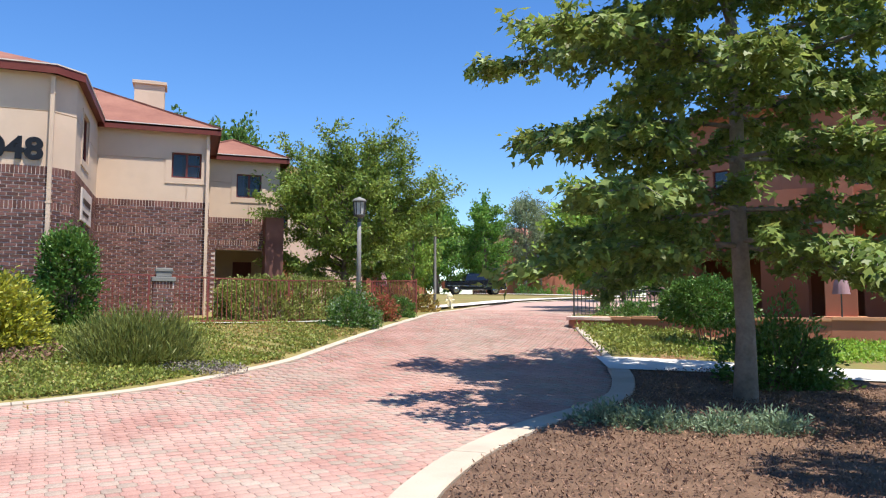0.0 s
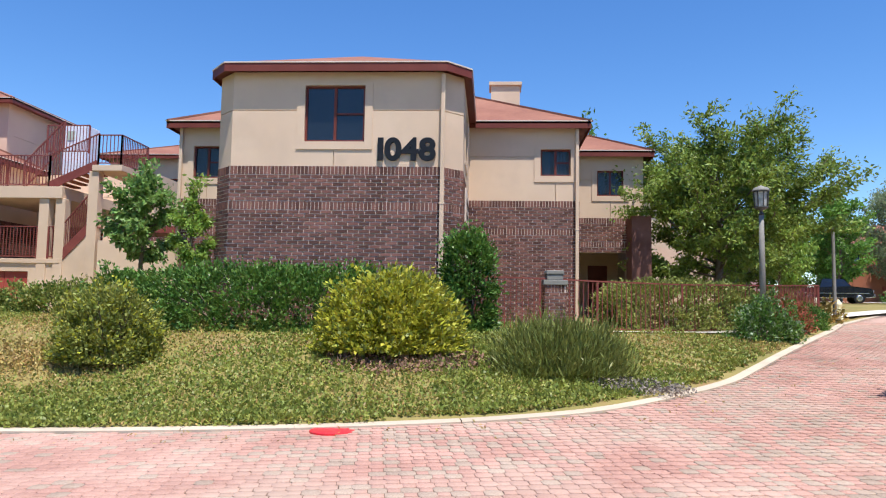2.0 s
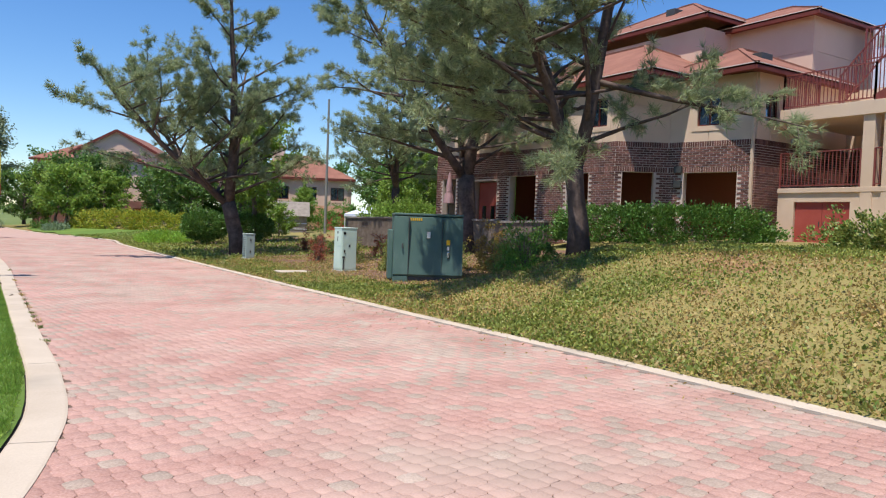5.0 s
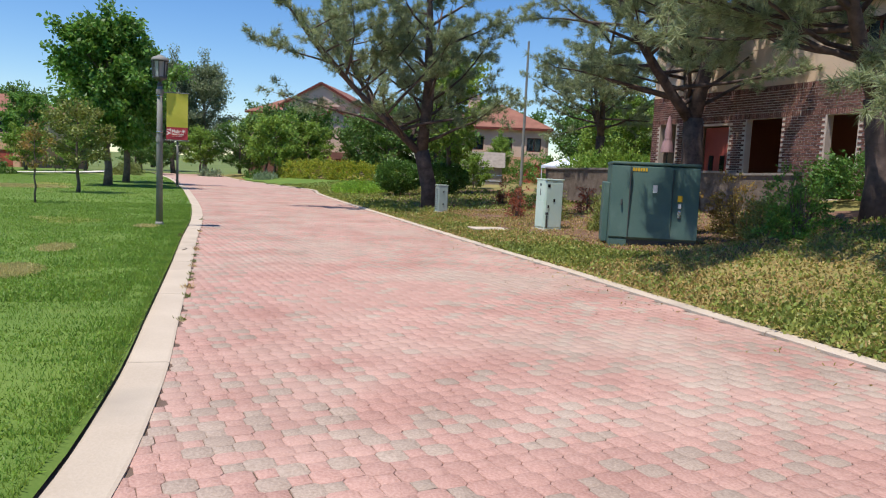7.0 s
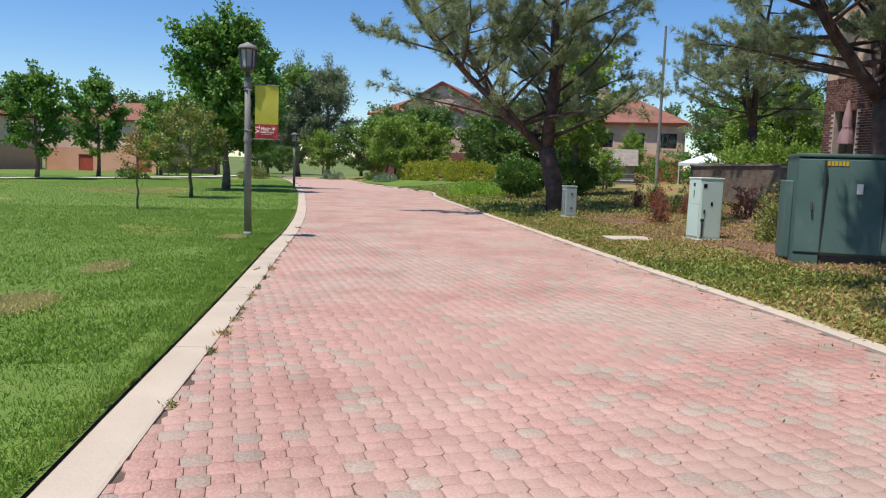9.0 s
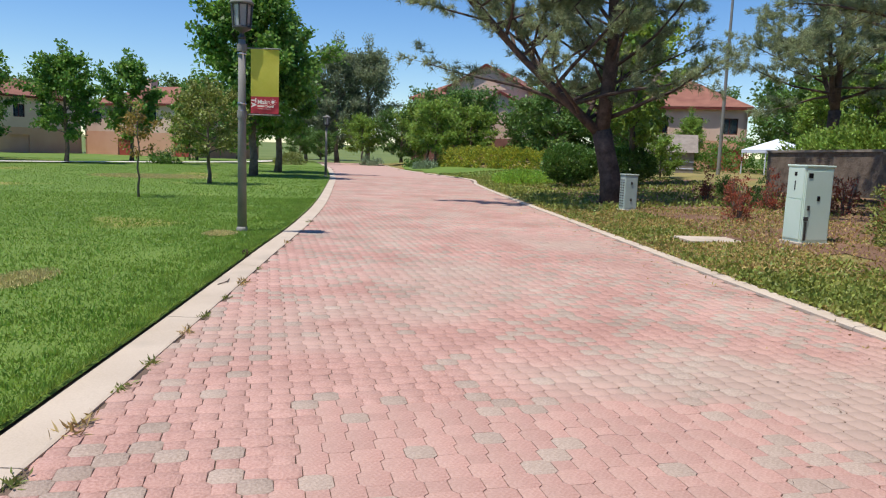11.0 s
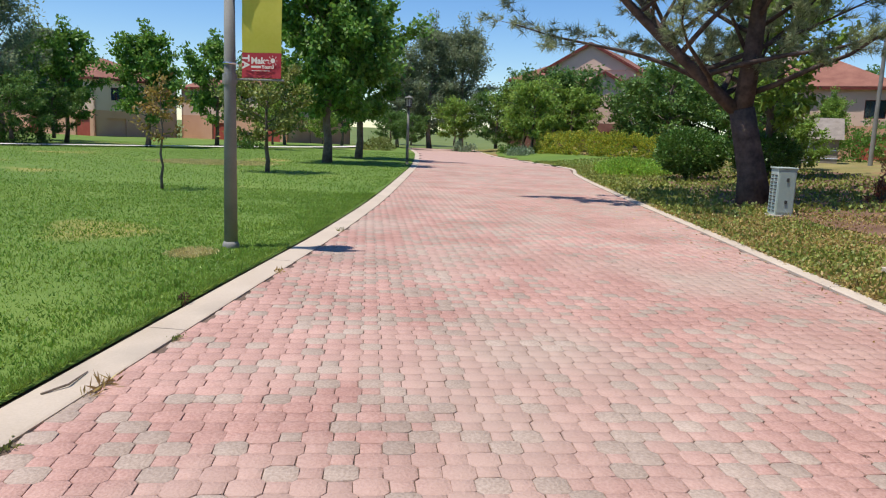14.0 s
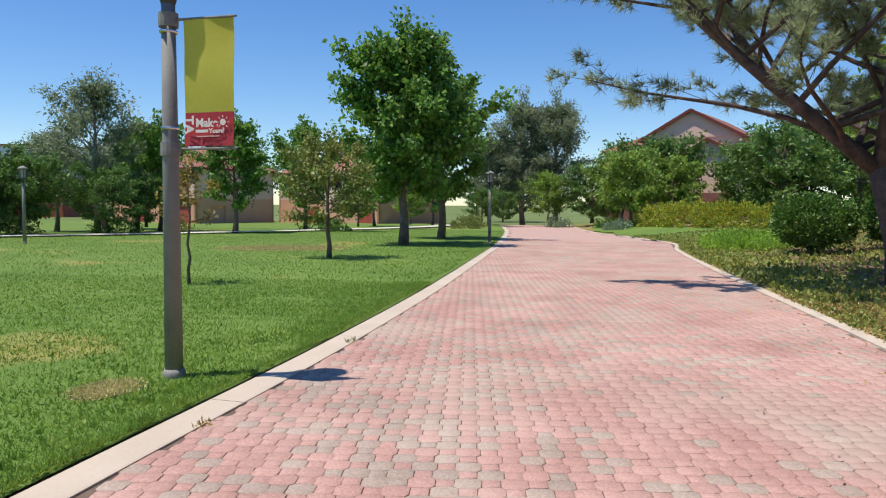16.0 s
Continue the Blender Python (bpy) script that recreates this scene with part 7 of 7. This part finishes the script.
part("door", Buf().chamfer(-0.9, -0.05, 0.8, 0.9, 0.05, 3.0, 0.01).turn(Matrix.Translation((24.4, 16.6, 0)) @ Matrix.Rotation(radians(-49), 4, 'Z')), "door_red", H4, "dark red double door")


def closed_umbrella(at, mat, label, high=2.3):
    T = thing("patio_umbrella", label, "umbrella", at)
    part("pole", Buf().tube([(0, 0, -0.05), (0, 0, high)], [0.022, 0.02], 8), "lamp_dark", T)
    b = Buf()
    k = 0
    for i in range(9):
        f = i / 8
        z = high - 0.02 - f * 1.35
        for j in range(16):
            a = j * math.pi / 8
            r = (0.03 + 0.16 * f ** 0.7) * (1 + (0.38 if j % 2 else -0.25) * f)
            if abs(f - 0.62) < 0.07:
                r *= 0.72
            b.v.append((r * math.cos(a), r * math.sin(a), z))
    for i in range(8):
        for j in range(16):
            a, c = i * 16 + j, i * 16 + (j + 1) % 16
            b.f.append((a, a + 16, c + 16, c))
    part("canopy", b, mat, T, "folded cloth canopy", True)
    part("strap", Buf().lathe(0, 0, [(0.125, high - 0.88), (0.13, high - 0.85), (0.125, high - 0.82)], 12), "umbrella_mauve", T)
    part("foot", Buf().lathe(0, 0, [(0.28, -0.05), (0.28, 0.04), (0.06, 0.08)], 16), "concrete", T)
    return T


closed_umbrella((18.6, 16.7, 0.7), "umbrella_mauve", "closed mauve patio umbrella by a pillar", 2.55)
closed_umbrella((-32.6, 22.0, 1.35), "umbrella_mauve", "closed pinkish patio umbrella on the terrace", 2.4)
closed_umbrella((8.0, 30.5, 1.35), "umbrella_mauve", "closed pink patio umbrella behind a tree", 2.4)

# terrace wall before the western car bays
TW = thing("terrace_wall", "low brown retaining wall with a pale cap", "wall", (0, 0, 0))
pts = [(-37.5, 19.5), (-33.0, 20.3), (-27.5, 20.9), (-25.2, 21.3)]
wb, cb = Buf(), Buf()
for a, c in zip(pts, pts[1:]):
    wb.beam((*a, 0.95), (*c, 1.02), 0.25, 1.25)
    cb.beam((*a, 1.61), (*c, 1.68), 0.34, 0.07)
part("body", wb, "bark", TW)
part("coping", cb, "wood_grey", TW)

# parked pickup truck
def pickup(at, rz):
    T = thing("pickup_truck", "black crew-cab pickup truck parked on the uphill lawn", "car", at, rz=rz)
    prof = [(-2.75, 0.55), (-2.78, 1.0), (-2.75, 1.18), (-1.0, 1.2), (-0.95, 1.22), (-0.75, 1.80), (-0.5, 1.88), (0.75, 1.86), (1.25, 1.30), (2.55, 1.14), (2.75, 0.98), (2.78, 0.55), (2.3, 0.42), (-2.2, 0.42)]
    b = Buf()
    n = len(prof)
    for y, s in ((-0.93, 1.0), (-0.95, 1.0), (0.95, 1.0), (0.93, 1.0)):
        for x, z in prof:
            inset = 0.16 if z > 1.5 else 0.0
            b.v.append((x, y * (1 - inset) if abs(y) > 0 else y, z))
    for k in range(3):
        b.f.extend([(k * n + i, k * n + (i + 1) % n, (k + 1) * n + (i + 1) % n, (k + 1) * n + i) for i in range(n)])
    b.f.extend([tuple(reversed(range(n))), tuple(range(3 * n, 4 * n))])
    part("body", b, "car_black", T, "glossy black body")
    for s in (-1, 1):
        part("side_window", Buf().add([(-0.62, s * 0.90, 1.32), (0.2, s * 0.90, 1.32), (0.2, s * 0.82, 1.74), (-0.5, s * 0.82, 1.74)], [(0, 1, 2, 3)]).add([(0.28, s * 0.90, 1.32), (1.05, s * 0.90, 1.32), (0.72, s * 0.82, 1.74), (0.28, s * 0.82, 1.74)], [(0, 1, 2, 3)]), "window_glass_dark", T)
        part("side_trim", Buf().box(-2.6, s * 0.955 - 0.01, 0.72, 2.5, s * 0.955 + 0.01, 0.78), "chrome", T)
        for x in (-1.75, 1.8):
            wh = part("wheel", Buf().tube([(x, s * 0.76, 0.38), (x, s * 0.96, 0.38)], [0.38, 0.38], 20), "rubber", T)
            part("rim", Buf().tube([(x, s * 0.955, 0.38), (x, s * 0.985, 0.38)], [0.24, 0.2], 14), "chrome", wh)
    part("bumper", Buf().chamfer(2.74, -0.9, 0.45, 2.9, 0.9, 0.68, 0.02), "chrome", T, "chrome front bumper")
    part("grille", Buf().chamfer(2.74, -0.6, 0.72, 2.81, 0.6, 1.02, 0.02), "chrome", T)
    for s in (-1, 1):
        part("headlight", Buf().chamfer(2.70, s * 0.78 - 0.14, 0.78, 2.80, s * 0.78 + 0.14, 1.0, 0.02), "lamp_glass", T)
    return T


pickup((24.6, 61.2, land(24.6, 61.2) + 0.02), -10)

# hydrant, poles, bin
HY = thing("fire_hydrant", "cream fire hydrant beside the road", "hydrant", (11.2, 30.7, land(11.2, 30.7)))
part("barrel", Buf().lathe(0, 0, [(0.16, -0.05), (0.16, 0.05), (0.11, 0.08), (0.11, 0.5), (0.14, 0.53), (0.12, 0.62), (0.05, 0.7), (0.03, 0.75)], 14), "hydrant_yellow", HY, "", True)
part("outlet", Buf().tube([(-0.2, 0, 0.38), (0.2, 0, 0.38)], [0.06, 0.06], 10).tube([(0, -0.2, 0.38), (0, 0, 0.38)], [0.07, 0.07], 10), "hydrant_yellow", HY)
pole = tagged(new("sign_pole", mesh_of("sign_pole", Buf().tube([(0, 0, -0.2), (0, 0, 3.0)], [0.06, 0.05], 10), "lamp_post")), "thin grey pole beside the road", "pole")
pole.matrix_basis = pose(8.75, 25.6, land(8.75, 25.6))
lp = tagged(new("flag_pole", mesh_of("flag_pole", Buf().tube([(0, 0, -0.2), (0, 0, 9.5)], [0.11, 0.07], 10), "lamp_post")), "tall thin grey pole beyond the bank", "pole")
lp.matrix_basis = pose(-53.7, 25.3, 0.4)
BN = thing("waste_container", "teal wheeled waste container", "bin", (38.5, 49.5, land(38.5, 49.5)), rz=20)
part("body", Buf().chamfer(-0.9, -0.6, 0.15, 0.9, 0.6, 1.3, 0.03), "bin_teal", BN)
part("lid", Buf().chamfer(-0.95, -0.65, 1.3, 0.95, 0.65, 1.4, 0.03), "rubber", BN)
WL = thing("enclosure_wall", "pink stucco enclosure wall", "wall", (36.0, 49.5, land(36, 49.5)), rz=20)
part("body", Buf().chamfer(-1.6, -0.2, -0.3, 1.0, 0.2, 2.0, 0.02).chamfer(-1.6, -2.2, -0.3, -1.3, -0.2, 2.0, 0.02), "stucco_pink", WL)

# white shade canopy and glass shed beyond the bank
TC = thing("shade_canopy", "white pop-up canopy on thin legs", "canopy", (-58.0, 30.9, 0.1))
part("roof", Buf().add([(-1.5, -1.5, 1.9), (1.5, -1.5, 1.9), (1.5, 1.5, 1.9), (-1.5, 1.5, 1.9), (0, 0, 2.6), (-1.5, -1.5, 1.7), (1.5, -1.5, 1.7), (1.5, 1.5, 1.7), (-1.5, 1.5, 1.7)],
                       [(0, 1, 4), (1, 2, 4), (2, 3, 4), (3, 0, 4), (5, 6, 1, 0), (6, 7, 2, 1), (7, 8, 3, 2), (8, 5, 0, 3)]), "canopy_white", TC, "white cloth roof")
for x in (-1.45, 1.45):
    for y in (-1.45, 1.45):
        part("leg", Buf().beam((x, y, -0.1), (x, y, 1.85), 0.05), "canopy_white", TC)
GS = thing("garden_shed", "small grey timber garden shed with a pale roof", "shed", (-57.0, 23.8, 0.4), rz=70)
part("body", Buf().box(-1.3, -1.0, -0.2, 1.3, 1.0, 1.3), "wood_grey", GS)
part("roof", Buf().add([(-1.5, -1.2, 1.25), (1.5, -1.2, 1.25), (1.5, 0, 2.3), (-1.5, 0, 2.3), (-1.5, 1.2, 1.25), (1.5, 1.2, 1.25)], [(0, 1, 2, 3), (3, 2, 5, 4), (0, 3, 4), (1, 5, 2)]), "wood_grey", GS, "weathered sheet roof")
part("slats", Buf().box(-1.32, -1.03, 0.3, 1.32, -1.0, 0.34).box(-1.32, -1.03, 0.7, 1.32, -1.0, 0.74).box(-0.05, -1.03, -0.1, 0.05, -1.0, 1.2), "canopy_white", GS)

# houses at a distance
far_house("gabled_house", "pink stucco gabled house behind trees at the road's end", -98, 19.8, -0.2, 66, 9, 12, 8.0, "brick", "stucco_pink", 2.9, True, 2, False, 0.55)
far_house("gabled_house", "pink stucco house wing with a red roof behind trees", -107, 15.5, -0.2, 66, 8, 9, 7.6, "brick", "stucco_pink", 2.9, False, 2, False, 0.5)
far_house("lean_gable", "small pink gabled wing behind trees", -92.6, 19.6, -0.2, 66, 5, 5, 6.2, "brick", "stucco_pink", 2.9, True, 2, False, 0.55)
far_house("red_roof_house", "pink house with a steep red roof and a chimney", -76.2, 32.0, 0.0, 65, 10.5, 9, 5.3, "stucco_peach", "stucco_pink", 2.8, False, 4, True, 0.5)
for x, y, rz, w, lab in ((-103, -18, 115, 17, "cream and orange stucco house across the lawn"), (-96, -35, 120, 15, "cream and orange stucco house beyond the lawn"), (-78, -58, 130, 16, "cream and orange stucco house far beyond the lawn")):
    far_house("lawn_house", lab, x, y, -0.8, rz - 55, w, 10, 5.9, "stucco_peach", "stucco_pink", 2.9, False, 4, True, 0.42)
far_house("modern_block", "white and brown flat modern block beyond the trees", -128, -84, 0.5, 100, 18, 10, 10.5, "stucco_rust", "canopy_white", 5.5, False, 4, False, 0.05)
far_house("hill_house", "terracotta house uphill behind trees", 20.5, 82, 2.6, 0, 10, 9, 6.2, "stucco_terracotta", "stucco_pink", 3.2, False, 3, False, 0.5)
far_house("hill_house", "terracotta house uphill with dark entrance", 44, 84, 2.6, -12, 18, 9, 6.4, "stucco_terracotta", "stucco_terracotta", 3.2, False, 5, False, 0.5)
far_house("pale_house", "pale stucco house behind the rounded tree", 4.5, 44, 1.8, 0, 10, 9, 5.8, "stucco_pink", "stucco", 3.0, False, 3, False, 0.5)

# ---- paving stones, nearest the walk as pieces ----
PITCH, OCT, SQ = 0.132, 0.0785, 0.0535
SLANT = radians(9)


def stone_shapes():
    c, g = 0.025, 0.0019
    o = OCT - g
    octo = [(-o + c, -o), (o - c, -o), (o, -o + c), (o, o - c), (o - c, o), (-o + c, o), (-o, o - c), (-o, -o + c)]
    s = SQ - g
    sq = [(-s, -s), (s, -s), (s, s), (-s, s)]
    return octo, sq


OCTO, SQUARE = stone_shapes()


def stone(shape):
    n = len(shape)
    e = 0.0014
    low = [(x, y, -0.012) for x, y in shape]
    mid = [(x, y, -0.0012) for x, y in shape]
    top = [(x * (1 - e / 0.07), y * (1 - e / 0.07), 0.0) for x, y in shape]
    f = [tuple(range(2 * n, 3 * n))]
    for k in (0, 1):
        f += [(k * n + i, k * n + (i + 1) % n, (k + 1) * n + (i + 1) % n, (k + 1) * n + i) for i in range(n)]
    return np.array(low + mid + top), f


def pave():
    rs = np.random.RandomState(77)
    groups = {"paver": [[], []], "paver_grey": [[], []]}
    meshes = {}
    pieces = 0
    for key, shape in (("o", OCTO), ("s", SQUARE)):
        v, f = stone(shape)
        for mat in ("paver_piece", "paver_grey_piece"):
            b = Buf().add([tuple(p) for p in v], f)
            meshes[key, mat] = mesh_of("paver", b, mat)
    sv = {"o": stone(OCTO), "s": stone(SQUARE)}
    jobs = {(k, m): [] for k in "os" for m in groups}
    ca, sa = math.cos(SLANT), math.sin(SLANT)
    for i in range(int(-62 / PITCH), int(19 / PITCH)):
        for j0 in range(int(-12 / PITCH), int(40 / PITCH), 4):
            cx, cy = i * PITCH, (j0 + 1.5) * PITCH
            a = paved(cx * ca - cy * sa, cx * sa + cy * ca)
            if a is False:
                continue
            for j in range(j0, j0 + 4):
                u, w = i * PITCH, j * PITCH
                x, yy = u * ca - w * sa, u * sa + w * ca
                if not (-60.5 < x < 14 and -4 < yy < 29) or (a is None and not on_road(x, yy)):
                    continue
                octa = (i + j) % 2 == 0
                grey = rs.uniform() < (0.32 if octa else 0.04) + 0.4 * noise.noise((x * 0.35, yy * 0.35, 5.0))
                z = road_z(x, yy) + rs.uniform(-0.0012, 0.0012)
                key = "o" if octa else "s"
                mat = "paver_grey" if grey else "paver"
                if pieces < 300 and -18.6 < x < -16.2 and 6.6 < yy < 9.4:
                    ob = new("paver", meshes[key, mat + "_piece"])
                    ob.parent = bed
                    ob.matrix_basis = pose(x, yy, z, 0, 0, 9)
                    pieces += 1
                    continue
                jobs[key, mat].append((x, yy, z))
    for mat in groups:
        V = []
        for key in "os":
            P = np.array(jobs[key, mat])
            if not len(P):
                continue
            v, f = sv[key]
            P[:, :2] += rs.normal(0, 0.0016, (len(P), 2))
            rot = SLANT + rs.normal(0, 0.028, len(P))
            c, s = np.cos(rot)[:, None], np.sin(rot)[:, None]
            tilt = rs.normal(0, 0.006, (len(P), 2))
            X = v[None, :, 0] * c - v[None, :, 1] * s
            Y = v[None, :, 0] * s + v[None, :, 1] * c
            Z = v[None, :, 2] + X * tilt[:, :1] + Y * tilt[:, 1:]
            W = np.stack([X + P[:, :1], Y + P[:, 1:2], Z + P[:, 2:]], axis=2)
            V.append((W, f))
        k = 0
        verts, loops, sizes = [], [], []
        for W, f in V:
            m, q = W.shape[0], W.shape[1]
            verts.append(W.reshape(-1, 3))
            flat = np.concatenate([np.array(p) for p in f])
            lens = np.array([len(p) for p in f])
            loops.append((flat[None, :] + (np.arange(m) * q)[:, None] + k).ravel())
            sizes.append(np.tile(lens, m))
            k += m * q
        verts, loops, sizes = np.concatenate(verts), np.concatenate(loops), np.concatenate(sizes)
        me = bpy.data.meshes.new("pavers")
        me.vertices.add(len(verts))
        me.vertices.foreach_set("co", verts.astype(np.float32).ravel())
        me.loops.add(len(loops))
        me.loops.foreach_set("vertex_index", loops.astype(np.int32))
        me.polygons.add(len(sizes))
        me.polygons.foreach_set("loop_start", np.concatenate([[0], np.cumsum(sizes)[:-1]]).astype(np.int32))
        me.update(calc_edges=True)
        me.materials.append(MATS[mat])
        ob = new("pavers", me)
        ob.parent = bed
        tagged(ob, "interlocking pink paving stones" if mat == "paver" else "interlocking grey paving stones", kind="stuff")


def paved(x, y):
    """True or False where a short run of stones is plainly in or out of the road, None near its edges."""
    d = from_edge(EDGE_N, x, y)
    e = from_edge(EDGE_S, x, y) if x < -2 else from_edge(EDGE_E_ALL, x, y)
    m = min(-d, e)
    return True if m > 0.5 else (False if m < -0.5 else None)


pave()
